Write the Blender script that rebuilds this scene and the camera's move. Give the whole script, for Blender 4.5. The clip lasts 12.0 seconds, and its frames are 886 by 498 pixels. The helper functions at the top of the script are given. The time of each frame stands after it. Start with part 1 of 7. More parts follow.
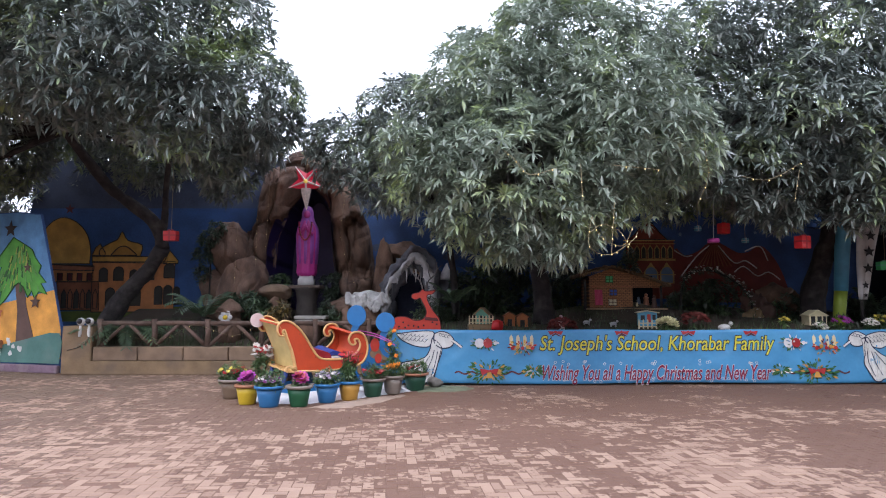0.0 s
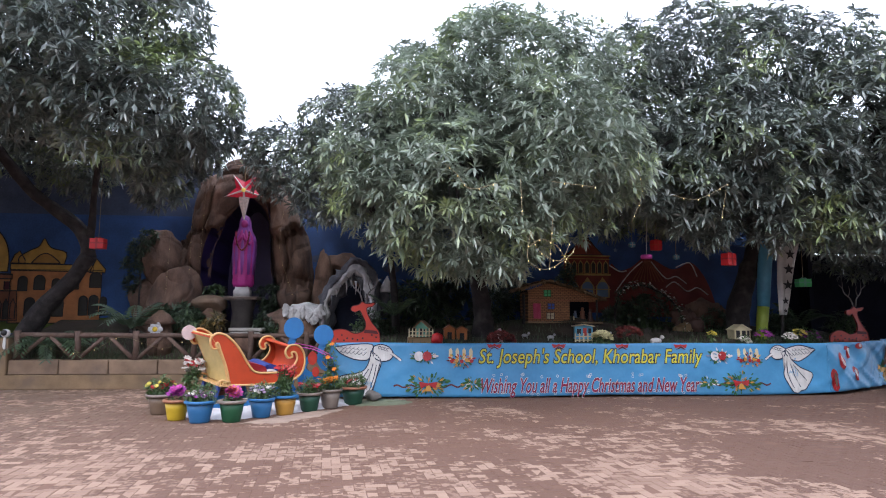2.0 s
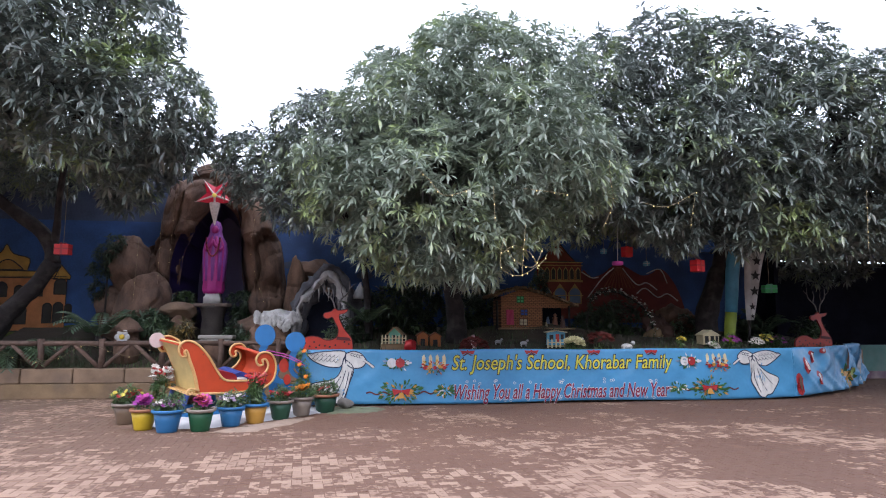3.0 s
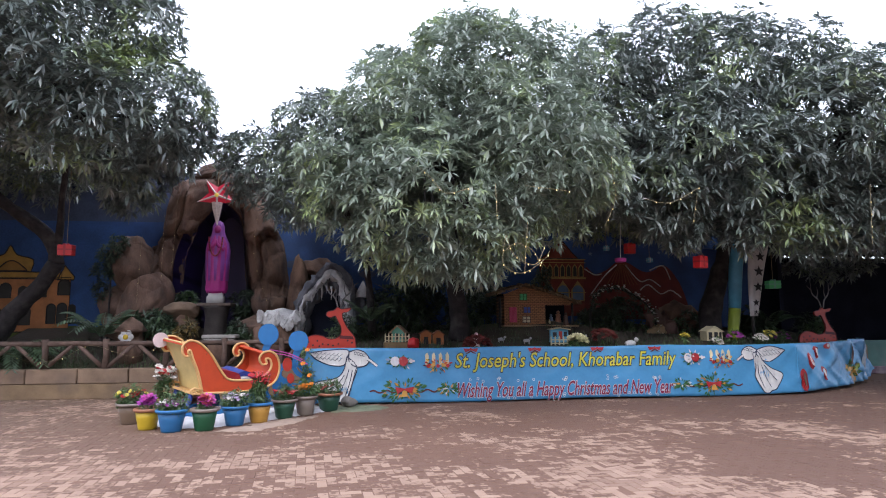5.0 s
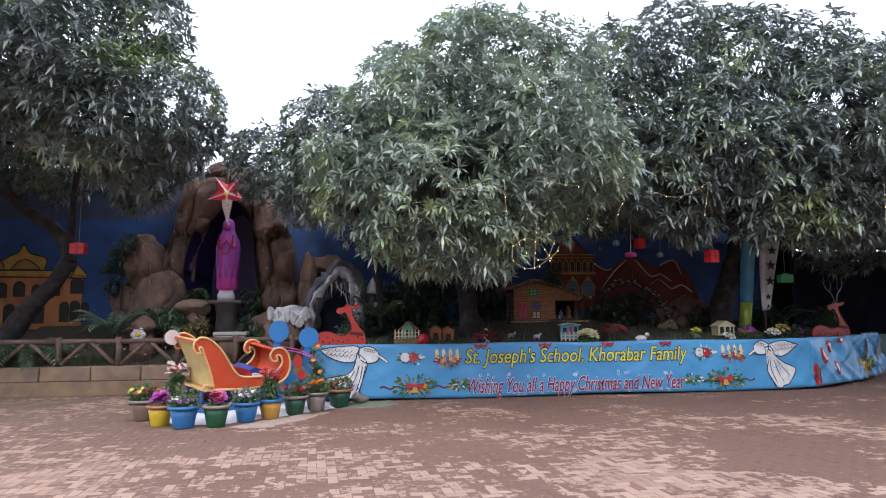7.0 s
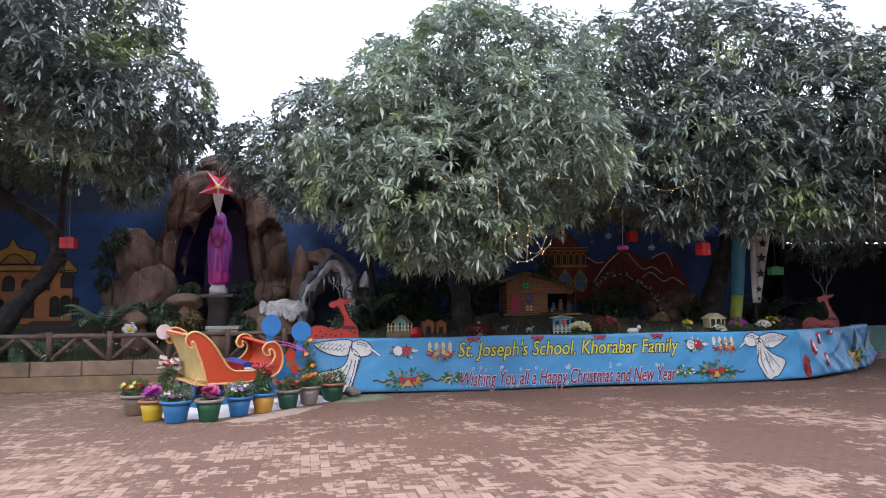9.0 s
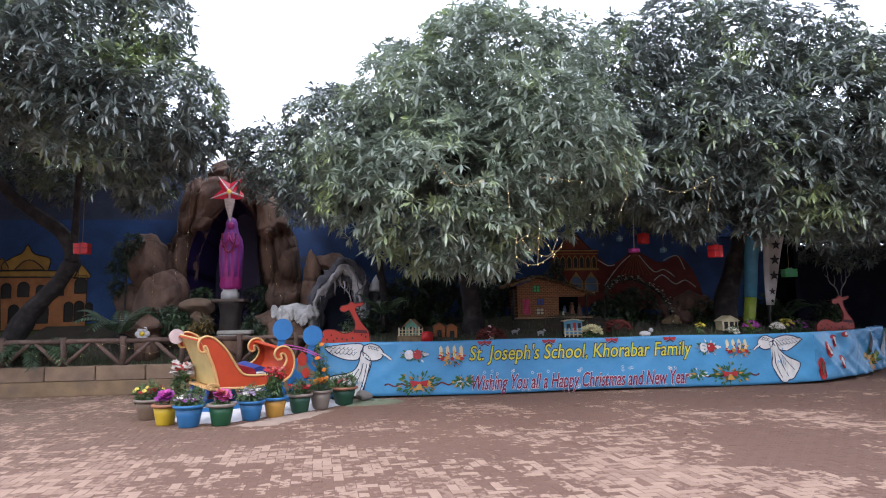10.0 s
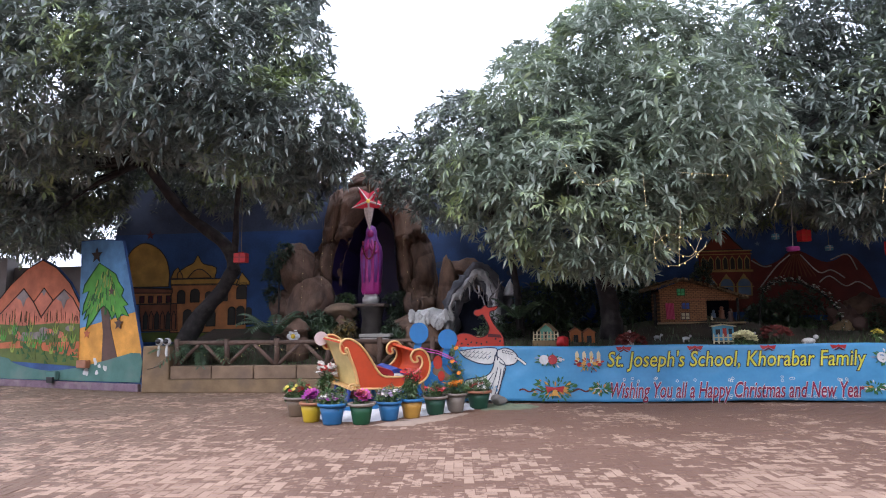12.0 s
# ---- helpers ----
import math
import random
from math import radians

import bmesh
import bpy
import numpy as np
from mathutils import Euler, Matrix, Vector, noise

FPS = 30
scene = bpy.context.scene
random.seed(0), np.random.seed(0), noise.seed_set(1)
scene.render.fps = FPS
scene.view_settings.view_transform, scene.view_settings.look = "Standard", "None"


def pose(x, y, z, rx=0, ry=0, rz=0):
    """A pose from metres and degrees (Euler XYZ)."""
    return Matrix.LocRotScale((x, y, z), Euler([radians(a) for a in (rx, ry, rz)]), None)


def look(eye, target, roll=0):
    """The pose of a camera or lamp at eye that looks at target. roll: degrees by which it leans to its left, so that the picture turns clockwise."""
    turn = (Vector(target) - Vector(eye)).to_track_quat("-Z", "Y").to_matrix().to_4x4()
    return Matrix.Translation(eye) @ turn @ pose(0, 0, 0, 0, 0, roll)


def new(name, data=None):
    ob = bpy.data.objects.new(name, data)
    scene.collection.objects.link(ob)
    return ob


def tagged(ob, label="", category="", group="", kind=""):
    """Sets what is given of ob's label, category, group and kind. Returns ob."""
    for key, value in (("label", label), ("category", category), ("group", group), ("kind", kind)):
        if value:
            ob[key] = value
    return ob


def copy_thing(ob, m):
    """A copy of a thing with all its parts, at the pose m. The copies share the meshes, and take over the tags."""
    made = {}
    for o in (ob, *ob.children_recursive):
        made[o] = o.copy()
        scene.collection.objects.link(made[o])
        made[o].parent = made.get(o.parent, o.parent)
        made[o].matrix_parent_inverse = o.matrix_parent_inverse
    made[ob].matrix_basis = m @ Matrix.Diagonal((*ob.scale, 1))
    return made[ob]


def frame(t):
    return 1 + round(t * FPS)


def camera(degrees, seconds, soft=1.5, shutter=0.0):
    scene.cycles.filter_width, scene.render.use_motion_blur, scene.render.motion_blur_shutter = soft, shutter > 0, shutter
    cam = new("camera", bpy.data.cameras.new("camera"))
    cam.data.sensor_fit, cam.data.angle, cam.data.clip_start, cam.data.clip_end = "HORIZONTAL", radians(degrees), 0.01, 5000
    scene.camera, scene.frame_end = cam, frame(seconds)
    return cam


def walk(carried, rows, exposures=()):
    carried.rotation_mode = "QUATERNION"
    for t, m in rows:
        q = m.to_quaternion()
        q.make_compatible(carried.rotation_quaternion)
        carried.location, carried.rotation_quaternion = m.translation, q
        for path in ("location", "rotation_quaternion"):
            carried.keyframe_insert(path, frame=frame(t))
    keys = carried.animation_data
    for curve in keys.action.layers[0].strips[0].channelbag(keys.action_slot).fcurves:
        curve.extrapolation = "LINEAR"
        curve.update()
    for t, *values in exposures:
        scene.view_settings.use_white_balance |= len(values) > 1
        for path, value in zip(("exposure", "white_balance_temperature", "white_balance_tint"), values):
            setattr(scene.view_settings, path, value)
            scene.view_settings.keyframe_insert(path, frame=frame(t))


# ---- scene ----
cam = camera(70.0, 12.0, soft=1.05)
# seconds, x, y, z, pitch, roll, yaw
PATH = [
    (0.0, -0.000, -0.000, 1.450, 5.00, 0.00, -0.00),
    (0.5, -0.002, -0.003, 1.453, 5.09, 0.07, -1.11),
    (1.0, 0.002, 0.006, 1.452, 5.40, 0.46, -2.85),
    (1.5, 0.008, 0.009, 1.456, 5.67, 0.30, -3.74),
    (2.0, 0.017, 0.008, 1.456, 6.14, 0.33, -5.29),
    (2.5, 0.028, 0.004, 1.457, 6.89, -0.09, -6.33),
    (2.7, 0.030, 0.006, 1.457, 6.86, 0.35, -7.35),
    (4.5, 0.041, 0.023, 1.458, 6.31, -0.10, -8.03),
    (5.0, 0.042, 0.016, 1.454, 6.56, -0.24, -7.38),
    (5.5, 0.042, 0.024, 1.451, 6.32, -0.33, -7.13),
    (6.0, 0.044, 0.022, 1.455, 6.36, -0.61, -6.39),
    (6.5, 0.047, 0.028, 1.449, 6.03, -0.56, -6.52),
    (7.0, 0.046, 0.023, 1.454, 6.21, -0.54, -6.52),
    (9.0, 0.045, 0.025, 1.460, 5.58, -0.75, -7.19),
    (9.5, 0.036, 0.027, 1.452, 5.76, -0.69, -7.10),
    (10.0, 0.036, 0.033, 1.452, 5.96, -0.98, -6.29),
    (10.5, 0.011, 0.041, 1.427, 6.37, -2.38, -5.41),
    (11.0, 0.074, 0.060, 1.440, 6.56, 0.22, -0.83),
    (11.5, 0.116, 0.056, 1.424, 8.37, -0.72, 2.20),
    (12.0, 0.150, 0.100, 1.422, 6.66, -0.76, 6.27),
]
walk(cam, [(t, pose(x, y, z, 90 + p, 0, yaw) @ pose(0, 0, 0, 0, 0, roll)) for t, x, y, z, p, roll, yaw in PATH],
     exposures=[(0.0, 0.0), (12.0, 0.0)])

# ---- light: a bright overcast sky and a weak, wide sun behind the camera ----
world = bpy.data.worlds.new("sky")
scene.world = world
world.use_nodes = True
wn, wl = world.node_tree.nodes, world.node_tree.links
bg = wn["Background"]
sky = wn.new("ShaderNodeTexSky")
sky.sky_type = "NISHITA"
sky.sun_disc = False
sky.sun_elevation, sky.sun_rotation = radians(58), radians(200)
sky.dust_density, sky.air_density, sky.ozone_density = 6.0, 1.5, 1.0
haze = wn.new("ShaderNodeMix")
haze.data_type = "RGBA"
haze.inputs[0].default_value = 0.82
haze.inputs[7].default_value = (12.2, 12.9, 16.2, 1)
wl.new(sky.outputs[0], haze.inputs[6])
wl.new(haze.outputs[2], bg.inputs[0])
bg.inputs[1].default_value = 0.262
sun_data = bpy.data.lights.new("sun", "SUN")
sun_data.energy, sun_data.angle, sun_data.color = 0.95, radians(25), (1.0, 0.98, 0.95)
sun = new("sun", sun_data)
sun.matrix_world = look((-6, -14, 26), (0, 11, 0))


# ---- materials ----
def mat(name, color, rough=0.7, metal=0.0, var=0.25, scale=6.0, fine=60.0, bump=0.2, dirt=None, spec=0.5, island=0.0, obj=0.0, emit=0.0, stretch=None):
    """A surface with stains and grain at two scales; dirt: a second colour laid on in blotches."""
    color = tuple(0.70 * c for c in color)
    dirt = dirt and tuple(0.70 * c for c in dirt)
    m = bpy.data.materials.new(name)
    m.use_nodes = True
    n, l = m.node_tree.nodes, m.node_tree.links
    b = n["Principled BSDF"]
    b.inputs["Roughness"].default_value, b.inputs["Metallic"].default_value = rough, metal
    b.inputs["Specular IOR Level"].default_value = spec
    tc = n.new("ShaderNodeTexCoord")
    src = tc.outputs["Object"]
    if stretch:
        mp = n.new("ShaderNodeMapping")
        mp.inputs["Scale"].default_value = stretch
        l.new(src, mp.inputs[0])
        src = mp.outputs[0]
    big, small = n.new("ShaderNodeTexNoise"), n.new("ShaderNodeTexNoise")
    big.inputs["Scale"].default_value, small.inputs["Scale"].default_value = scale, fine
    big.inputs["Detail"].default_value, small.inputs["Detail"].default_value = 5, 3
    for t in (big, small):
        l.new(src, t.inputs["Vector"])
    add = n.new("ShaderNodeMath")
    add.operation = "MULTIPLY_ADD"
    add.inputs[1].default_value = 0.35
    l.new(small.outputs["Fac"], add.inputs[0])
    l.new(big.outputs["Fac"], add.inputs[2])
    ramp = n.new("ShaderNodeMapRange")
    ramp.inputs[1].default_value, ramp.inputs[2].default_value = 0.4, 0.95
    ramp.inputs[3].default_value, ramp.inputs[4].default_value = 1 - var, 1 + var
    l.new(add.outputs[0], ramp.inputs[0])
    last = ramp.outputs[0]
    if island or obj:
        if island:
            rnd = n.new("ShaderNodeNewGeometry").outputs["Random Per Island"]
        else:
            rnd = n.new("ShaderNodeObjectInfo").outputs["Random"]
        k = max(island, obj)
        mr = n.new("ShaderNodeMapRange")
        mr.inputs[3].default_value, mr.inputs[4].default_value = 1 - k, 1 + k
        l.new(rnd, mr.inputs[0])
        mu = n.new("ShaderNodeMath")
        mu.operation = "MULTIPLY"
        l.new(mr.outputs[0], mu.inputs[0])
        l.new(last, mu.inputs[1])
        last = mu.outputs[0]
    vec = n.new("ShaderNodeVectorMath")
    vec.operation = "SCALE"
    vec.inputs[0].default_value = color[:3]
    l.new(last, vec.inputs["Scale"])
    out = vec.outputs[0]
    if dirt:
        mix = n.new("ShaderNodeMix")
        mix.data_type = "RGBA"
        d = n.new("ShaderNodeTexNoise")
        d.inputs["Scale"].default_value, d.inputs["Detail"].default_value = scale * 0.6, 8
        l.new(src, d.inputs["Vector"])
        dr = n.new("ShaderNodeMapRange")
        dr.inputs[1].default_value, dr.inputs[2].default_value, dr.inputs[4].default_value = 0.5, 0.72, 0.85
        l.new(d.outputs["Fac"], dr.inputs[0])
        l.new(dr.outputs[0], mix.inputs[0])
        l.new(out, mix.inputs[6])
        mix.inputs[7].default_value = (*dirt, 1)
        out = mix.outputs[2]
    l.new(out, b.inputs["Base Color"])
    if bump:
        bp = n.new("ShaderNodeBump")
        bp.inputs["Strength"].default_value, bp.inputs["Distance"].default_value = bump, 0.02
        l.new(add.outputs[0], bp.inputs["Height"])
        l.new(bp.outputs[0], b.inputs["Normal"])
    if emit:
        b.inputs["Emission Color"].default_value = (*color[:3], 1)
        b.inputs["Emission Strength"].default_value = emit
    return m


def foliage(name, color, young, share=0.12, rough=0.42, through_light=0.25):
    """Leaves: each its own shade, some young and pale, a little light passing through them."""
    m = bpy.data.materials.new(name)
    m.use_nodes = True
    n, l = m.node_tree.nodes, m.node_tree.links
    b = n["Principled BSDF"]
    b.inputs["Roughness"].default_value = rough
    b.inputs["Specular IOR Level"].default_value = 0.9
    geo = n.new("ShaderNodeNewGeometry")
    tc = n.new("ShaderNodeTexCoord")
    blot = n.new("ShaderNodeTexNoise")
    blot.inputs["Scale"].default_value = 0.9
    l.new(tc.outputs["Object"], blot.inputs["Vector"])
    add = n.new("ShaderNodeMath")
    add.operation = "MULTIPLY_ADD"
    add.inputs[1].default_value = 0.22
    l.new(geo.outputs["Random Per Island"], add.inputs[0])
    l.new(blot.outputs["Fac"], add.inputs[2])
    ramp = n.new("ShaderNodeValToRGB")
    e = ramp.color_ramp.elements
    e[0].position, e[0].color = 0.28, (*[c * 0.55 for c in color], 1)
    e[1].position, e[1].color = 0.92 - share, (*young, 1)
    mid = ramp.color_ramp.elements.new(0.70 - share * 0.5)
    mid.color = (*color, 1)
    l.new(add.outputs[0], ramp.inputs[0])
    l.new(ramp.outputs[0], b.inputs["Base Color"])
    tr = n.new("ShaderNodeBsdfTranslucent")
    l.new(ramp.outputs[0], tr.inputs[0])
    mx = n.new("ShaderNodeMixShader")
    mx.inputs[0].default_value = through_light
    l.new(b.outputs[0], mx.inputs[1])
    l.new(tr.outputs[0], mx.inputs[2])
    l.new(mx.outputs[0], n["Material Output"].inputs[0])
    return m


def paving(name):
    """Worn dusty bricks: clean pinkish patches, the rest dusty brown, darker at right for shade."""
    m = bpy.data.materials.new(name)
    m.use_nodes = True
    n, l = m.node_tree.nodes, m.node_tree.links
    b = n["Principled BSDF"]
    b.inputs["Roughness"].default_value = 0.75
    geo = n.new("ShaderNodeNewGeometry")
    info = n.new("ShaderNodeObjectInfo")

    def noise_at(scale, detail):
        t = n.new("ShaderNodeTexNoise")
        t.inputs["Scale"].default_value, t.inputs["Detail"].default_value = scale, detail
        l.new(geo.outputs["Position"], t.inputs["Vector"])
        return t.outputs["Fac"]

    def maths(op, a, c, e=None):
        t = n.new("ShaderNodeMath")
        t.operation = op
        for i, v in enumerate((a, c, e)):
            if v is None:
                continue
            if isinstance(v, (int, float)):
                t.inputs[i].default_value = v
            else:
                l.new(v, t.inputs[i])
        return t.outputs[0]

    def blend(f, a, c):
        t = n.new("ShaderNodeMix")
        t.data_type = "RGBA"
        l.new(f, t.inputs[0])
        for i, v in ((6, a), (7, c)):
            if isinstance(v, tuple):
                t.inputs[i].default_value = (*v, 1)
            else:
                l.new(v, t.inputs[i])
        return t.outputs[2]

    def steps(v, lo, hi):
        t = n.new("ShaderNodeMapRange")
        t.inputs[1].default_value, t.inputs[2].default_value = lo, hi
        l.new(v, t.inputs[0])
        return t.outputs[0]

    rnd = maths("FRACT", maths("ADD", geo.outputs["Random Per Island"], info.outputs["Random"]), 0.0)
    patch = noise_at(0.55, 3)
    worn = maths("ADD", maths("MULTIPLY", rnd, 0.22), patch)
    sep = n.new("ShaderNodeSeparateXYZ")
    l.new(geo.outputs["Position"], sep.inputs[0])
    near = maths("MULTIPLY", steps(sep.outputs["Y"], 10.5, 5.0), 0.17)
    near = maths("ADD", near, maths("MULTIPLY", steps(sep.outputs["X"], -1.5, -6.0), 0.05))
    # fewer clean bricks to the right, which darkens that side
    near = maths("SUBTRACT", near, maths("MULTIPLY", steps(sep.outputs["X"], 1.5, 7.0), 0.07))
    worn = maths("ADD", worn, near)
    worn = maths("ADD", worn, maths("MULTIPLY", noise_at(15, 7), 0.58))
    clean = steps(worn, 1.02, 1.06)
    dust_and_shade = blend(steps(noise_at(0.35, 5), 0.35, 0.65), (0.112, 0.057, 0.036), (0.148, 0.080, 0.052))
    dust_and_shade = blend(steps(noise_at(40, 3), 0.3, 0.8), dust_and_shade, (0.132, 0.070, 0.046))
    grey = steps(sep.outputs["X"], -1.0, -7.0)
    dust_and_shade = blend(maths("MULTIPLY", grey, 0.6), dust_and_shade, (0.105, 0.073, 0.051))
    # darker brown to the right: the trees' shade put into the colour
    dust_and_shade = blend(maths("MULTIPLY", steps(sep.outputs["X"], 0.5, 7.0), 0.55), dust_and_shade, (0.088, 0.046, 0.031))
    dust_and_shade = blend(maths("MULTIPLY", maths("MULTIPLY", grey, rnd), 0.75), dust_and_shade, (0.185, 0.130, 0.092))
    brick_col = blend(rnd, (0.20, 0.122, 0.086), (0.32, 0.215, 0.155))
    col = blend(clean, dust_and_shade, brick_col)
    l.new(col, b.inputs["Base Color"])
    bp = n.new("ShaderNodeBump")
    bp.inputs["Strength"].default_value, bp.inputs["Distance"].default_value = 0.35, 0.01
    l.new(noise_at(55, 4), bp.inputs["Height"])
    l.new(bp.outputs[0], b.inputs["Normal"])
    return m


def cracked(name, light, dark):
    """Rough plaster rock: blotches of two browns, cracks between blocks, grain."""
    m = mat(name, light, 0.9, var=0.5, scale=2.6, fine=26, bump=1.0, dirt=dark, stretch=(1.3, 1.3, 0.7))
    n, l = m.node_tree.nodes, m.node_tree.links
    b = n["Principled BSDF"]
    tc = n.new("ShaderNodeTexCoord")
    warp = n.new("ShaderNodeTexNoise")
    warp.inputs["Scale"].default_value = 1.6
    mix = n.new("ShaderNodeMix")
    mix.data_type = "RGBA"
    mix.inputs[0].default_value = 0.25
    l.new(tc.outputs["Object"], warp.inputs["Vector"])
    l.new(tc.outputs["Object"], mix.inputs[6])
    l.new(warp.outputs["Color"], mix.inputs[7])
    vor = n.new("ShaderNodeTexVoronoi")
    vor.feature = "DISTANCE_TO_EDGE"
    vor.inputs["Scale"].default_value = 1.5
    l.new(mix.outputs[2], vor.inputs["Vector"])
    mr = n.new("ShaderNodeMapRange")
    mr.inputs[2].default_value = 0.09
    l.new(vor.outputs["Distance"], mr.inputs[0])
    bp = n.new("ShaderNodeBump")
    bp.inputs["Strength"].default_value, bp.inputs["Distance"].default_value = 0.55, 0.05
    l.new(mr.outputs[0], bp.inputs["Height"])
    old = b.inputs["Normal"].links[0].from_socket
    l.new(old, bp.inputs["Normal"])
    l.new(bp.outputs[0], b.inputs["Normal"])
    return m


M = {}
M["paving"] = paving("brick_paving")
M["ground"] = mat("dusty_earth", (0.205, 0.115, 0.078), 0.9, var=0.2, scale=0.6, fine=30, bump=0.4)
M["soil"] = mat("garden_soil", (0.06, 0.045, 0.03), 0.95, var=0.4, scale=2, fine=30, bump=0.8, dirt=(0.05, 0.07, 0.02))
M["leaf"] = foliage("mango_leaf", (0.152, 0.187, 0.168), (0.28, 0.36, 0.14), share=0.05, rough=0.30, through_light=0.12)
M["leaf_green"] = foliage("green_mango_leaf", (0.24, 0.296, 0.23), (0.33, 0.41, 0.18), share=0.08, rough=0.28, through_light=0.28)
M["bark"] = mat("bark", (0.026, 0.021, 0.021), 0.9, var=0.6, scale=7, fine=45, bump=1.0, dirt=(0.085, 0.075, 0.07))
M["ochre_plaster"] = mat("ochre_plaster", (0.255, 0.17, 0.095), 0.85, var=0.28, scale=3, fine=50, bump=0.35, dirt=(0.17, 0.12, 0.085))
M["coping"] = mat("sandstone_coping", (0.26, 0.175, 0.115), 0.85, var=0.3, scale=4, fine=60, bump=0.5, dirt=(0.17, 0.12, 0.09))
M["log"] = mat("concrete_log", (0.125, 0.077, 0.058), 0.8, var=0.4, scale=8, fine=50, bump=0.6, dirt=(0.18, 0.125, 0.10), obj=0.15)
M["blue_wall"] = mat("blue_wall_paint", (0.042, 0.115, 0.32), 0.75, var=0.45, scale=1.2, fine=25, bump=0.2, dirt=(0.018, 0.045, 0.14))
M["upper_wall"] = mat("grey_blue_wall", (0.075, 0.105, 0.18), 0.8, var=0.45, scale=1.5, fine=25, bump=0.3, dirt=(0.04, 0.065, 0.14))
M["banner"] = mat("banner_vinyl", (0.072, 0.315, 0.585), 0.42, var=0.16, scale=1.4, fine=20, bump=0.05)
M["grey_wall"] = mat("grey_cement", (0.26, 0.24, 0.225), 0.9, var=0.25, scale=2, fine=40, bump=0.3, dirt=(0.17, 0.16, 0.145))
M["teal"] = mat("teal_wall_paint", (0.09, 0.22, 0.19), 0.75, var=0.2, scale=3, fine=40, bump=0.2, dirt=(0.16, 0.25, 0.22))
M["mauve"] = mat("mauve_skirting", (0.22, 0.14, 0.19), 0.8, var=0.3, scale=5, fine=40, bump=0.3, dirt=(0.35, 0.28, 0.28))
M["rock"] = cracked("painted_rock", (0.205, 0.125, 0.088), (0.062, 0.042, 0.038))
# near-black colour stands in for the shade inside shed, cave and hut
M["dark"] = mat("shade_black", (0.022, 0.026, 0.042), 0.95, var=0.4, scale=1.5, fine=20, bump=0.2, spec=0.1)


# ---- mesh helpers ----
def mesh_of(bm, name, material, smooth=False):
    me = bpy.data.meshes.new(name)
    bmesh.ops.recalc_face_normals(bm, faces=bm.faces[:])
    bm.to_mesh(me)
    bm.free()
    for m in (material if isinstance(material, (list, tuple)) else [material]):
        me.materials.append(m)
    if smooth:
        me.shade_smooth()
    return me


def part(name, bm, material, parent, label="", smooth=False):
    ob = new(name, mesh_of(bm, name, material, smooth))
    ob.parent = parent
    if label:
        ob["label"] = label
    return ob


def solo(name, bm, material, label, category, kind="", group="", smooth=False):
    return tagged(new(name, mesh_of(bm, name, material, smooth)), label, category, group, kind)


def thing(name, label, category, at=None, group="", kind=""):
    ob = new(name)
    ob.empty_display_size = 0.1
    if at is not None:
        ob.matrix_basis = at
    return tagged(ob, label, category, group, kind)


def box(bm, x, y, z, sx, sy, sz, bevel=0.0, rot=None):
    """A box with its centre at x, y, z."""
    m = Matrix.Translation((x, y, z)) @ (rot or Matrix()) @ Matrix.Diagonal((sx, sy, sz, 1))
    r = bmesh.ops.create_cube(bm, size=1, matrix=m)
    if bevel:
        edges = list({e for v in r["verts"] for e in v.link_edges})
        bmesh.ops.bevel(bm, geom=edges, offset=bevel, segments=1, affect="EDGES")
    return bm


def tube(bm, pts, radii, seg=8, caps=True, wob=0.0):
    """A round bar through pts, with a radius at each."""
    pts = [Vector(p) for p in pts]
    if isinstance(radii, (int, float)):
        radii = [radii] * len(pts)
    rings, side = [], None
    for i, p in enumerate(pts):
        d = (pts[min(i + 1, len(pts) - 1)] - pts[max(i - 1, 0)]).normalized()
        if side is None:
            side = d.cross(Vector((0, 0, 1)) if abs(d.z) < 0.9 else Vector((1, 0, 0))).normalized()
        else:
            side = (side - d * side.dot(d)).normalized()
        up = d.cross(side)
        ring = []
        for k in range(seg):
            a = 2 * math.pi * k / seg
            rr = radii[i] * (1 + wob * noise.noise(p * 3 + Vector((k, 0, 0))))
            ring.append(bm.verts.new(p + (side * math.cos(a) + up * math.sin(a)) * rr))
        rings.append(ring)
    for a, c in zip(rings, rings[1:]):
        for k in range(seg):
            bm.faces.new((a[k], a[(k + 1) % seg], c[(k + 1) % seg], c[k]))
    if caps:
        bm.faces.new(rings[0][::-1])
        bm.faces.new(rings[-1])
    return bm


def lathe(bm, profile, seg=20, x=0, y=0, z=0, ripple=0.0, waves=7):
    """A turned body: profile rows of radius and height, from below."""
    rings = []
    for r, h in profile:
        rings.append([bm.verts.new((x + math.cos(2 * math.pi * k / seg) * r * (1 + ripple * math.sin(waves * 2 * math.pi * k / seg)),
                                    y + math.sin(2 * math.pi * k / seg) * r * (1 + ripple * math.sin(waves * 2 * math.pi * k / seg)), z + h)) for k in range(seg)])
    for a, c in zip(rings, rings[1:]):
        for k in range(seg):
            bm.faces.new((a[k], a[(k + 1) % seg], c[(k + 1) % seg], c[k]))
    bm.faces.new(rings[0][::-1])
    bm.faces.new(rings[-1])
    return bm


def slab(bm, outline, depth, m=None):
    """A flat piece: outline in x and z, its front at y = 0 and its back at y = depth."""
    m = m or Matrix()
    a = [bm.verts.new(m @ Vector((x, 0, z))) for x, z in outline]
    c = [bm.verts.new(m @ Vector((x, depth, z))) for x, z in outline]
    bm.faces.new(a)
    bm.faces.new(c[::-1])
    for i in range(len(a)):
        j = (i + 1) % len(a)
        bm.faces.new((a[i], c[i], c[j], a[j]))
    return bm


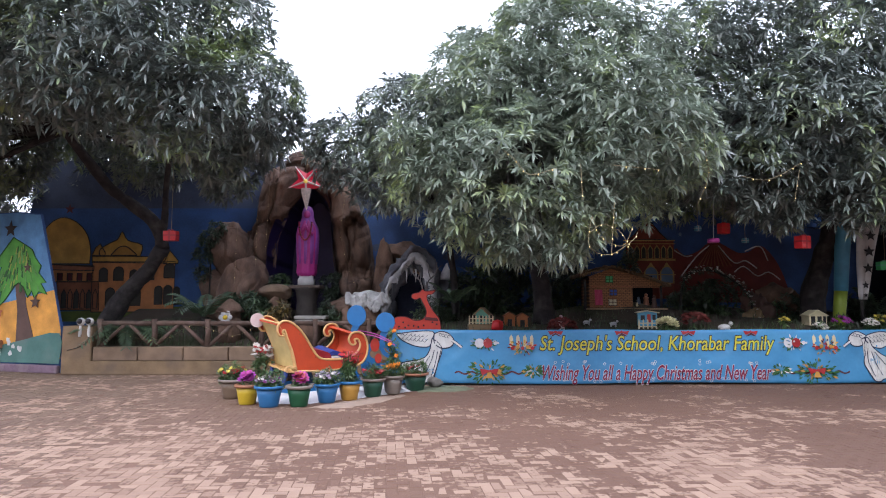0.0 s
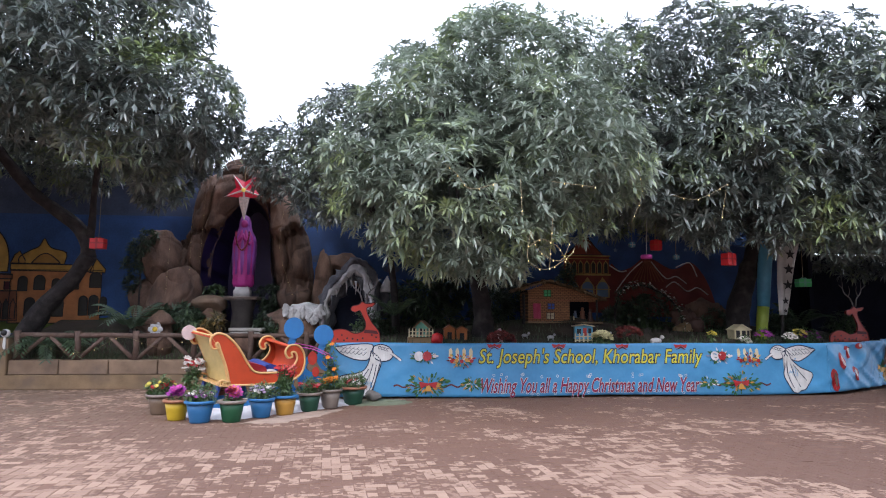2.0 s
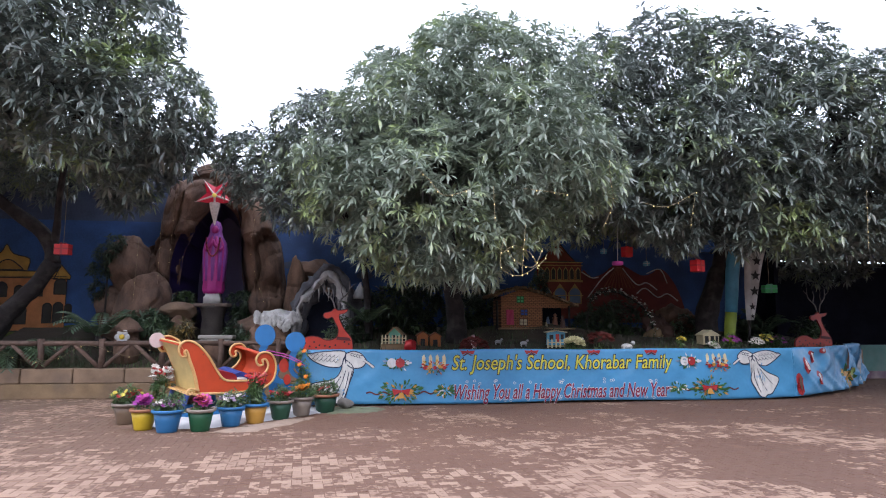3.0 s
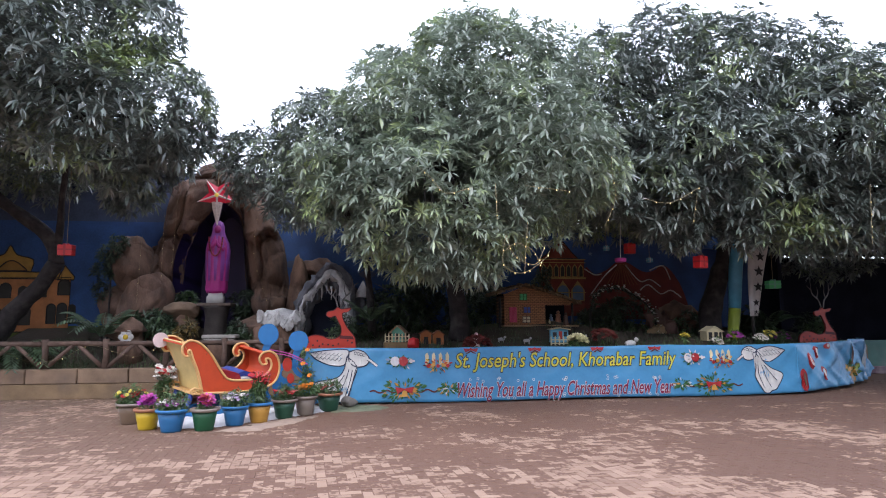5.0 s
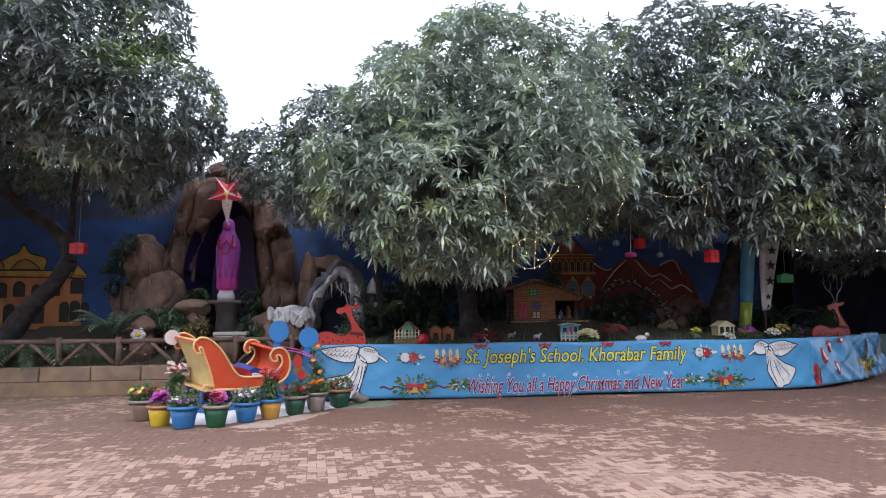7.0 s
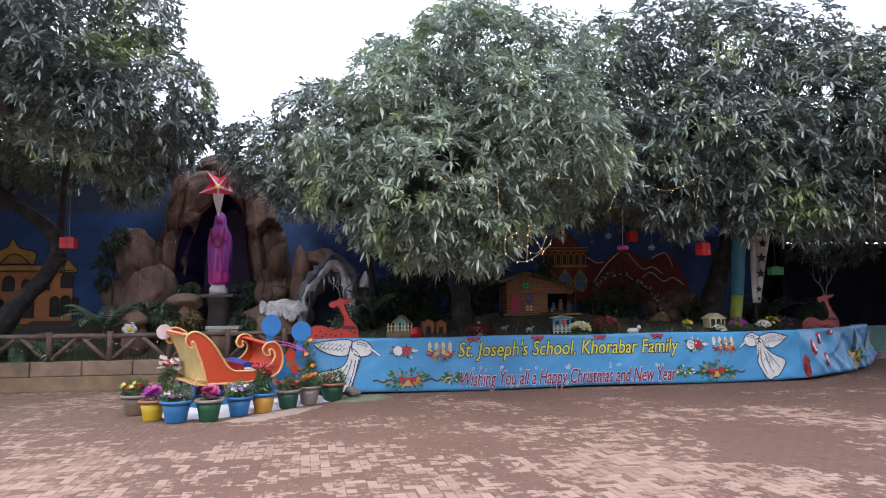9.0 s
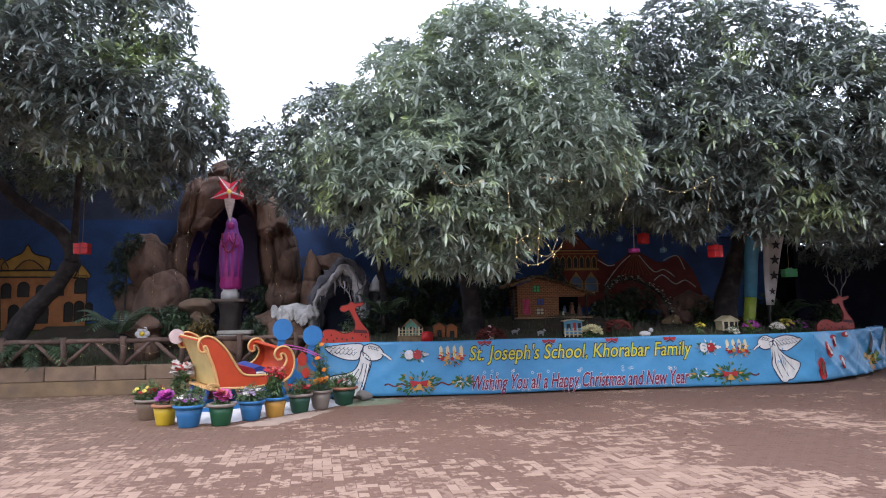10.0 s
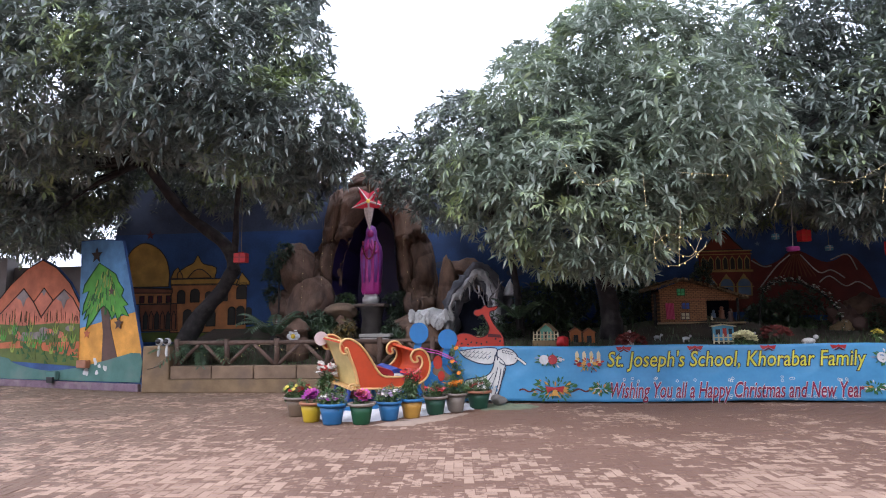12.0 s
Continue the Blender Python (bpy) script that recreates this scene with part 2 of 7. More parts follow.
def ball(bm, x, y, z, r, sub=2, sz=1.0, sx=1.0, sy=1.0):
    bmesh.ops.create_icosphere(bm, subdivisions=sub, radius=1, matrix=Matrix.Translation((x, y, z)) @ Matrix.Diagonal((r * sx, r * sy, r * sz, 1)))
    return bm


def circle(x, z, r, n=20, a0=0.0, a1=360.0, rz=None):
    rz = rz or r
    full = abs(a1 - a0) >= 360
    k = n if full else n + 1
    return [(x + r * math.cos(radians(a0 + (a1 - a0) * i / n)), z + rz * math.sin(radians(a0 + (a1 - a0) * i / n))) for i in range(k)]


def curve_pts(pts, steps=6):
    """A smooth line through 2D or 3D points."""
    P = [Vector(p) for p in pts]
    out = []
    for i in range(len(P) - 1):
        p0, p1, p2, p3 = P[max(i - 1, 0)], P[i], P[i + 1], P[min(i + 2, len(P) - 1)]
        for s in range(steps):
            t = s / steps
            out.append(0.5 * ((2 * p1) + (p2 - p0) * t + (2 * p0 - 5 * p1 + 4 * p2 - p3) * t * t + (3 * p1 - p0 - 3 * p2 + p3) * t ** 3))
    out.append(P[-1])
    return out


def raw_mesh(name, verts, faces, material, parent=None, label=""):
    me = bpy.data.meshes.new(name)
    me.from_pydata(verts, [], faces)
    for m in (material if isinstance(material, (list, tuple)) else [material]):
        me.materials.append(m)
    ob = new(name, me)
    if parent:
        ob.parent = parent
    if label:
        ob["label"] = label
    return ob


# ---- ground ----
def bed_height(x, y):
    """The garden bed behind the fence and the banner."""
    left = 0.48 + 0.26 * (y - 13.4)
    right = 0.84 + 0.11 * (y - 11.8 - 0.62 * max(x - 8.3, 0))
    k = min(max((x + 1.6) / 1.2, 0), 1)
    rise = 0.35 * math.exp(-((x - 4.1) / 1.6) ** 2 - ((y - 14.6) / 0.9) ** 2)
    return left * (1 - k) + right * k + rise + 0.04 * noise.noise(Vector((x * 1.3, y * 1.3, 0)))


bm = bmesh.new()
for x0, x1, y0, y1 in ((-400, 400, -400, 900),):
    vs = [bm.verts.new(p) for p in ((x0, y0, -0.0022), (x1, y0, -0.0022), (x1, y1, -0.0022), (x0, y1, -0.0022))]
    bm.faces.new(vs)
ground = solo("ground", bm, M["ground"], "dusty brown earth in the joints of the brick courtyard", "ground", kind="structure")


def garden_bed():
    xs = np.linspace(-8.0, 12.2, 72)
    verts, faces = [], []
    ny = 16
    for x in xs:
        front = 13.46 if x < -0.72 else 11.84 if x < 8.3 else 11.84 + (x - 8.3) * 0.62
        for j in range(ny):
            y = front + (17.2 - front) * j / (ny - 1)
            verts.append((x, y, bed_height(x, y)))
    for i in range(len(xs) - 1):
        for j in range(ny - 1):
            a = i * ny + j
            faces.append((a, a + ny, a + ny + 1, a + 1))
    return tagged(raw_mesh("garden_bed", verts, faces, M["soil"]), "dark damp soil of the raised garden bed under the trees", "garden bed", kind="structure")


garden_bed()

# retaining wall under the banner and beside the fence
bm = bmesh.new()
for (xa, ya), (xb, yb) in (((-0.72, 11.78), (8.3, 11.86)), ((8.3, 11.86), (12.6, 14.6)), ((-0.72, 11.86), (-0.72, 13.3))):
    d = Vector((xb - xa, yb - ya, 0))
    box(bm, (xa + xb) / 2, (ya + yb) / 2, 0.41, d.length, 0.12, 0.86, rot=Matrix.Rotation(math.atan2(d.y, d.x), 4, "Z"))
solo("retaining_wall", bm, M["ochre_plaster"], "low plastered wall that holds the garden bed", "wall", kind="structure")

# ---- back wall ----
bm = bmesh.new()
box(bm, 0.3, 16.85, 2.0, 22.6, 0.25, 4.0)
solo("wall_back", bm, M["blue_wall"], "tall boundary wall painted deep blue like a night sky", "wall", kind="structure")
bm = bmesh.new()
box(bm, -3.5, 16.87, 4.65, 15.0, 0.2, 1.3)
solo("wall_back_upper", bm, M["upper_wall"], "grey-blue upper part of the boundary wall", "wall", kind="structure")
# unseen plain walls behind and beside the camera, added to block low sky
bm = bmesh.new()
box(bm, 0, -16.0, 5.75, 70, 0.4, 11.5)
box(bm, -34, -2, 3.0, 0.4, 28, 6.0)
box(bm, 18.5, -3, 4.0, 0.4, 26, 8.0)
solo("wall_school", bm, M["grey_wall"], "plain cement wall out of view, added to block low sky light", "wall", kind="structure")


# ---- trees ----
def leaf_cloud(rng, lobes, density, size, keep_under=0.75, clump=False):
    """Rosettes of long drooping leaves over the lobes of a crown; returns vertices and faces."""
    centres, outs = [], []
    L = np.array(lobes)
    for i, (x, y, z, r) in enumerate(lobes):
        n = int(density * 12.57 * r * r)
        d = rng.normal(size=(n, 3))
        d /= np.linalg.norm(d, axis=1)[:, None]
        shell = 1.0 - 0.5 * rng.random(n) ** 2.2 + 0.06 * rng.normal(size=n)
        lump = np.array([noise.noise(Vector((v * 2.2 + i).tolist())) for v in d])
        p = np.array((x, y, z)) + d * (r * (shell + 0.22 * lump))[:, None] * np.array((1, 1, 0.95))
        q = np.linalg.norm((p[:, None, :] - L[None, :, :3]) / L[None, :, 3:4], axis=2)
        q[:, i] = 9
        ok = (q.min(axis=1) > keep_under) | (rng.random(n) < 0.12)
        if clump:
            ok &= np.array([noise.noise(Vector((v * 1.7).tolist())) for v in p]) > rng.random(n) * 0.25 - 0.46
        centres.append(p[ok])
        outs.append(d[ok])
    c, o = np.concatenate(centres), np.concatenate(outs)
    n, per = len(c), 12
    axis = o * 0.65 + rng.normal(size=(n, 3)) * 0.25 + np.array((0, -0.25, 0.42))
    axis /= np.linalg.norm(axis, axis=1)[:, None]
    ref = np.where(np.abs(axis[:, 2:3]) < 0.9, np.array([[0, 0, 1.0]]), np.array([[1.0, 0, 0]]))
    u = np.cross(axis, ref)
    u /= np.linalg.norm(u, axis=1)[:, None]
    v = np.cross(axis, u)
    ang = rng.random((n, 1)) * 6.283 + np.arange(per)[None] * 2.4 + rng.normal(size=(n, per)) * 0.2
    spread = 1.0 + 0.45 * rng.random((n, per))
    di = (axis[:, None] * np.cos(spread)[..., None] + (u[:, None] * np.cos(ang)[..., None] + v[:, None] * np.sin(ang)[..., None]) * np.sin(spread)[..., None])
    di = di.reshape(-1, 3)
    base = np.repeat(c, per, axis=0) + np.repeat(axis, per, axis=0) * (rng.random((n * per, 1)) - 0.5) * 0.06
    m = len(di)
    ln = size * (0.75 + 0.4 * rng.random((m, 1)))
    wd = ln * (0.092 + 0.035 * rng.random((m, 1)))
    droop = np.array((0, 0, -1.0)) * ln * (0.04 + 0.22 * rng.random((m, 1)))
    sd = np.cross(di, np.array((0, 0, 1.0)) + 0.35 * rng.normal(size=(m, 3)))
    sd /= np.linalg.norm(sd, axis=1)[:, None] + 1e-6
    up = np.cross(sd, di)
    mid = base + di * ln * 0.5 + droop * 0.14
    tip = base + di * ln * 0.96 + droop
    verts = np.stack([base, mid - sd * wd + up * wd * 0.35, mid, mid + sd * wd + up * wd * 0.35, tip], axis=1).reshape(-1, 3)
    k = (np.arange(m) * 5)[:, None]
    faces = np.stack([k + np.array((0, 2, 1)), k + np.array((0, 3, 2)), k + np.array((1, 2, 4)), k + np.array((2, 3, 4))], axis=1).reshape(-1, 3)
    return verts, faces


def fast_mesh(name, verts, faces, material, parent, label=""):
    me = bpy.data.meshes.new(name)
    nf = len(faces)
    me.vertices.add(len(verts))
    me.vertices.foreach_set("co", verts.astype(np.float32).ravel())
    me.loops.add(nf * 3)
    me.loops.foreach_set("vertex_index", faces.astype(np.int32).ravel())
    me.polygons.add(nf)
    me.polygons.foreach_set("loop_start", np.arange(0, nf * 3, 3, dtype=np.int32))
    me.update(calc_edges=True)
    me.materials.append(material)
    ob = new(name, me)
    ob.parent = parent
    if label:
        ob["label"] = label
    return ob


def mango_tree(label, seed, lobes, trunk, limbs, density=31, size=0.235, leaf="leaf"):
    rng = np.random.default_rng(seed)
    t = thing("mango_tree", label, "tree", group="mango trees")
    v, f = leaf_cloud(rng, lobes, density, size, 0.75, True)
    fast_mesh("crown", v, f, M[leaf], t, "dense dusty dark green crown of long drooping leaves")["kind"] = "stuff"
    bm = bmesh.new()
    pts, rad = trunk
    tube(bm, curve_pts(pts, 5), np.interp(np.linspace(0, 1, (len(pts) - 1) * 5 + 1), np.linspace(0, 1, len(rad)), rad).tolist(), seg=12, wob=0.35)
    part("trunk", bm, M["bark"], t, smooth=True)
    for pts, r0, r1 in limbs:
        bm = bmesh.new()
        n = (len(pts) - 1) * 4 + 1
        tube(bm, curve_pts(pts, 4), np.linspace(r0, r1, n).tolist(), seg=8, wob=0.3)
        part("limb", bm, M["bark"], t, smooth=True)
    # thin branches from the limbs' ends into the lobes
    for x, y, z, r in lobes:
        bm = bmesh.new()
        a = min((Vector(l[0][-1]) for l in limbs), key=lambda p: (p - Vector((x, y, z))).length)
        mid = (a + Vector((x, y, z))) / 2 + Vector((0, 0, 0.15))
        tube(bm, [a, mid, (x, y, z)], [0.05, 0.035, 0.015], seg=5)
        part("branch", bm, M["bark"], t)
    return t


LOBES_LEFT = [(-8.6, 11.0, 6.6, 1.96), (-6.2, 11.5, 6.5, 1.85), (-4.4, 12.0, 7.0, 1.02), (-3.9, 12.0, 5.5, 1.13), (-4.8, 11.5, 5.25, 1.12), (-6.7, 11.0, 5.75, 1.18),
              (-9.3, 11.5, 5.35, 1.13), (-10.6, 13.0, 3.6, 0.64), (-3.4, 12.3, 5.0, 0.60), (-4.5, 12.5, 4.5, 0.67), (-7.5, 13.0, 10.1, 1.74), (-5.1, 12.8, 9.1, 1.37),
              (-12.2, 11.5, 6.5, 1.95), (-8.0, 14.0, 7.5, 1.8), (-10.5, 14.5, 5.6, 1.5), (-12.8, 13.5, 4.6, 1.3), (-6.5, 15.5, 6.2, 1.3), (-9.0, 16.5, 6.2, 1.3), (-11.6, 13.5, 5.2, 1.0), (-13.8, 13.0, 5.5, 1.4), (-14.8, 15.0, 4.6, 1.2), (-9.8, 14.0, 4.7, 0.8), (-12.2, 15.6, 4.4, 0.9), (-11.8, 14.5, 4.9, 1.0), (-13.2, 14.5, 4.8, 1.0), (-15.2, 14.0, 5.2, 1.2), (-7.0, 14.9, 5.0, 0.9), (-11.9, 14.2, 4.15, 0.6), (-9.8, 12.0, 8.4, 1.4), (-12.0, 12.0, 8.3, 1.6), (-10.2, 13.2, 4.0, 0.6),
              (-4.7, 13.6, 4.2, 0.5),
              (-4.35, 14.0, 4.85, 0.5), (-4.95, 14.1, 4.75, 0.5), (-3.95, 13.9, 5.15, 0.4), (-4.4, 13.9, 4.55, 0.42), (-3.8, 13.85, 4.9, 0.32)]
# in these three lists, lobes past y = 14 are added to shade the bed
LOBES_SMALL = [(-0.9, 12.7, 5.2, 0.91), (-2.0, 13.0, 4.6, 0.81), (-1.1, 12.5, 4.0, 0.78), (-0.2, 12.2, 4.6, 1.09), (-0.6, 13.0, 5.7, 0.52), (-2.5, 13.3, 4.9, 0.48), (-0.5, 14.8, 4.7, 0.8), (-0.2, 15.8, 4.5, 0.7), (-1.2, 15.4, 4.9, 0.6), (0.5, 15.0, 4.6, 0.7)]
LOBES_MID = [(2.2, 11.8, 6.0, 1.48), (0.7, 11.3, 5.0, 1.21), (1.1, 10.6, 3.5, 1.33), (1.9, 10.3, 3.0, 0.92), (3.1, 10.6, 4.25, 1.37), (3.9, 10.8, 4.05, 0.78), (3.2, 11.8, 6.0, 1.37),
             (1.8, 12.2, 6.85, 0.80), (2.5, 12.5, 7.0, 0.72), (0.1, 11.0, 3.6, 0.93), (2.7, 10.4, 3.3, 0.5), (1.3, 10.4, 2.6, 0.56), (0.5, 12.3, 6.5, 0.49), (2.0, 13.4, 5.0, 1.6), (0.4, 10.9, 2.95, 0.55), (1.7, 10.2, 2.45, 0.42), (2.2, 10.3, 2.7, 0.42), (0.9, 15.0, 5.2, 1.4), (3.4, 14.6, 5.0, 1.4), (-0.6, 10.9, 4.2, 0.5),
             (2.6, 15.0, 4.4, 0.9), (1.2, 14.2, 4.6, 0.9), (3.8, 15.8, 4.2, 0.7), (0.2, 15.6, 4.4, 0.7)]
LOBES_RIGHT = [(5.4, 13.0, 6.9, 1.10), (6.8, 13.0, 7.2, 1.28), (8.1, 12.5, 6.8, 1.40), (7.0, 12.0, 5.1, 1.34), (6.1, 12.0, 4.0, 0.96), (7.9, 11.5, 4.4, 1.28), (8.7, 11.3, 3.5, 0.86),
               (9.6, 11.5, 5.4, 1.49), (10.5, 11.5, 3.9, 1.08), (11.7, 12.0, 6.1, 1.39), (9.7, 12.5, 7.2, 0.95), (13.5, 12.0, 5.3, 1.93), (6.5, 12.0, 3.3, 0.48), (7.6, 11.5, 3.4, 0.62),
               (5.1, 11.8, 3.8, 0.5), (5.2, 13.0, 5.2, 1.3), (8.6, 13.6, 5.6, 1.6), (4.6, 11.5, 4.1, 0.6), (5.6, 15.2, 5.2, 1.4), (8.2, 15.8, 5.2, 1.5), (11.0, 14.6, 4.9, 1.5), (9.4, 11.2, 3.3, 0.55), (13.2, 13.5, 4.0, 1.1), (11.4, 13.0, 3.7, 0.7), (14.5, 14.5, 4.2, 1.2),
               (6.6, 14.7, 4.5, 0.9), (7.7, 14.6, 4.3, 0.8), (4.8, 14.6, 4.7, 0.9), (9.4, 14.8, 4.3, 0.9), (5.8, 15.6, 4.1, 0.6), (8.6, 15.6, 4.0, 0.6), (7.2, 15.8, 4.1, 0.6), (10.4, 13.2, 3.9, 0.8), (6.4, 13.4, 6.0, 1.3), (12.5, 14.6, 3.9, 0.8), (13.6, 14.0, 3.8, 0.8)]
mango_tree("old leaning mango tree with dense dark foliage behind the fence", 1, LOBES_LEFT,
           ([(-7.95, 14.6, 0.6), (-7.35, 14.6, 1.62), (-6.82, 14.55, 2.2), (-6.44, 14.5, 2.76)], [0.26, 0.20, 0.17, 0.17]),
           [([(-6.44, 14.5, 2.72), (-6.6, 14.5, 3.25), (-7.08, 14.4, 3.68), (-7.65, 14.2, 4.18), (-8.2, 13.5, 5.2)], 0.17, 0.10), ([(-6.46, 14.5, 2.74), (-6.38, 14.4, 3.5), (-6.28, 14.2, 4.25), (-5.6, 13.0, 5.6)], 0.09, 0.05)])
mango_tree("slender young mango tree beside the rock grotto", 2, LOBES_SMALL,
           ([(0.3, 14.0, 0.8), (0.24, 14.0, 2.0), (0.1, 13.8, 3.0)], [0.09, 0.08, 0.07]),
           [([(0.1, 13.8, 3.0), (-0.3, 13.3, 3.8), (-0.7, 12.9, 4.6)], 0.07, 0.04)], density=40, size=0.2)
mango_tree("broad mango tree with a dusty crown hanging over the banner", 3, LOBES_MID,
           ([(2.1, 13.6, 0.8), (2.15, 13.6, 1.6), (2.0, 13.4, 2.6), (2.1, 13.0, 3.6)], [0.24, 0.2, 0.18, 0.15]),
           [([(2.1, 13.0, 3.6), (1.6, 12.2, 4.4), (1.2, 11.5, 4.9)], 0.13, 0.06), ([(2.1, 13.0, 3.6), (2.8, 12.0, 4.6), (3.0, 11.4, 5.4)], 0.12, 0.06)], density=38, size=0.215, leaf="leaf_green")
mango_tree("wide mango tree with pale twig ends and hanging decorations", 4, LOBES_RIGHT,
           ([(8.05, 13.9, 0.8), (8.15, 13.9, 1.8), (8.4, 13.7, 2.8), (8.5, 13.4, 3.8)], [0.26, 0.22, 0.2, 0.17]),
           [([(8.5, 13.4, 3.8), (7.6, 12.8, 4.8), (6.8, 12.5, 5.6)], 0.14, 0.06), ([(8.5, 13.4, 3.8), (9.4, 12.6, 4.8), (10.4, 12.1, 5.6)], 0.14, 0.06)])
# tree out of view, added to shade the banner's right end and the paving
LOBES_UNSEEN = [(12.4, 9.2, 5.6, 1.5), (14.4, 9.8, 6.0, 1.7), (11.4, 9.6, 7.6, 1.4), (13.2, 7.4, 6.4, 1.5), (15.4, 7.8, 6.4, 1.6), (13.6, 10.6, 7.6, 1.6), (10.8, 7.6, 6.5, 1.5), (12.2, 5.6, 6.6, 1.6), (10.2, 5.6, 7.2, 1.5), (14.5, 5.2, 6.4, 1.7)]
mango_tree("unseen mango tree added beside the court to shade the slack banner", 7, LOBES_UNSEEN,
           ([(14.2, 7.6, 0.0), (14.1, 7.6, 1.8), (13.8, 7.5, 3.6)], [0.32, 0.26, 0.22]), [([(13.8, 7.5, 3.6), (12.9, 7.3, 4.8), (12.0, 7.0, 5.8)], 0.16, 0.08), ([(13.8, 7.5, 3.6), (13.9, 8.4, 4.8), (13.8, 9.3, 5.8)], 0.16, 0.08)], density=13, size=0.30)
# added behind the wall to close sky gaps and darken the garden
LOBES_FAR = [(0.8, 18.6, 4.6, 1.6), (3.0, 19.0, 4.8, 1.8), (5.4, 18.6, 4.8, 1.7), (7.8, 19.0, 5.0, 1.8), (10.2, 18.8, 4.9, 1.8), (12.8, 19.2, 4.8, 1.9), (15.4, 18.8, 4.6, 1.9), (4.2, 19.6, 6.0, 1.6), (9.0, 19.6, 6.4, 1.7)]
mango_tree("shaded mango tree rising behind the boundary wall", 5, LOBES_FAR,
           ([(7.5, 19.4, 0.0), (7.5, 19.4, 1.8), (7.4, 19.3, 3.4)], [0.3, 0.24, 0.2]), [([(7.4, 19.3, 3.4), (6.0, 19.2, 4.2), (4.6, 19.0, 4.8)], 0.14, 0.07), ([(7.4, 19.3, 3.4), (9.2, 19.2, 4.2), (11.0, 19.0, 4.8)], 0.14, 0.07)], density=17, size=0.26)
LOBES_FAR_LEFT = [(-9.5, 18.6, 5.2, 1.5), (-12.0, 18.4, 4.9, 1.6), (-14.6, 18.2, 4.9, 1.5), (-17.0, 17.4, 5.2, 1.7), (-11.0, 19.0, 6.6, 1.5),
                  (-12.0, 17.8, 4.5, 1.0), (-13.5, 17.7, 4.7, 1.0), (-15.2, 17.4, 4.8, 1.1), (-11.0, 17.8, 4.5, 1.0), (-9.8, 17.8, 4.7, 0.9), (-16.8, 16.6, 4.9, 1.0)]
mango_tree("shaded mango tree rising behind the boundary wall", 6, LOBES_FAR_LEFT,
           ([(-12.5, 19.6, 0.0), (-12.5, 19.6, 1.8), (-12.4, 19.3, 3.4)], [0.28, 0.22, 0.18]), [([(-12.4, 19.3, 3.4), (-11.4, 19.0, 4.2), (-10.4, 18.8, 4.8)], 0.12, 0.06), ([(-12.4, 19.3, 3.4), (-13.8, 18.8, 4.2), (-15.0, 18.4, 4.8)], 0.12, 0.06)], density=17, size=0.26)


# ---- paints and small materials ----
def paint(name, c, rough=0.6, var=0.15, **k):
    M[name] = mat(name, c, rough, var=var, **{**dict(scale=5, fine=50, bump=0.1), **k})


for name, c in dict(orange_wall=(0.86, 0.40, 0.07), mountain=(0.62, 0.17, 0.07), mountain_pale=(0.70, 0.22, 0.13), paint_green=(0.10, 0.38, 0.05), paint_dark_green=(0.03, 0.13, 0.03),
                    paint_brown=(0.13, 0.07, 0.055), paint_maroon=(0.12, 0.02, 0.025), paint_sky=(0.13, 0.33, 0.60), gold=(0.72, 0.40, 0.08), gold_dark=(0.55, 0.28, 0.06),
                    arch_red=(0.34, 0.12, 0.055), line_dark=(0.03, 0.022, 0.018), grass_paint=(0.12, 0.17, 0.03), brick_orange=(0.66, 0.26, 0.09), window_dark=(0.05, 0.045, 0.035),
                    palace_red=(0.27, 0.055, 0.032), palace_line=(0.66, 0.43, 0.14), pale_blue=(0.22, 0.32, 0.48), peak_grey=(0.30, 0.25, 0.24), needle_green=(0.13, 0.36, 0.08), mount_red=(0.22, 0.036, 0.026), snow_line=(0.72, 0.66, 0.64)).items():
    paint(name, c, 0.75, var=0.28, scale=4, dirt=tuple(v * 0.7 for v in c))
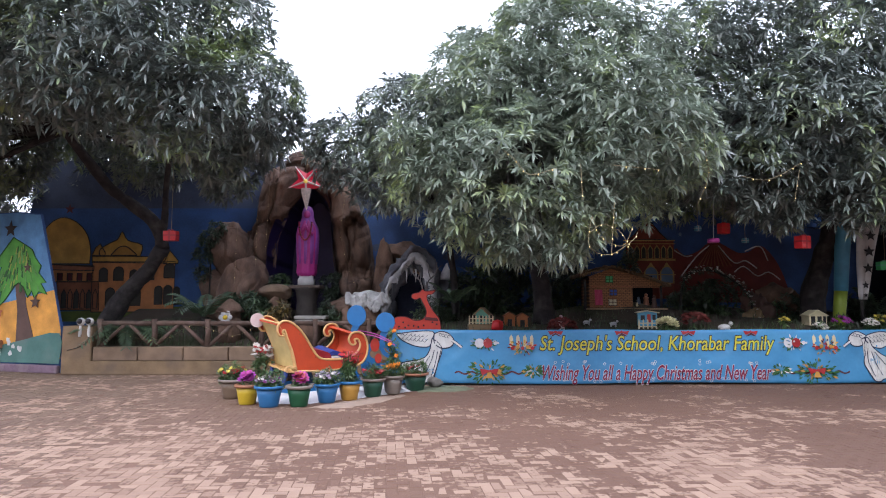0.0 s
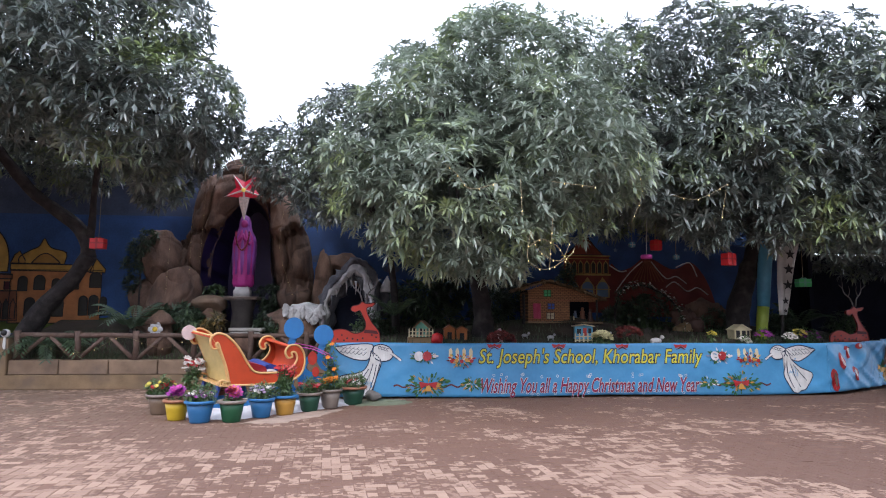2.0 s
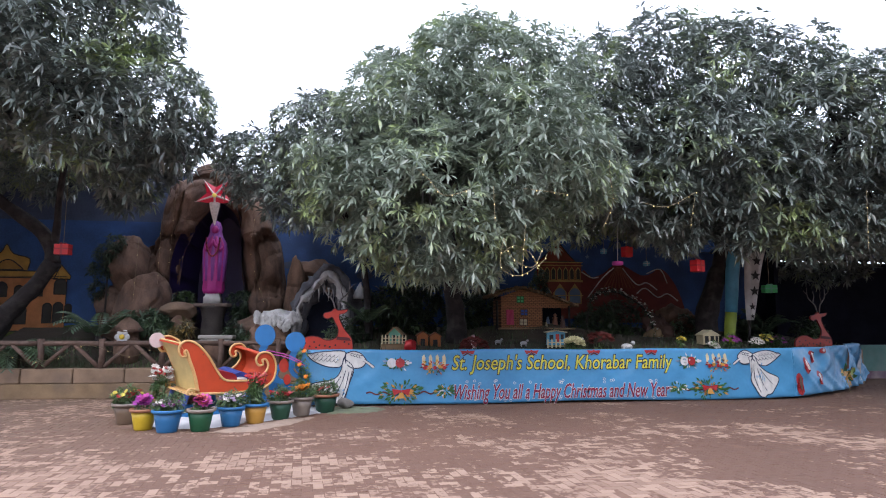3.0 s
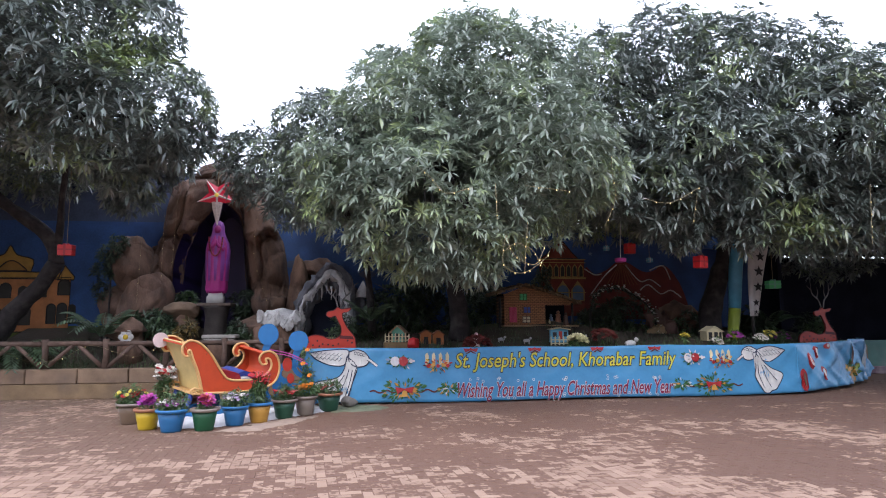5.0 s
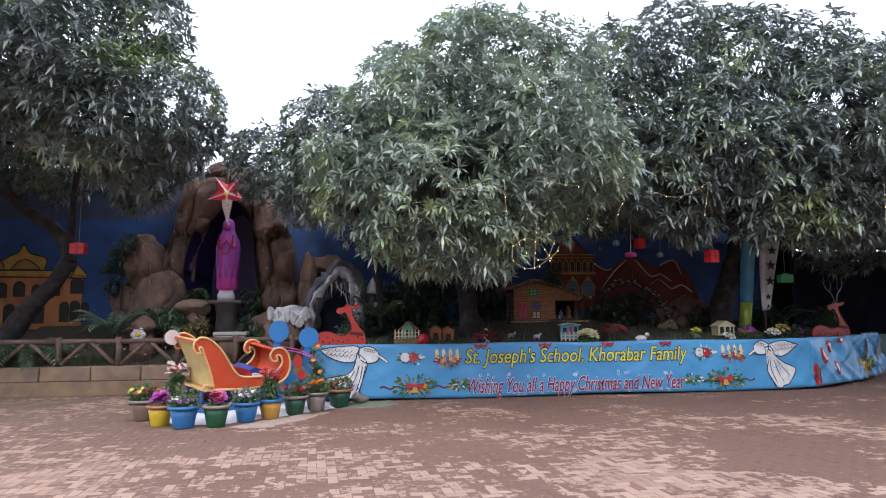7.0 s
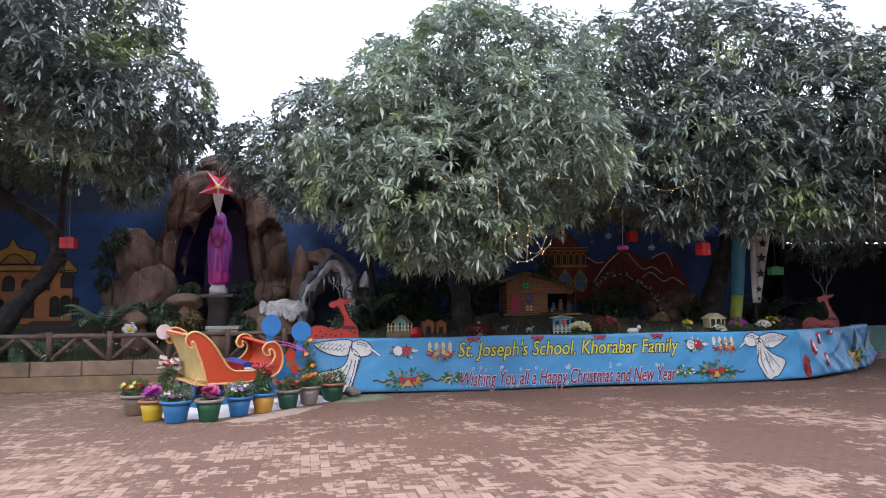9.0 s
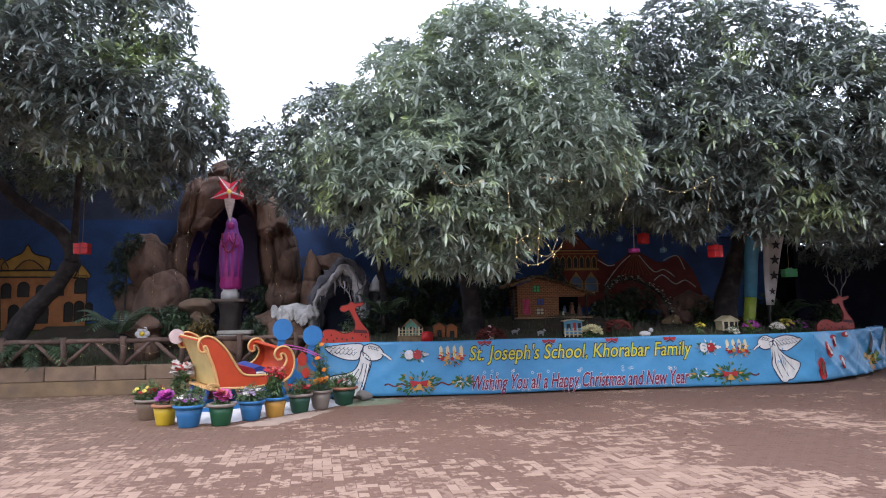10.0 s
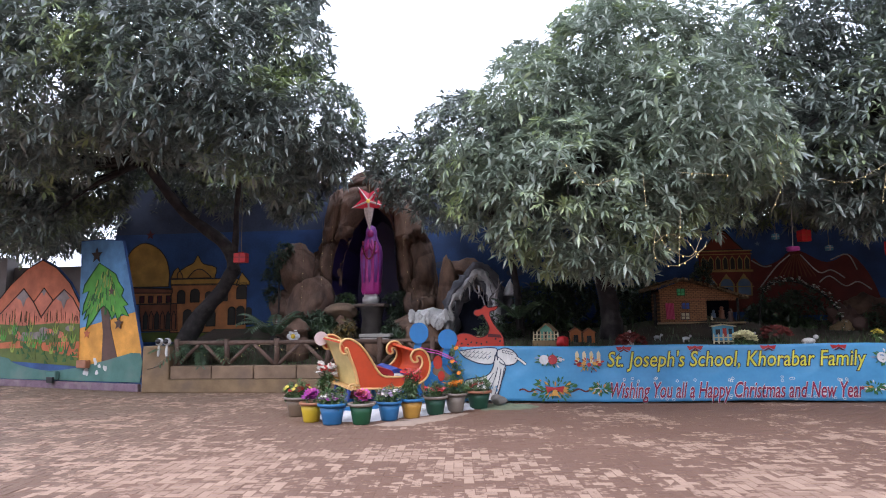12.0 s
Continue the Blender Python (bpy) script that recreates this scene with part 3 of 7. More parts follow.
for name, c in dict(white_paint=(0.75, 0.74, 0.72), cut_red=(0.56, 0.045, 0.024), sleigh_orange=(0.66, 0.075, 0.018), sleigh_yellow=(0.78, 0.60, 0.25), edge_yellow=(0.84, 0.50, 0.20), toy_blue=(0.022, 0.19, 0.48),
                    deep_blue=(0.03, 0.06, 0.30), cherry=(0.35, 0.012, 0.02), pink_white=(0.80, 0.62, 0.60), black_paint=(0.015, 0.015, 0.018), pot_yellow=(0.72, 0.50, 0.03), pot_blue=(0.03, 0.19, 0.44),
                    pot_green=(0.012, 0.11, 0.045), pot_orange=(0.62, 0.33, 0.06), pot_dark_green=(0.015, 0.085, 0.05), pot_grey=(0.30, 0.25, 0.21), pot_brown=(0.22, 0.15, 0.10), terracotta=(0.42, 0.18, 0.10),
                    text_yellow=(0.66, 0.62, 0.05), text_crimson=(0.25, 0.004, 0.05), ink=(0.01, 0.02, 0.06), holly_red=(0.42, 0.016, 0.022), holly_green=(0.04, 0.16, 0.06), cream=(0.75, 0.66, 0.42),
                    mint=(0.16, 0.48, 0.34), toy_orange=(0.50, 0.16, 0.04), straw=(0.36, 0.24, 0.12), hut_brick=(0.48, 0.22, 0.08), curtain_pink=(0.65, 0.06, 0.16), window_blue=(0.03, 0.10, 0.50),
                    gift_red=(0.62, 0.015, 0.02), gift_green=(0.08, 0.60, 0.20), gift_blue=(0.12, 0.42, 0.62), ribbon_silver=(0.7, 0.7, 0.72), robe=(0.55, 0.035, 0.30), veil=(0.36, 0.09, 0.46), indigo=(0.022, 0.012, 0.07),
                    stone_slab=(0.38, 0.36, 0.33), lime=(0.32, 0.42, 0.05), tin=(0.14, 0.13, 0.13)).items():
    paint(name, c, 0.5, var=0.14, dirt=tuple(v * 0.8 for v in c))
M["snow_plaster"] = mat("snow_white_plaster", (0.62, 0.62, 0.62), 0.85, var=0.3, scale=5, fine=30, bump=0.7, dirt=(0.3, 0.3, 0.31))
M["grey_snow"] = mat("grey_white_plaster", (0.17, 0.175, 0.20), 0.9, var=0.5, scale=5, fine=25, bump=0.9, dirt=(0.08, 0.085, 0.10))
M["cotton"] = mat("white_cotton_sheet", (0.75, 0.76, 0.78), 0.9, var=0.12, scale=5, fine=30, bump=0.5)
M["sand"] = mat("pale_sand", (0.42, 0.31, 0.24), 0.95, var=0.15, scale=6, fine=60, bump=0.4)
M["green_sand"] = mat("greenish_powder", (0.22, 0.25, 0.16), 0.95, var=0.2, scale=6, fine=60, bump=0.3)
M["thatch"] = mat("straw_thatch", (0.30, 0.19, 0.10), 0.95, var=0.5, scale=8, fine=40, bump=1.0)
M["wire"] = mat("clear_wire", (0.35, 0.28, 0.15), 0.5, var=0.1)
M["bulb"] = mat("warm_bulb", (1.0, 0.78, 0.35), 0.3, var=0.0, emit=0.6)
M["star_glow"] = mat("lit_yellow_paper", (1.0, 0.75, 0.15), 0.5, var=0.1, emit=0.5)
M["star_red"] = mat("red_foil_paper", (0.70, 0.02, 0.06), 0.35, var=0.25, scale=20, emit=0.25)
M["star_white"] = mat("white_printed_paper", (0.75, 0.62, 0.62), 0.5, var=0.35, scale=25, emit=0.15)
M["palm"] = foliage("palm_leaf", (0.065, 0.115, 0.06), (0.18, 0.26, 0.12), share=0.12)
M["shrub"] = foliage("shrub_leaf", (0.035, 0.065, 0.03), (0.08, 0.14, 0.05), share=0.1)
M["croton"] = foliage("croton_leaf", (0.10, 0.085, 0.03), (0.36, 0.25, 0.07), share=0.25)
M["pot_leaf"] = foliage("pot_plant_leaf", (0.05, 0.11, 0.03), (0.14, 0.24, 0.07), share=0.15)
M["grass"] = foliage("bed_grass", (0.03, 0.06, 0.02), (0.08, 0.13, 0.04), share=0.15)
for name, c in dict(petal_purple=(0.38, 0.05, 0.34), petal_magenta=(0.55, 0.06, 0.35), petal_red=(0.50, 0.012, 0.02), petal_white=(0.80, 0.76, 0.70), petal_orange=(0.80, 0.25, 0.02), petal_lilac=(0.48, 0.36, 0.55), petal_pink=(0.70, 0.14, 0.14), petal_yellow=(0.75, 0.62, 0.10), petal_cream=(0.75, 0.70, 0.38), dry_red=(0.16, 0.02, 0.015)).items():
    M[name] = mat(name, c, 0.6, var=0.1, bump=0, island=0.3)

# ---- painted wall at the end of the court ----
WALL = Matrix.Translation((-13.5, 15.3, 0)) @ Matrix.Rotation(math.atan2(-1.8, 5.5), 4, "Z")


def on(m, dy):
    return m @ Matrix.Translation((0, dy, 0))


def painted(name, m, outline, material, proud, parent, label=""):
    bm = bmesh.new()
    slab(bm, outline, 0.004, on(m, -proud))
    return part(name, bm, material, parent, label)


def outlined(m, pts, r, material, proud, parent):
    bm = bmesh.new()
    tube(bm, [m @ Vector((p[0], -proud, p[1])) for p in pts], r, seg=5)
    return part("painted_line", bm, material, parent)


bm = bmesh.new()
slab(bm, [(-3.0, 0), (5.72, 0), (5.68, 0.9), (4.93, 3.42), (4.25, 3.5), (3.48, 3.5), (3.56, 2.02), (3.17, 2.51), (2.64, 2.92), (2.10, 3.14), (1.49, 2.93), (0.87, 2.54), (0.46, 2.20), (-0.8, 1.5), (-3.0, 1.4)], 0.05, WALL)
wall_l = solo("wall_painted", bm, M["blue_wall"], "cut-out wall painted with orange mountains and a fir tree", "wall", kind="structure")
ridge = [(0.46, 2.18), (0.87, 2.52), (1.49, 2.90), (2.10, 3.11), (2.64, 2.89), (3.16, 2.50), (3.54, 2.02)]
painted("painted_mountain", WALL, [(-0.8, 1.2), (-0.8, 1.5)] + ridge + [(3.60, 1.2)], M["mountain"], 0.008, wall_l)
outlined(WALL, ridge, 0.014, M["line_dark"], 0.012, wall_l)
for o, tip in (([(-0.2, 1.3), (0.50, 1.77), (1.02, 2.14), (1.43, 2.42), (1.83, 2.09), (2.18, 1.67), (2.2, 1.3)], 3), ([(1.86, 2.08), (2.22, 2.41), (2.58, 2.10), (2.2, 1.72)], 1), ([(2.18, 1.3), (2.18, 1.71), (2.56, 2.07), (2.97, 2.35), (3.30, 2.14), (3.58, 1.80), (3.60, 1.3)], 3)):
    painted("painted_peak", WALL, o, M["mountain_pale"], 0.013, wall_l)
    x, z = o[tip]
    k = 0.36 if tip == 3 else 0.16
    painted("painted_peak_tip", WALL, [(x, z - 0.01), (x + k * 0.62, z - k * 0.60), (x + k * 0.3, z - k * 0.72), (x + k * 0.05, z - k * 1.3), (x - k * 0.25, z - k * 0.8), (x - k * 0.8, z - k * 0.62)], M["peak_grey"], 0.017, wall_l, "grey brushed summit")
    outlined(WALL, [p for p in o if p[1] > 1.4], 0.012, M["line_dark"], 0.019, wall_l)
rng = random.Random(5)
for i in range(46):
    x = rng.uniform(0.5, 3.55)
    z = rng.uniform(1.46, 1.60)
    outlined(WALL, [(x, z), (x + rng.uniform(-0.04, 0.04), z + rng.uniform(0.10, 0.34))], 0.005, M["paint_brown" if i % 3 else "paint_dark_green"], 0.018, wall_l)
painted("painted_meadow", WALL, [(-3.0, 0.75), (3.62, 0.52), (3.60, 1.52), (2.6, 1.54), (1.5, 1.49), (0.3, 1.55), (-1.0, 1.45), (-3, 1.38)], M["grass_paint"], 0.021, wall_l)
painted("painted_path", WALL, [(0.6, 0.92), (1.88, 0.94), (3.62, 0.72), (3.62, 1.10), (2.2, 1.07), (1.4, 1.12), (0.6, 1.06)], M["mountain"], 0.025, wall_l)
for i in range(18):
    x, z = rng.uniform(0.5, 3.4), rng.uniform(1.15, 1.42)
    painted("painted_stone", WALL, circle(x, z, rng.uniform(0.10, 0.22), 9, rz=rng.uniform(0.06, 0.10)), M[("mountain_pale", "grey_wall", "peak_grey")[i % 3]], 0.029, wall_l)
for i in range(44):
    x, z = rng.uniform(0.3, 3.45), rng.uniform(0.72, 1.40)
    painted("painted_tuft", WALL, [(x - 0.05, z), (x + 0.05, z), (x + 0.12, z + 0.25), (x + 0.01, z + 0.06), (x - 0.03, z + 0.33), (x - 0.03, z + 0.06), (x - 0.12, z + 0.2)], M[("paint_dark_green", "lime", "grass_paint", "paint_green")[i % 4]], 0.033, wall_l)
for i in range(60):
    x, z = rng.uniform(0.6, 3.6), rng.uniform(0.55, 0.86)
    if z > 0.45 + abs(x - 2.6) * 0.25:
        painted("painted_weed", WALL, [(x - 0.07, z), (x + 0.07, z), (x + rng.uniform(-0.1, 0.1), z + rng.uniform(0.08, 0.2))], M["paint_dark_green" if i % 2 else "grass_paint"], 0.031, wall_l)
painted("painted_ground", WALL, [(3.60, 0.3), (5.69, 0.3), (5.66, 0.9), (5.40, 1.82), (4.6, 1.66), (3.58, 1.46)], M["orange_wall"], 0.006, wall_l, "warm orange painted ground")
painted("painted_sky", WALL, [(3.57, 1.40), (4.6, 1.60), (5.42, 1.76), (4.92, 3.40), (4.25, 3.48), (3.50, 3.48)], M["paint_sky"], 0.010, wall_l, "pale blue painted sky")
fir = [(4.18, 2.93), (3.97, 2.71), (3.71, 2.43), (3.66, 2.23), (3.87, 2.28), (3.72, 1.97), (3.68, 1.72), (3.85, 1.86), (3.74, 1.60), (3.91, 1.74), (3.82, 1.36), (4.06, 1.58), (4.29, 1.86), (4.40, 1.92), (4.55, 1.83), (4.70, 1.60), (4.80, 1.74),
       (4.90, 1.56), (5.00, 1.72), (5.25, 1.66), (5.06, 1.90), (5.21, 1.92), (4.98, 2.13), (5.04, 2.28), (4.86, 2.46), (4.76, 2.64), (4.43, 2.81)]
painted("painted_trunk", WALL, [(4.28, 1.95), (4.56, 1.95), (4.66, 1.4), (4.93, 0.69), (4.40, 0.60), (4.40, 1.3)], M["paint_brown"], 0.014, wall_l, "dark brown painted trunk")
painted("painted_fir", WALL, fir, M["paint_green"], 0.020, wall_l, "bright green painted fir tree")
outlined(WALL, fir + fir[:1], 0.011, M["paint_dark_green"], 0.025, wall_l)
for i in range(90):
    z = rng.uniform(1.85, 2.80)
    half = 0.72 * (2.98 - z) / 1.05
    x = 4.40 + rng.uniform(-0.9, 0.9) * min(half, 0.62)
    painted("painted_needle", WALL, [(x, z), (x + 0.025, z - 0.02), (x + (x - 4.4) * 0.16 + 0.02, z - 0.17), (x + (x - 4.4) * 0.12 - 0.02, z - 0.14)], M[("paint_dark_green", "lime", "needle_green")[i % 3]], 0.025 + 0.0001 * i, wall_l)


def star_outline(x, z, r, inner=0.42, turn=90):
    return [(x + math.cos(radians(turn + 36 * k)) * (r if k % 2 == 0 else r * inner), z + math.sin(radians(turn + 36 * k)) * (r if k % 2 == 0 else r * inner)) for k in range(10)]


for x, z, r, mname in ((4.09, 3.12, 0.20, "line_dark"), (4.65, 2.25, 0.12, "paint_brown"), (4.93, 1.50, 0.16, "paint_brown"), (3.88, 1.28, 0.12, "mountain")):
    painted("painted_star", WALL, star_outline(x, z, r), M[mname], 0.036, wall_l)
painted("teal_dado", WALL, curve_pts([(-3.0, 0.16), (-3.0, 0.9), (0.62, 0.73), (1.2, 0.58), (1.73, 0.48), (2.66, 0.40), (3.72, 0.51), (4.63, 0.68), (5.67, 0.84), (5.69, 0.2)], 3), M["teal"], 0.037, wall_l, "teal painted dado with flaking paint")
bm = bmesh.new()
box(bm, 1.35, -0.05, 0.08, 8.7, 0.10, 0.17, 0.015, None)
bmesh.ops.transform(bm, matrix=WALL, verts=bm.verts)
part("skirting", bm, M["mauve"], wall_l, "chipped mauve skirting")
bm = bmesh.new()
box(bm, 2.85, -0.10, 0.30, 0.34, 0.12, 0.20, 0.02)
bmesh.ops.transform(bm, matrix=WALL, verts=bm.verts)
solo("brick_block", bm, M["teal"], "small teal block against the painted wall", "block")
bm = bmesh.new()
box(bm, 2.88, -0.18, 0.20, 0.22, 0.06, 0.14, 0.01)
bmesh.ops.transform(bm, matrix=WALL, verts=bm.verts)
solo("drain_box", bm, M["black_paint"], "small black box by the foot of the wall", "box")
bm = bmesh.new()
box(bm, 3.9, -0.10, 0.58, 0.32, 0.14, 0.18, 0.015)
bmesh.ops.transform(bm, matrix=WALL @ Matrix.Translation((0, 0, 0.0)), verts=bm.verts)
solo("loose_brick", bm, M["terracotta"], "reddish brick on a ledge of the wall", "brick")
rng = random.Random(8)
for i in range(9):
    bm = bmesh.new()
    x, z = (4.1, 0.42) if i < 5 else (rng.uniform(3.5, 5.5), rng.uniform(0.25, 0.65))
    o = circle(x + rng.uniform(-0.25, 0.25) * (i < 5), z + rng.uniform(-0.06, 0.06), rng.uniform(0.03, 0.08), 9)
    slab(bm, [(a + rng.uniform(-0.02, 0.02), c + rng.uniform(-0.02, 0.02)) for a, c in o], 0.004, on(WALL, -0.043))
    part("flaked_patch", bm, M["white_paint"], wall_l)

# grey boundary wall far behind the painted one, and the wall's end above it
bm = bmesh.new()
box(bm, -20, 19.2, 1.7, 20, 0.25, 3.4)
box(bm, -16.3, 19.0, 1.85, 0.5, 0.5, 3.7)
solo("wall_far", bm, M["grey_wall"], "weathered grey cement boundary wall", "wall", kind="structure")

# ---- palace painted on the blue wall ----
BACK = Matrix.Translation((0, 16.725, 0))
pal = thing("wall_painting", "palace with a golden dome painted on the blue wall", "painting")


def p2(name, o, mname, proud, line=True):
    painted(name, BACK, o, M[mname], proud, pal)
    if line:
        bm = bmesh.new()
        tube(bm, [BACK @ Vector((x, -proud - 0.004, z)) for x, z in list(o) + [o[0]]], 0.014, seg=4)
        part("painted_line", bm, M["line_dark"], pal)


p2("meadow", [(-10.6, 1.0), (-6.5, 1.0), (-6.6, 1.42), (-7.4, 1.36), (-9.0, 1.3), (-10.4, 1.25)], "grass_paint", 0.006, False)
p2("facade", [(-9.27, 1.25), (-7.09, 1.25), (-7.09, 2.58), (-9.27, 2.58)], "brick_orange", 0.008)
p2("facade", [(-10.1, 1.3), (-9.05, 1.3), (-9.1, 2.05), (-10.2, 2.05)], "arch_red", 0.010)
p2("drum", [(-10.36, 2.04), (-9.24, 2.04), (-9.25, 2.44), (-10.40, 2.50)], "brick_orange", 0.013)
p2("dome", curve_pts([(-10.40, 2.52), (-10.60, 3.04), (-10.54, 3.48), (-10.17, 3.75), (-9.76, 3.64), (-9.46, 3.32), (-9.34, 2.90), (-9.35, 2.52)], 4), "gold", 0.016)
p2("cornice", [(-10.44, 2.36), (-9.22, 2.34), (-9.22, 2.46), (-10.44, 2.52)], "arch_red", 0.022)
p2("roof", curve_pts([(-9.09, 2.72), (-9.09, 2.90), (-8.82, 3.08), (-8.64, 3.17), (-8.52, 3.37), (-8.36, 3.14), (-7.98, 3.02), (-8.02, 2.72)], 3), "gold", 0.012)
p2("roof", [(-9.30, 2.72), (-9.21, 2.95), (-9.09, 3.05), (-8.95, 2.82), (-8.95, 2.72)], "gold_dark", 0.015)
p2("roof_band", [(-9.28, 2.56), (-7.3, 2.54), (-7.3, 2.70), (-9.28, 2.74)], "gold", 0.018)
p2("roof", curve_pts([(-8.8, 2.74), (-8.6, 2.95), (-8.4, 2.98), (-8.2, 2.84), (-8.1, 2.74)], 3), "gold_dark", 0.018)
p2("roof", [(-7.4, 2.52), (-7.32, 2.70), (-7.23, 2.87), (-7.0, 2.60), (-7.02, 2.52)], "gold", 0.016)
for x, z, w, h, mname in ((-8.97, 2.05, 0.11, 0.36, "window_dark"), (-8.57, 2.08, 0.13, 0.36, "window_dark"), (-8.17, 2.1, 0.1, 0.26, "window_dark"), (-7.75, 2.1, 0.12, 0.34, "window_dark"), (-7.23, 2.15, 0.14, 0.38, "window_dark"),
                          (-8.77, 1.42, 0.12, 0.46, "window_dark"), (-8.45, 1.42, 0.13, 0.46, "window_dark"), (-8.1, 1.42, 0.13, 0.46, "window_dark"), (-7.5, 1.45, 0.1, 0.48, "window_dark"), (-7.25, 1.45, 0.11, 0.5, "window_dark"), (-7.02, 1.45, 0.08, 0.46, "window_dark")):
    p2("painted_window", [(x - w, z), (x + w, z)] + circle(x, z + h - w, w, 8, 0, 180), mname, 0.016)
for i in range(6):
    p2("painted_arch", [(-10.05 + i * 0.165, 1.35), (-9.93 + i * 0.165, 1.35), (-9.93 + i * 0.165, 1.72), (-9.99 + i * 0.165, 1.85), (-10.05 + i * 0.165, 1.72)], "arch_red" if i % 2 else "window_dark", 0.016)
for i in range(4):
    p2("painted_window", [(-10.18 + i * 0.26, 2.08), (-10.05 + i * 0.26, 2.08), (-10.05 + i * 0.26, 2.27), (-10.18 + i * 0.26, 2.27)], "paint_maroon", 0.020)
p2("painted_star", star_outline(-9.95, 3.98, 0.14), "paint_maroon", 0.008, False)

# the red palace and the hills on the same wall
pal = thing("wall_painting", "red palace with gilt arches and dark red hills, painted", "painting")
p2("tower", [(4.85, 1.6), (6.12, 1.6), (6.12, 3.15), (4.85, 3.15)], "palace_red", 0.008, False)
p2("roof", curve_pts([(4.9, 3.16), (5.1, 3.32), (5.43, 3.68), (5.75, 3.36), (5.95, 3.16)], 3), "palace_red", 0.010)
for z, h in ((3.12, 0.03), (3.04, 0.02), (2.60, 0.05), (2.22, 0.02)):
    p2("gilt_band", [(4.78, z), (6.15, z), (6.15, z + h), (4.78, z + h)], "palace_line", 0.024, False)
for i in range(7):
    x = 4.97 + i * 0.175
    p2("gilt_arch", [(x - 0.07, 2.66), (x + 0.07, 2.66), (x + 0.07, 2.92), (x, 3.02), (x - 0.07, 2.92)], "palace_line", 0.014, False)
    p2("painted_window", [(x - 0.05, 2.67), (x + 0.05, 2.67), (x + 0.05, 2.90), (x, 2.98), (x - 0.05, 2.90)], "window_dark", 0.020, False)
for i in range(3):
    x = 5.08 + i * 0.42
    p2("gilt_arch", [(x - 0.19, 2.0), (x + 0.19, 2.0), (x + 0.19, 2.3), (x, 2.56), (x - 0.19, 2.3)], "palace_line", 0.014, False)
    p2("painted_window", [(x - 0.15, 2.02), (x + 0.15, 2.02)] + circle(x, 2.28, 0.15, 8, 0, 180), "pale_blue", 0.020, False)
p2("hill", curve_pts([(6.1, 1.5), (6.12, 2.88), (6.4, 2.74), (6.75, 2.85), (7.05, 3.08), (7.33, 3.08), (7.8, 2.82), (8.1, 2.84), (8.42, 3.0), (8.75, 2.7), (9.0, 2.2), (9.2, 1.5)], 3), "mount_red", 0.012, False)
for o in ([(6.3, 2.2), (6.7, 2.7), (7.05, 3.0)], [(7.3, 3.0), (7.7, 2.55), (8.0, 2.6), (8.3, 2.4)], [(7.7, 2.3), (7.95, 2.45), (8.3, 2.2), (8.6, 2.3), (8.9, 2.1)], [(8.0, 2.85), (8.4, 2.98), (8.6, 2.6)], [(6.12, 2.88), (6.4, 2.72), (6.6, 2.74)]):
    bm = bmesh.new()
    tube(bm, [BACK @ Vector((x, -0.018, z)) for x, z in [tuple(v) for v in curve_pts(o, 4)]], 0.016, seg=4)
    part("painted_ridge", bm, M["snow_line"], pal)
for i in range(9):
    bm = bmesh.new()
    x = 6.75 + i * 0.11
    tube(bm, [BACK @ Vector((7.19 + (x - 7.19) * 0.15, -0.018, 3.02)), BACK @ Vector((x, -0.018, 2.45))], [0.008, 0.014], seg=4)
    part("painted_line", bm, M["arch_red"], pal)
pal = thing("wall_painting", "small painted stars and pale clouds on the blue wall", "painting")
for x, z, r in ((6.3, 3.3, 0.07), (8.3, 3.35, 0.06), (7.6, 3.6, 0.05), (9.4, 3.4, 0.06), (4.2, 3.4, 0.06)):
    p2("painted_star", star_outline(x, z, r), "pale_blue", 0.008, False)
for x, z, r in ((-1.7, 2.95, 0.22), (-0.9, 2.85, 0.3), (0.2, 2.7, 0.22)):
    p2("painted_cloud", circle(x, z, r, 12, rz=r * 0.45), "upper_wall", 0.008, False)

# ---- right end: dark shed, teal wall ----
# walls set deep and coloured near-black to give the shade inside the shed
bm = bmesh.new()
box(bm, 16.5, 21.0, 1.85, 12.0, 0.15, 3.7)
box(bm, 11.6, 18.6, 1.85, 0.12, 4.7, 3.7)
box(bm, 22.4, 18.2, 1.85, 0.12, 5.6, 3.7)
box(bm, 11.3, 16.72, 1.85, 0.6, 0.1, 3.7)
solo("wall_shed", bm, M["dark"], "boarding of a shed beyond the garden, near-black for the shade inside", "wall", kind="structure")
# roof tilted up at the back to close a sky gap
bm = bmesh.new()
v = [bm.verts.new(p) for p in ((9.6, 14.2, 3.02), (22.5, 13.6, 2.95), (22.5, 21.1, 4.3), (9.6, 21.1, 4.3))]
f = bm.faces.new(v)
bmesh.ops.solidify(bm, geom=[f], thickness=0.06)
solo("shed_roof", bm, M["dark"], "low sheet roof of the shed under the tree, near-black for shade", "roof", kind="structure")
bm = bmesh.new()
box(bm, 16.0, 16.0, 0.45, 6.6, 0.14, 0.9)
wr = solo("wall_teal", bm, M["teal"], "low teal wall at the end of the court", "wall", kind="structure")
bm = bmesh.new()
box(bm, 16.0, 15.9, 0.1, 6.6, 0.1, 0.2, 0.01)
part("skirting", bm, M["mauve"], wr, "mauve skirting")

# ---- gate post and rustic fence ----
bm = bmesh.new()
box(bm, -7.62, 13.52, 0.5, 0.62, 0.5, 1.0, 0.02)
solo("gate_post", bm, M["ochre_plaster"], "square ochre plastered post at the end of the fence", "post", kind="structure")
lamp = thing("twin_lamp", "pair of small round white lamps with black lenses on the post", "lamp", pose(-7.46, 13.28, 1.0))
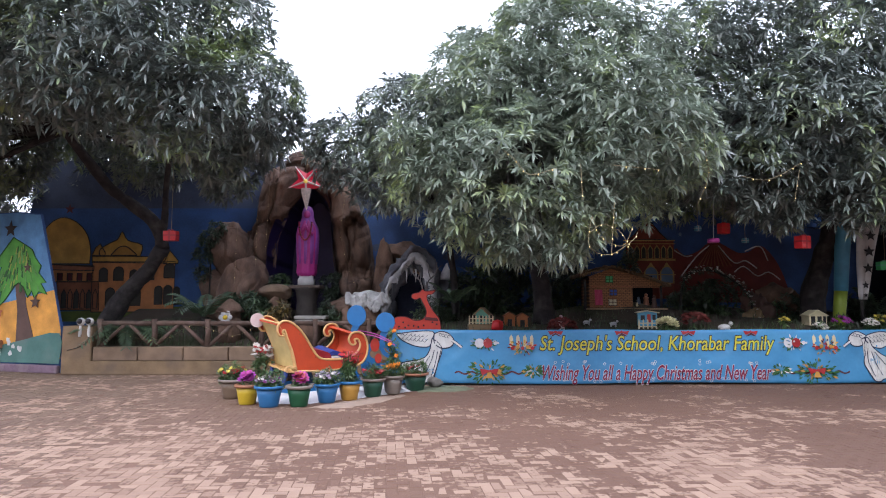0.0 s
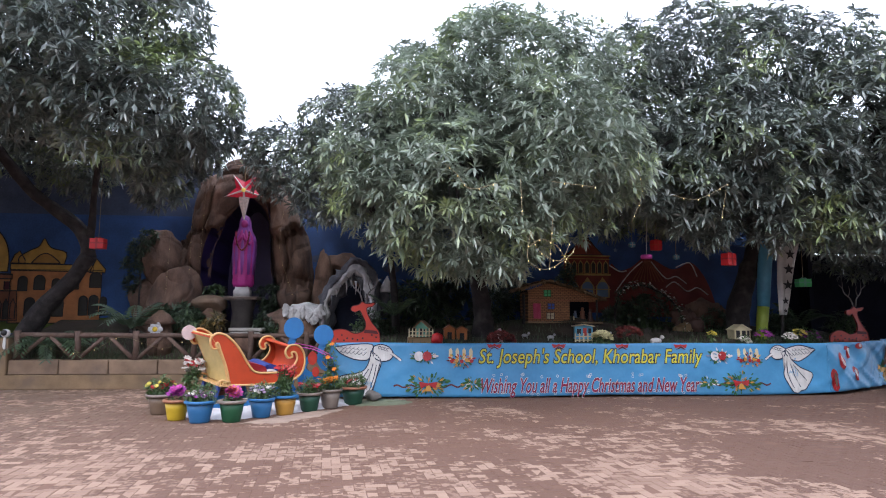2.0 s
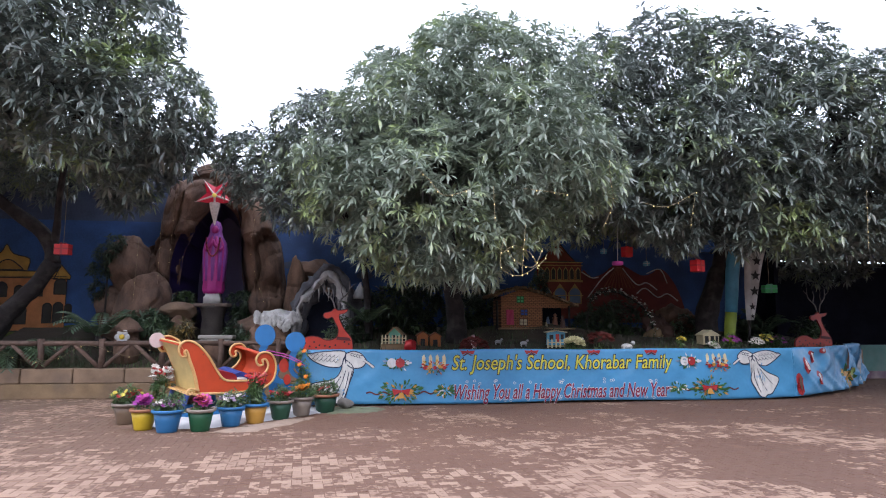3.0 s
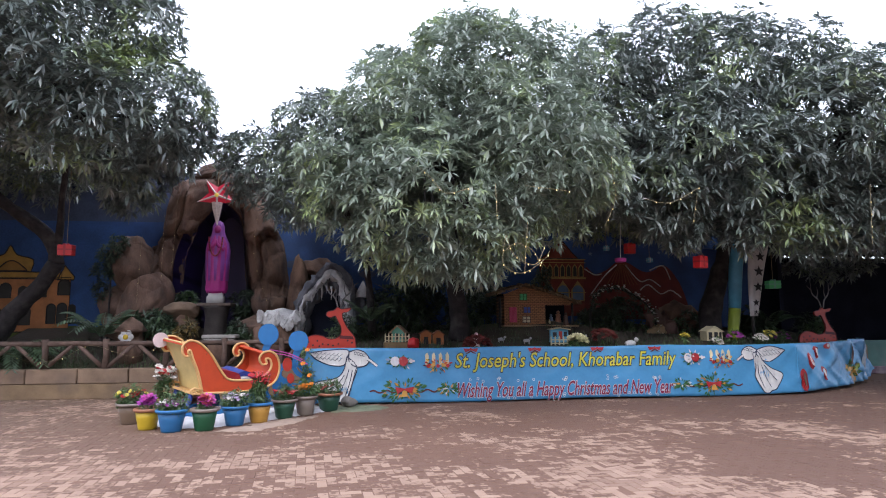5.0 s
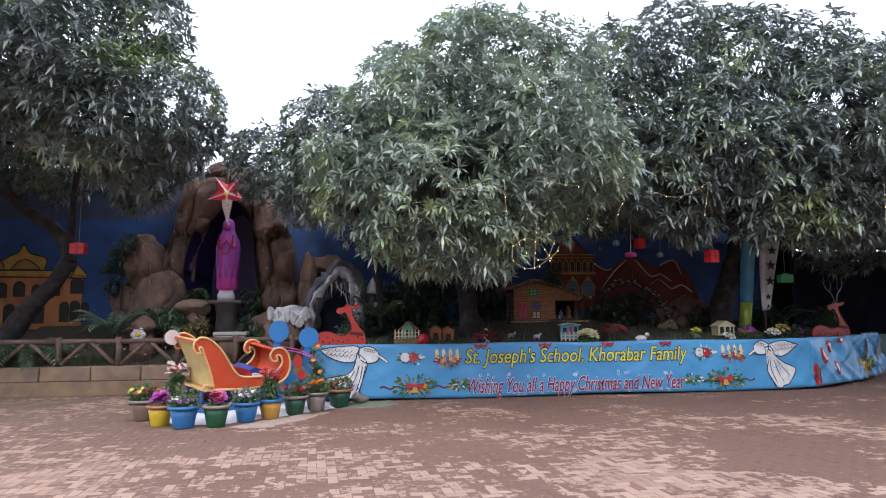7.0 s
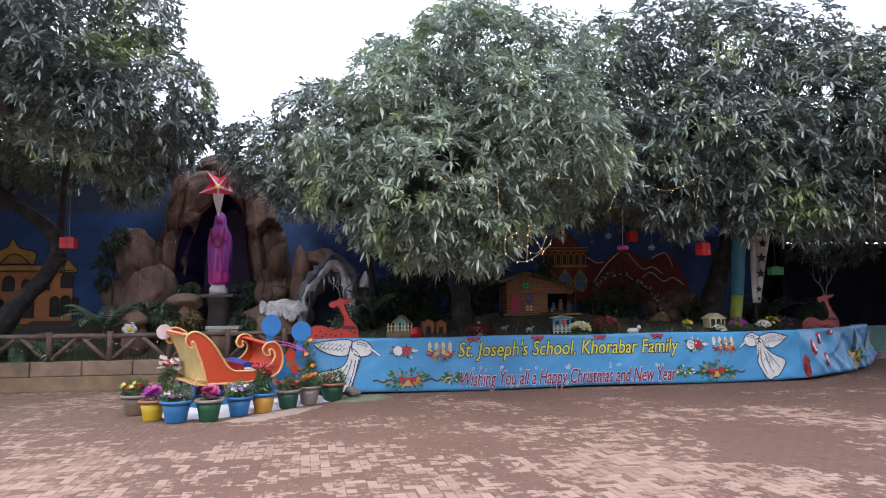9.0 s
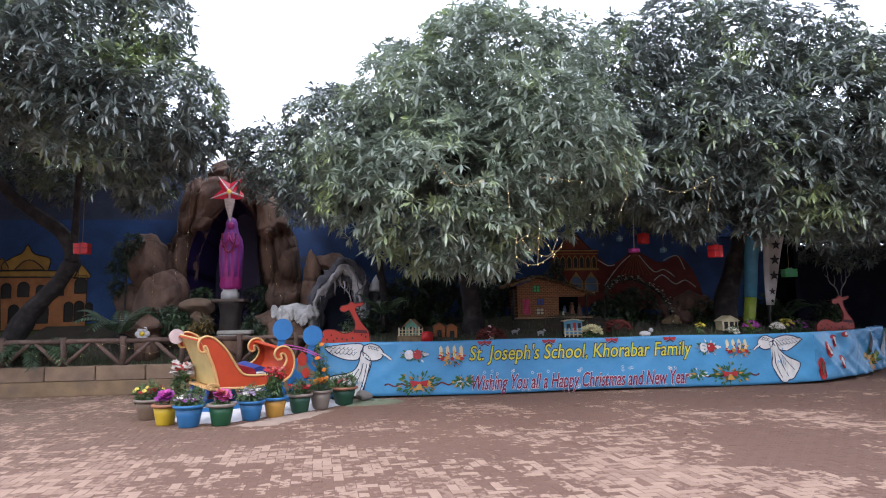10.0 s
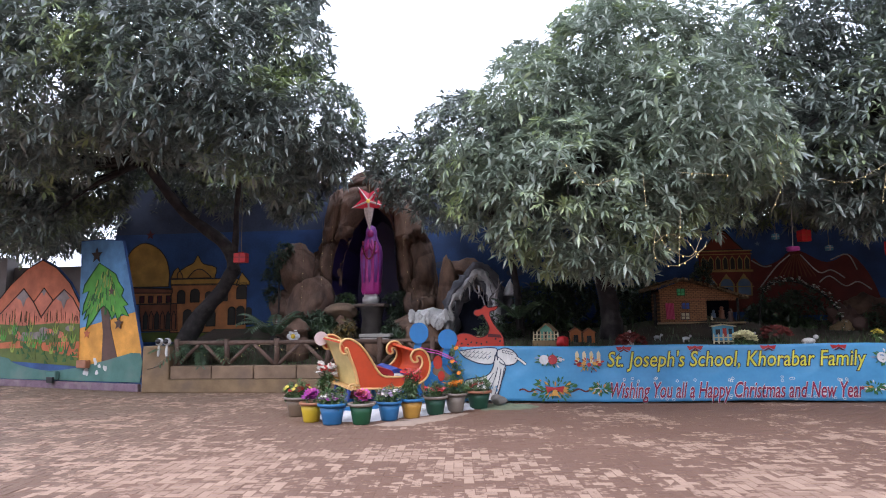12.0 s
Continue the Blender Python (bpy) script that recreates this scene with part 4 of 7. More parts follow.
for dx in (-0.09, 0.09):
    bm = bmesh.new()
    ball(bm, dx, 0, 0.09, 0.085, 2)
    eye = part("lamp_head", bm, M["white_paint"], lamp, smooth=True)
    bm = bmesh.new()
    ball(bm, dx * 1.0, -0.055, 0.10, 0.06, 2)
    part("lens", bm, M["black_paint"], eye, "black lens", smooth=True)
    bm = bmesh.new()
    tube(bm, [(dx, -0.01, 0.02), (dx, -0.015, -0.08), (dx * 1.0, -0.02, -0.16), (dx * 1.15, -0.025, -0.22)], [0.02, 0.03, 0.032, 0.02], seg=7)
    part("stem", bm, M["white_paint"], lamp)
bm = bmesh.new()
tube(bm, curve_pts([(-7.36, 13.26, 0.8), (-7.4, 13.255, 0.66), (-7.6, 13.255, 0.55), (-7.8, 13.255, 0.5)], 4), 0.006, seg=4)
solo("cable", bm, M["black_paint"], "thin black cable stuck on the post", "cable")

bm = bmesh.new()
box(bm, -4.05, 13.42, 0.14, 6.6, 0.30, 0.28, 0.01)
fw = solo("fence_plinth", bm, M["ochre_plaster"], "low ochre plinth below the rustic fence", "wall", kind="structure")
for i in range(7):
    bm = bmesh.new()
    x0 = -7.3 + i * 0.945
    box(bm, x0 + 0.47, 13.44, 0.425, 0.93, 0.28, 0.285, 0.018)
    part("coping_block", bm, M["coping"], fw)
fence = thing("rustic_fence", "rustic brown log fence with slanting braces on the plinth", "fence")
posts = [-7.22, -6.08, -4.95, -3.82, -2.69, -1.56, -0.80]
for k, x in enumerate(posts):
    bm = bmesh.new()
    tube(bm, [(x, 13.42, 0.56), (x + 0.01, 13.42, 0.85), (x, 13.42, 1.14)], [0.062, 0.056, 0.06], seg=9, wob=0.25)
    part("post", bm, M["log"], fence, smooth=True)
for a, c in zip(posts, posts[1:]):
    bm = bmesh.new()
    tube(bm, [(a + 0.05, 13.42, 1.05), ((a + c) / 2, 13.42, 1.06), (c - 0.05, 13.42, 1.05)], [0.05, 0.045, 0.05], seg=8, wob=0.3)
    part("rail", bm, M["log"], fence, smooth=True)
    m = (a + c) / 2
    for e in (a + 0.06, c - 0.06):
        bm = bmesh.new()
        tube(bm, [(e, 13.42, 0.60), (m + (0.06 if e > m else -0.06), 13.42, 1.02)], [0.042, 0.038], seg=8, wob=0.2)
        part("brace", bm, M["log"], fence, smooth=True)

# ---- rock grotto ----
def rocky(bm, k=0.12, s=1.6, off=0.0):
    for v in bm.verts:
        p = v.co * s + Vector((off, off, off))
        n3 = noise.noise_vector(p) * k + noise.noise_vector(p * 2.7) * k * 0.4
        v.co += n3


def boulder(parent, x, y, z, r, sx=1.0, sy=0.8, sz=1.0, material="rock", name="boulder", k=0.16):
    """A lump with a few broken flat faces."""
    bm = bmesh.new()
    ball(bm, 0, 0, 0, 1, 4)
    cuts = []
    for _ in range(9):
        n = Vector((rng.uniform(-1, 1), rng.uniform(-1, 0.4), rng.uniform(-1, 1))).normalized()
        cuts.append((n, rng.uniform(0.62, 0.9)))
    for v in bm.verts:
        for n, o in cuts:
            over = v.co.dot(n) - o
            if over > 0:
                v.co -= n * over * 0.9
        p = v.co * 1.1 + Vector((x * 3, y, z * 5))
        v.co *= 1.08 + k * 0.9 * noise.noise(p) + k * 0.5 * noise.noise(p * 2.9) + 0.06 * noise.noise(p * 6) + 0.02 * noise.noise(p * 15)
        v.co = Vector((x + v.co.x * r * sx, y + v.co.y * r * sy, z + v.co.z * r * sz))
    return part(name, bm, M[material], parent, smooth=True)


def crag(p, depth):
    """How far the plaster rock stands proud at p: tilted blocks with clefts between them."""
    w = noise.noise_vector(p * 0.9) * 0.35
    q = Vector((p.x * 1.15, 0, p.z * 0.85)) + w
    dist, seeds = noise.voronoi(q)
    d = q - seeds[0]
    h = noise.noise(seeds[0] * 5.3 + Vector((2.2, 7.1, 4.4)))
    tilt = d.x * noise.noise(seeds[0] * 3.1) + d.z * noise.noise(seeds[0] * 4.7 + Vector((5, 0, 0)))
    cleft = max(0.0, 1 - (dist[1] - dist[0]) / 0.16)
    small, _ = noise.voronoi(q * 2.6 + Vector((4, 0, 9)))
    chip = max(0.0, 1 - (small[1] - small[0]) / 0.2)
    return depth * (1.5 * h + 2.2 * tilt) - 0.24 * cleft * cleft - 0.05 * chip * chip + 0.07 * noise.noise(p * 3.1) + 0.05 * noise.noise(p * 7)


grotto = thing("rock_grotto", "tall brown plaster rock grotto with an arched niche", "grotto")
inner = curve_pts([(-0.92, 0.1), (-0.92, 1.1), (-0.90, 2.1), (-0.72, 2.75), (-0.46, 3.22), (-0.10, 3.60), (0.2, 3.52), (0.46, 3.1), (0.50, 2.25), (0.66, 1.1), (0.70, 0.1)], 9)
outer = curve_pts([(-1.95, 0.0), (-1.85, 1.1), (-1.72, 2.2), (-1.50, 3.35), (-1.12, 4.25), (-0.32, 4.72), (0.40, 4.56), (0.90, 4.05), (1.14, 3.15), (1.48, 2.4), (1.55, 1.2), (1.6, 0.0)], 9)
inner = [inner[round(i * (len(inner) - 1) / 99)] for i in range(100)]
outer = [outer[round(i * (len(outer) - 1) / 99)] for i in range(100)]
verts, faces = [], []
nv = 34
for a, c in zip(inner, outer):
    for j in range(nv):
        t = j / (nv - 1)
        q = a.lerp(c, t)
        y = 16.6 - 1.35 * math.sin(math.pi * min(0.10 + t * 0.89, 1)) ** 0.42
        p = Vector((-3.28 + q.x, y, 0.72 + q.y))
        e = crag(p, 0.26)
        way = Vector((q.x * 0.12 * t, -1, (q.y - 2.0) * 0.05 * t))
        verts.append(p + way * e * (1 if j else 0.4) + Vector((noise.noise(p * 1.7) * 0.07, 0, noise.noise(p * 1.9 + Vector((3, 3, 3))) * 0.07)))
for i in range(99):
    for j in range(nv - 1):
        k = i * nv + j
        faces.append((k, k + 1, k + nv + 1, k + nv))
arch = raw_mesh("rock_arch", verts, faces, M["rock"], grotto)
arch.data.shade_smooth()
verts, faces = [], []
for a in inner:
    for j in range(6):
        t = j / 5
        verts.append((-3.28 + a.x * 1.12 * (1 - t * 0.35), 15.4 + 1.25 * t, 0.72 + a.y * (1.04 - t * 0.1)))
for i in range(len(inner) - 1):
    for j in range(5):
        k = i * 6 + j
        faces.append((k, k + 6, k + 7, k + 1))
raw_mesh("niche", verts, faces, M["indigo"], grotto, "dark indigo painted niche").data.shade_smooth()
bm = bmesh.new()
box(bm, -3.28, 16.66, 2.6, 1.9, 0.06, 4.0)
part("niche_back", bm, M["indigo"], grotto)
rng = random.Random(3)
for x, y, z, r, sx, sz in ((-5.32, 15.7, 2.82, 0.60, 0.85, 1.1), (-5.45, 15.75, 1.75, 0.62, 0.9, 0.85), (-4.82, 15.15, 1.95, 0.62, 1.0, 1.0), (-5.15, 15.0, 1.35, 0.5, 1.1, 0.7), (-1.48, 15.75, 1.9, 0.42, 0.62, 2.6), (-1.05, 16.1, 2.7, 0.5, 1.0, 0.8),
                           (-2.28, 14.95, 1.3, 0.42, 1.0, 0.85), (-0.75, 16.1, 1.7, 0.55, 0.8, 1.6), (-4.2, 14.95, 1.0, 0.42, 1.2, 0.7)):
    boulder(grotto, x, y, z, r, sx=sx, sz=sz)
capped = thing("capped_stone", "brown stone with a wide weathered cap before the niche", "stone")
boulder(capped, -3.93, 14.9, 1.25, 0.36, 0.85, 0.8, 1.2, name="stone_body")
boulder(capped, -3.94, 14.88, 1.72, 0.38, 1.0, 0.8, 0.52, "coping", "stone_cap", 0.1)

ped = thing("pedestal", "dark rough stone pedestal with a slab top under the statue", "pedestal")
bm = bmesh.new()
lathe(bm, [(0.30, 0), (0.27, 0.3), (0.25, 0.7), (0.28, 0.95), (0.33, 1.02)], 14, -3.22, 15.0, 0.82, 0.05, 5)
rocky(bm, 0.05, 3)
part("shaft", bm, mat("dark_stone", (0.06, 0.05, 0.045), 0.9, var=0.4, scale=5, fine=40, bump=0.6), ped, smooth=True)
bm = bmesh.new()
box(bm, -3.22, 15.0, 1.86, 0.74, 0.6, 0.07, 0.015)
part("slab_top", bm, mat("brown_slab", (0.16, 0.12, 0.10), 0.9, var=0.35, scale=6, fine=40, bump=0.4), ped)

# statue: one plain mesh
bm = bmesh.new()
lathe(bm, [(0.25, 0), (0.25, 0.14), (0.21, 0.17), (0.20, 0.24)], 4, 0, 0, 0)
bmesh.ops.rotate(bm, matrix=Matrix.Rotation(radians(45), 3, "Z"), verts=bm.verts)
nf0 = len(bm.faces)
lathe(bm, [(0.20, 0.22), (0.235, 0.3), (0.22, 0.6), (0.225, 0.95), (0.24, 1.2), (0.225, 1.36), (0.15, 1.50), (0.095, 1.57)], 40, 0, 0, 0, 0.07, 9)
nf1 = len(bm.faces)
lathe(bm, [(0.245, 0.5), (0.262, 0.9), (0.27, 1.2), (0.24, 1.38), (0.165, 1.53), (0.135, 1.64), (0.13, 1.76), (0.09, 1.86), (0.02, 1.90)], 40, 0, 0.035, 0, 0.04, 11)
nf2 = len(bm.faces)
ball(bm, 0, -0.065, 1.68, 0.082, 3, 1.25)
for s in (-1, 1):
    tube(bm, [(s * 0.17, -0.08, 1.32), (s * 0.14, -0.19, 1.2), (s * 0.03, -0.245, 1.32), (0.0, -0.235, 1.45)], [0.05, 0.045, 0.035, 0.015], seg=8)
for i, f in enumerate(bm.faces):
    f.material_index = 0 if i < nf0 else 1 if i < nf1 else 2 if i < nf2 else 3
for v in bm.verts:
    v.co.y *= 0.8
bmesh.ops.transform(bm, matrix=pose(-3.24, 15.02, 1.9), verts=bm.verts)
# robe and veil colours include the coloured light that falls on the statue
statue = solo("statue", bm, [M["white_paint"], M["robe"], M["veil"], M["robe"]], "veiled statue on a white base, coloured light painted into magenta and violet robes", "statue", smooth=True)
bm = bmesh.new()
for k in range(34):
    a = math.pi * (0.02 + 0.96 * k / 33)
    x, z = -0.15 * math.cos(a), 1.5 - 0.44 * math.sin(a)
    ball(bm, -3.24 + x, 14.80 - 0.02 * math.sin(a) , 1.9 + z, 0.024, 1)
solo("garland", bm, mat("beads_red", (0.30, 0.03, 0.06), 0.5, island=0.6), "dark red bead garland hung round the statue", "garland")

# star lantern with a paper tail, hung before the niche
lan = thing("star_lantern", "glowing red five-pointed paper star lantern with a white tail", "lantern", pose(-3.17, 14.5, 4.28))
for k in range(5):
    a0 = radians(270 + 72 * k)
    t = Vector((math.cos(a0), 0, math.sin(a0)))
    i0, i1 = [Vector((math.cos(a0 + s * radians(36)), 0, math.sin(a0 + s * radians(36)))) for s in (-1, 1)]
    for mname, r_out, r_in, dep, nm in (("star_red", 0.43, 0.20, 0.09, "point"), ("star_white", 0.47, 0.10, 0.13, "print")):
        bm = bmesh.new()
        vs = [bm.verts.new(p) for p in (t * r_out, i0 * r_in, i1 * r_in, Vector((0, -dep, 0)), Vector((0, dep, 0)))]
        for f in ((0, 1, 3), (0, 3, 2), (0, 4, 1), (0, 2, 4)):
            bm.faces.new([vs[j] for j in f])
        part(nm, bm, M[mname], lan)
bm = bmesh.new()
ball(bm, 0, -0.10, 0, 0.05, 2)
part("bulb", bm, M["star_glow"], lan, "glowing yellow centre")
bm = bmesh.new()
tube(bm, [(0, -0.02, -0.16), (0, -0.02, -0.30), (0.01, 0, -0.66)], [0.12, 0.10, 0.012], seg=8)
part("tail", bm, M["star_white"], lan, "white printed paper tail")
bm = bmesh.new()
tube(bm, [(0, 0, 0.2), (0.02, 0.1, 1.4)], 0.006, seg=4)
part("cord", bm, M["wire"], lan)


# ---- banner ----
BX0, BZ0, BZ1 = -0.95, 0.03, 0.985


def banner_line(u):
    """The plan of the banner: straight along the bed, then slack round the corner."""
    if u <= 9.6:
        return Vector((BX0 + u, 11.62 + 0.02 * u, 0)), Vector((1, 0.02, 0))
    a = u - 9.6
    x = BX0 + 9.6 + 0.80 * a
    y = 11.812 + 0.30 * a + 0.055 * a * a
    return Vector((x, y, 0)), Vector((0.80, 0.30 + 0.11 * a, 0)).normalized()


def swell(u, t):
    """Folds of the hung vinyl: long slack waves, sharp creases from the ties, more where it hangs loose."""
    slack = max(u - 8.6, 0) / 4.5
    w = noise.noise(Vector((u * 1.1 + t * 1.6, t * 0.9 + 3, 0))) * 0.6 + noise.noise(Vector((u * 3.0 - t * 2.5, t * 2, 7))) * 0.4
    crease = 1 - abs(noise.noise(Vector((u * 1.3 - t * 1.9, u * 0.3 + t * 0.5, 11)))) * 5
    crease2 = 1 - abs(noise.noise(Vector((u * 1.9 + t * 2.6, t * 0.4, 23)))) * 5
    c = max(crease, 0) ** 2 + max(crease2, 0) ** 2
    return 0.03 * (1 + 1.6 * slack) * w + (0.010 + 0.05 * slack) * c + 0.07 * slack * math.sin(u * 5 + t * 4) * (0.4 + t)


def sheet(u0, u1, lean=0.10):
    n, m = int((u1 - u0) * 22), 16
    verts, faces = [], []
    for i in range(n + 1):
        u = u0 + (u1 - u0) * i / n
        p, d = banner_line(u)
        out = Vector((d.y, -d.x, 0))
        for j in range(m + 1):
            t = j / m
            slack = max(u - 9.2, 0) / 4.5
            z = BZ0 + 0.10 * slack + (BZ1 - BZ0 - 0.06 * slack) * t + 0.008 * math.sin(u * 2.1) * t + 0.012 * math.sin(u * 1.3 + 1) * (1 - t)
            verts.append(p + out * (lean * (1 - t) + swell(u, t)) + Vector((0, 0, z)))
    for i in range(n):
        for j in range(m):
            a = i * (m + 1) + j
            faces.append((a, a + m + 1, a + m + 2, a + 1))
    return verts, faces


def at_banner(u, z, proud=0.01):
    """A point on the banner, u metres from its left end."""
    p, d = banner_line(u)
    out = Vector((d.y, -d.x, 0))
    t = (z - BZ0) / (BZ1 - BZ0)
    return p + out * (0.10 * (1 - t) + swell(u, t) + proud) + Vector((0, 0, z))


banner = thing("banner", "long sky-blue vinyl banner with yellow and crimson lettering", "banner")
v, f = sheet(0, 9.62)
main = raw_mesh("cloth", v, f, M["banner"], banner)
main.data.shade_smooth()
so = main.modifiers.new("thick", "SOLIDIFY")
so.thickness = 0.004
so.offset = 1


def flat(name, outline, material, proud=0.012, label="", parent=None):
    """A printed shape on the banner."""
    bm = bmesh.new()
    front = [bm.verts.new((x, 0, z)) for x, z in outline]
    bm.faces.new(front)
    bmesh.ops.triangulate(bm, faces=bm.faces[:])
    wide = max(p[0] for p in outline) - min(p[0] for p in outline)
    if wide > 0.12 and outline[0][0] > 8.4:
        bmesh.ops.subdivide_edges(bm, edges=bm.edges[:], cuts=5)
    elif wide > 0.25:
        bmesh.ops.subdivide_edges(bm, edges=bm.edges[:], cuts=2)
    for vv in bm.verts:
        vv.co = at_banner(vv.co.x - BX0, vv.co.z, proud)
    return part(name, bm, M[material], parent or banner, label)


def stroke(name, pts, r, material, proud=0.016, parent=None):
    """A drawn line of one width on the banner."""
    bm = bmesh.new()
    P = [Vector((p[0], p[1])) for p in pts]
    pairs = []
    for i, q in enumerate(P):
        d = (P[min(i + 1, len(P) - 1)] - P[max(i - 1, 0)])
        if d.length < 1e-6:
            d = Vector((1, 0))
        n = Vector((-d.y, d.x)).normalized() * r
        pairs.append([bm.verts.new(at_banner(c.x - BX0, c.y, proud)) for c in (q - n, q + n)])
    for a, c in zip(pairs, pairs[1:]):
        bm.faces.new((a[0], c[0], c[1], a[1]))
    return part(name, bm, M[material], parent or banner)


def lettering(text, x0, x1, z, height, material, outline, shear, edge, bold):
    """Words on the banner, stretched to run from x0 to x1."""
    res = []
    for off, mname, proud in ((edge, outline, 0.013), (bold, material, 0.019)):
        cu = bpy.data.curves.new("words", "FONT")
        cu.body, cu.size, cu.shear, cu.offset, cu.fill_mode = text, 1.0, shear, off, "FRONT"
        cu.resolution_u = 3
        ob = bpy.data.objects.new("words", cu)
        scene.collection.objects.link(ob)
        bpy.context.view_layer.update()
        me = bpy.data.meshes.new_from_object(ob.evaluated_get(bpy.context.evaluated_depsgraph_get()))
        bpy.data.objects.remove(ob)
        bpy.data.curves.remove(cu)
        res.append((me, mname, proud))
    xs = [w.co.x for w in res[1][0].vertices]
    a, c = min(xs), max(xs)
    for me, mname, proud in res:
        for w in me.vertices:
            w.co = at_banner(x0 + (w.co.x - a) / (c - a) * (x1 - x0) - BX0, z + w.co.y * height, proud)
        me.materials.clear()
        me.materials.append(M[mname])
        ob = new("lettering" if proud > 0.015 else "lettering_edge", me)
        ob.parent = banner


lettering("St. Joseph's School, Khorabar Family", 1.76, 6.08, 0.62, 0.37, "text_yellow", "ink", 0.25, 0.046, 0.006)
lettering("Wishing You all a Happy Christmas and New Year", 1.80, 5.98, 0.095, 0.37, "text_crimson", "white_paint", 0.38, 0.034, 0.012)
rng = random.Random(21)
for i in range(34):
    x = rng.uniform(1.9, 5.9)
    o = circle(x, rng.choice((0.09, 0.40)) + rng.uniform(-0.03, 0.03), 0.022, 8)
    stroke("snow_ring", o + o[:1], 0.004, "white_paint", 0.011)
for x in (2.06, 3.28, 4.5, 5.66):
    flat("bow", [(x - 0.14, 0.965), (x - 0.10, 0.89), (x, 0.93), (x + 0.10, 0.89), (x + 0.14, 0.965), (x + 0.03, 0.955), (x, 0.975), (x - 0.03, 0.955)], "holly_red", 0.011)
    for s in (-1, 1):
        flat("bow_tail", [(x, 0.93), (x + s * 0.10, 0.865), (x + s * 0.05, 0.87), (x, 0.90)], "paint_maroon", 0.014)


def sprig(x, z, r, n, rs, mats, seed):
    """A printed bunch of leaves, berries and baubles."""
    g = random.Random(seed)
    for i in range(n):
        a = g.uniform(0, 6.28)
        d = r * g.uniform(0.3, 1.0)
        px, pz = x + d * math.cos(a), z + d * 0.55 * math.sin(a)
        ca, sa = math.cos(a), math.sin(a) * 0.7
        w = rs * g.uniform(0.6, 1.1)
        flat("leaf_print", [(px - ca * w, pz - sa * w), (px - sa * w * 0.4, pz + ca * w * 0.4), (px + ca * w, pz + sa * w), (px + sa * w * 0.4, pz - ca * w * 0.4)], g.choice(mats), 0.011 + 0.0004 * i)


for x0 in (0.76, 6.42):
    sprig(x0, 0.74, 0.24, 52, 0.055, ("holly_green", "paint_dark_green", "pale_blue", "white_paint"), int(x0 * 10))
    for dx, r, mname in ((0.05, 0.085, "holly_red"), (-0.10, 0.085, "ribbon_silver"), (0.19, 0.035, "ribbon_silver"), (0.24, 0.02, "white_paint")):
        flat("bauble", circle(x0 + dx, 0.75, r, 14), mname, 0.034)
    flat("bauble_shine", circle(x0 + 0.01, 0.775, 0.018, 8), "white_paint", 0.037)
for x0 in (1.44, 7.02):
    for k in range(4):
        x = x0 - 0.20 + k * 0.125
        flat("candle", [(x - 0.03, 0.68), (x + 0.03, 0.68), (x + 0.035, 0.84), (x + 0.01, 0.90), (x - 0.03, 0.86)], "cream", 0.012)
    sprig(x0, 0.67, 0.26, 56, 0.048, ("holly_red", "gold", "paint_maroon", "petal_orange", "holly_green"), int(x0 * 7))
    for k in range(5):
        flat("bauble", circle(x0 - 0.18 + k * 0.09, 0.66 + 0.02 * (k % 2), 0.035, 10), ("holly_red", "pot_orange")[k % 2], 0.035)
for x0 in (0.83, 6.80):
    stroke("ribbon", [(x0 - 0.62 + 1.24 * i / 40, 0.22 + 0.022 * math.sin(i * 0.8)) for i in range(41)], 0.014, "paint_maroon", 0.011)
    sprig(x0, 0.24, 0.40, 86, 0.062, ("holly_green", "paint_dark_green", "paint_dark_green", "holly_green", "gold_dark"), int(x0 * 13))
    flat("bow", [(x0 - 0.17, 0.30), (x0 - 0.13, 0.18), (x0, 0.24), (x0 + 0.13, 0.18), (x0 + 0.17, 0.30), (x0, 0.27)], "holly_red", 0.047)
    flat("bell", [(x0 - 0.07, 0.13), (x0 + 0.07, 0.13), (x0 + 0.03, 0.23), (x0 - 0.03, 0.23)], "pot_orange", 0.050)
for x0 in (1.63, 6.16):
    sprig(x0, 0.25, 0.20, 50, 0.058, ("holly_green", "paint_dark_green", "gold_dark", "paint_dark_green", "white_paint"), int(x0 * 17))


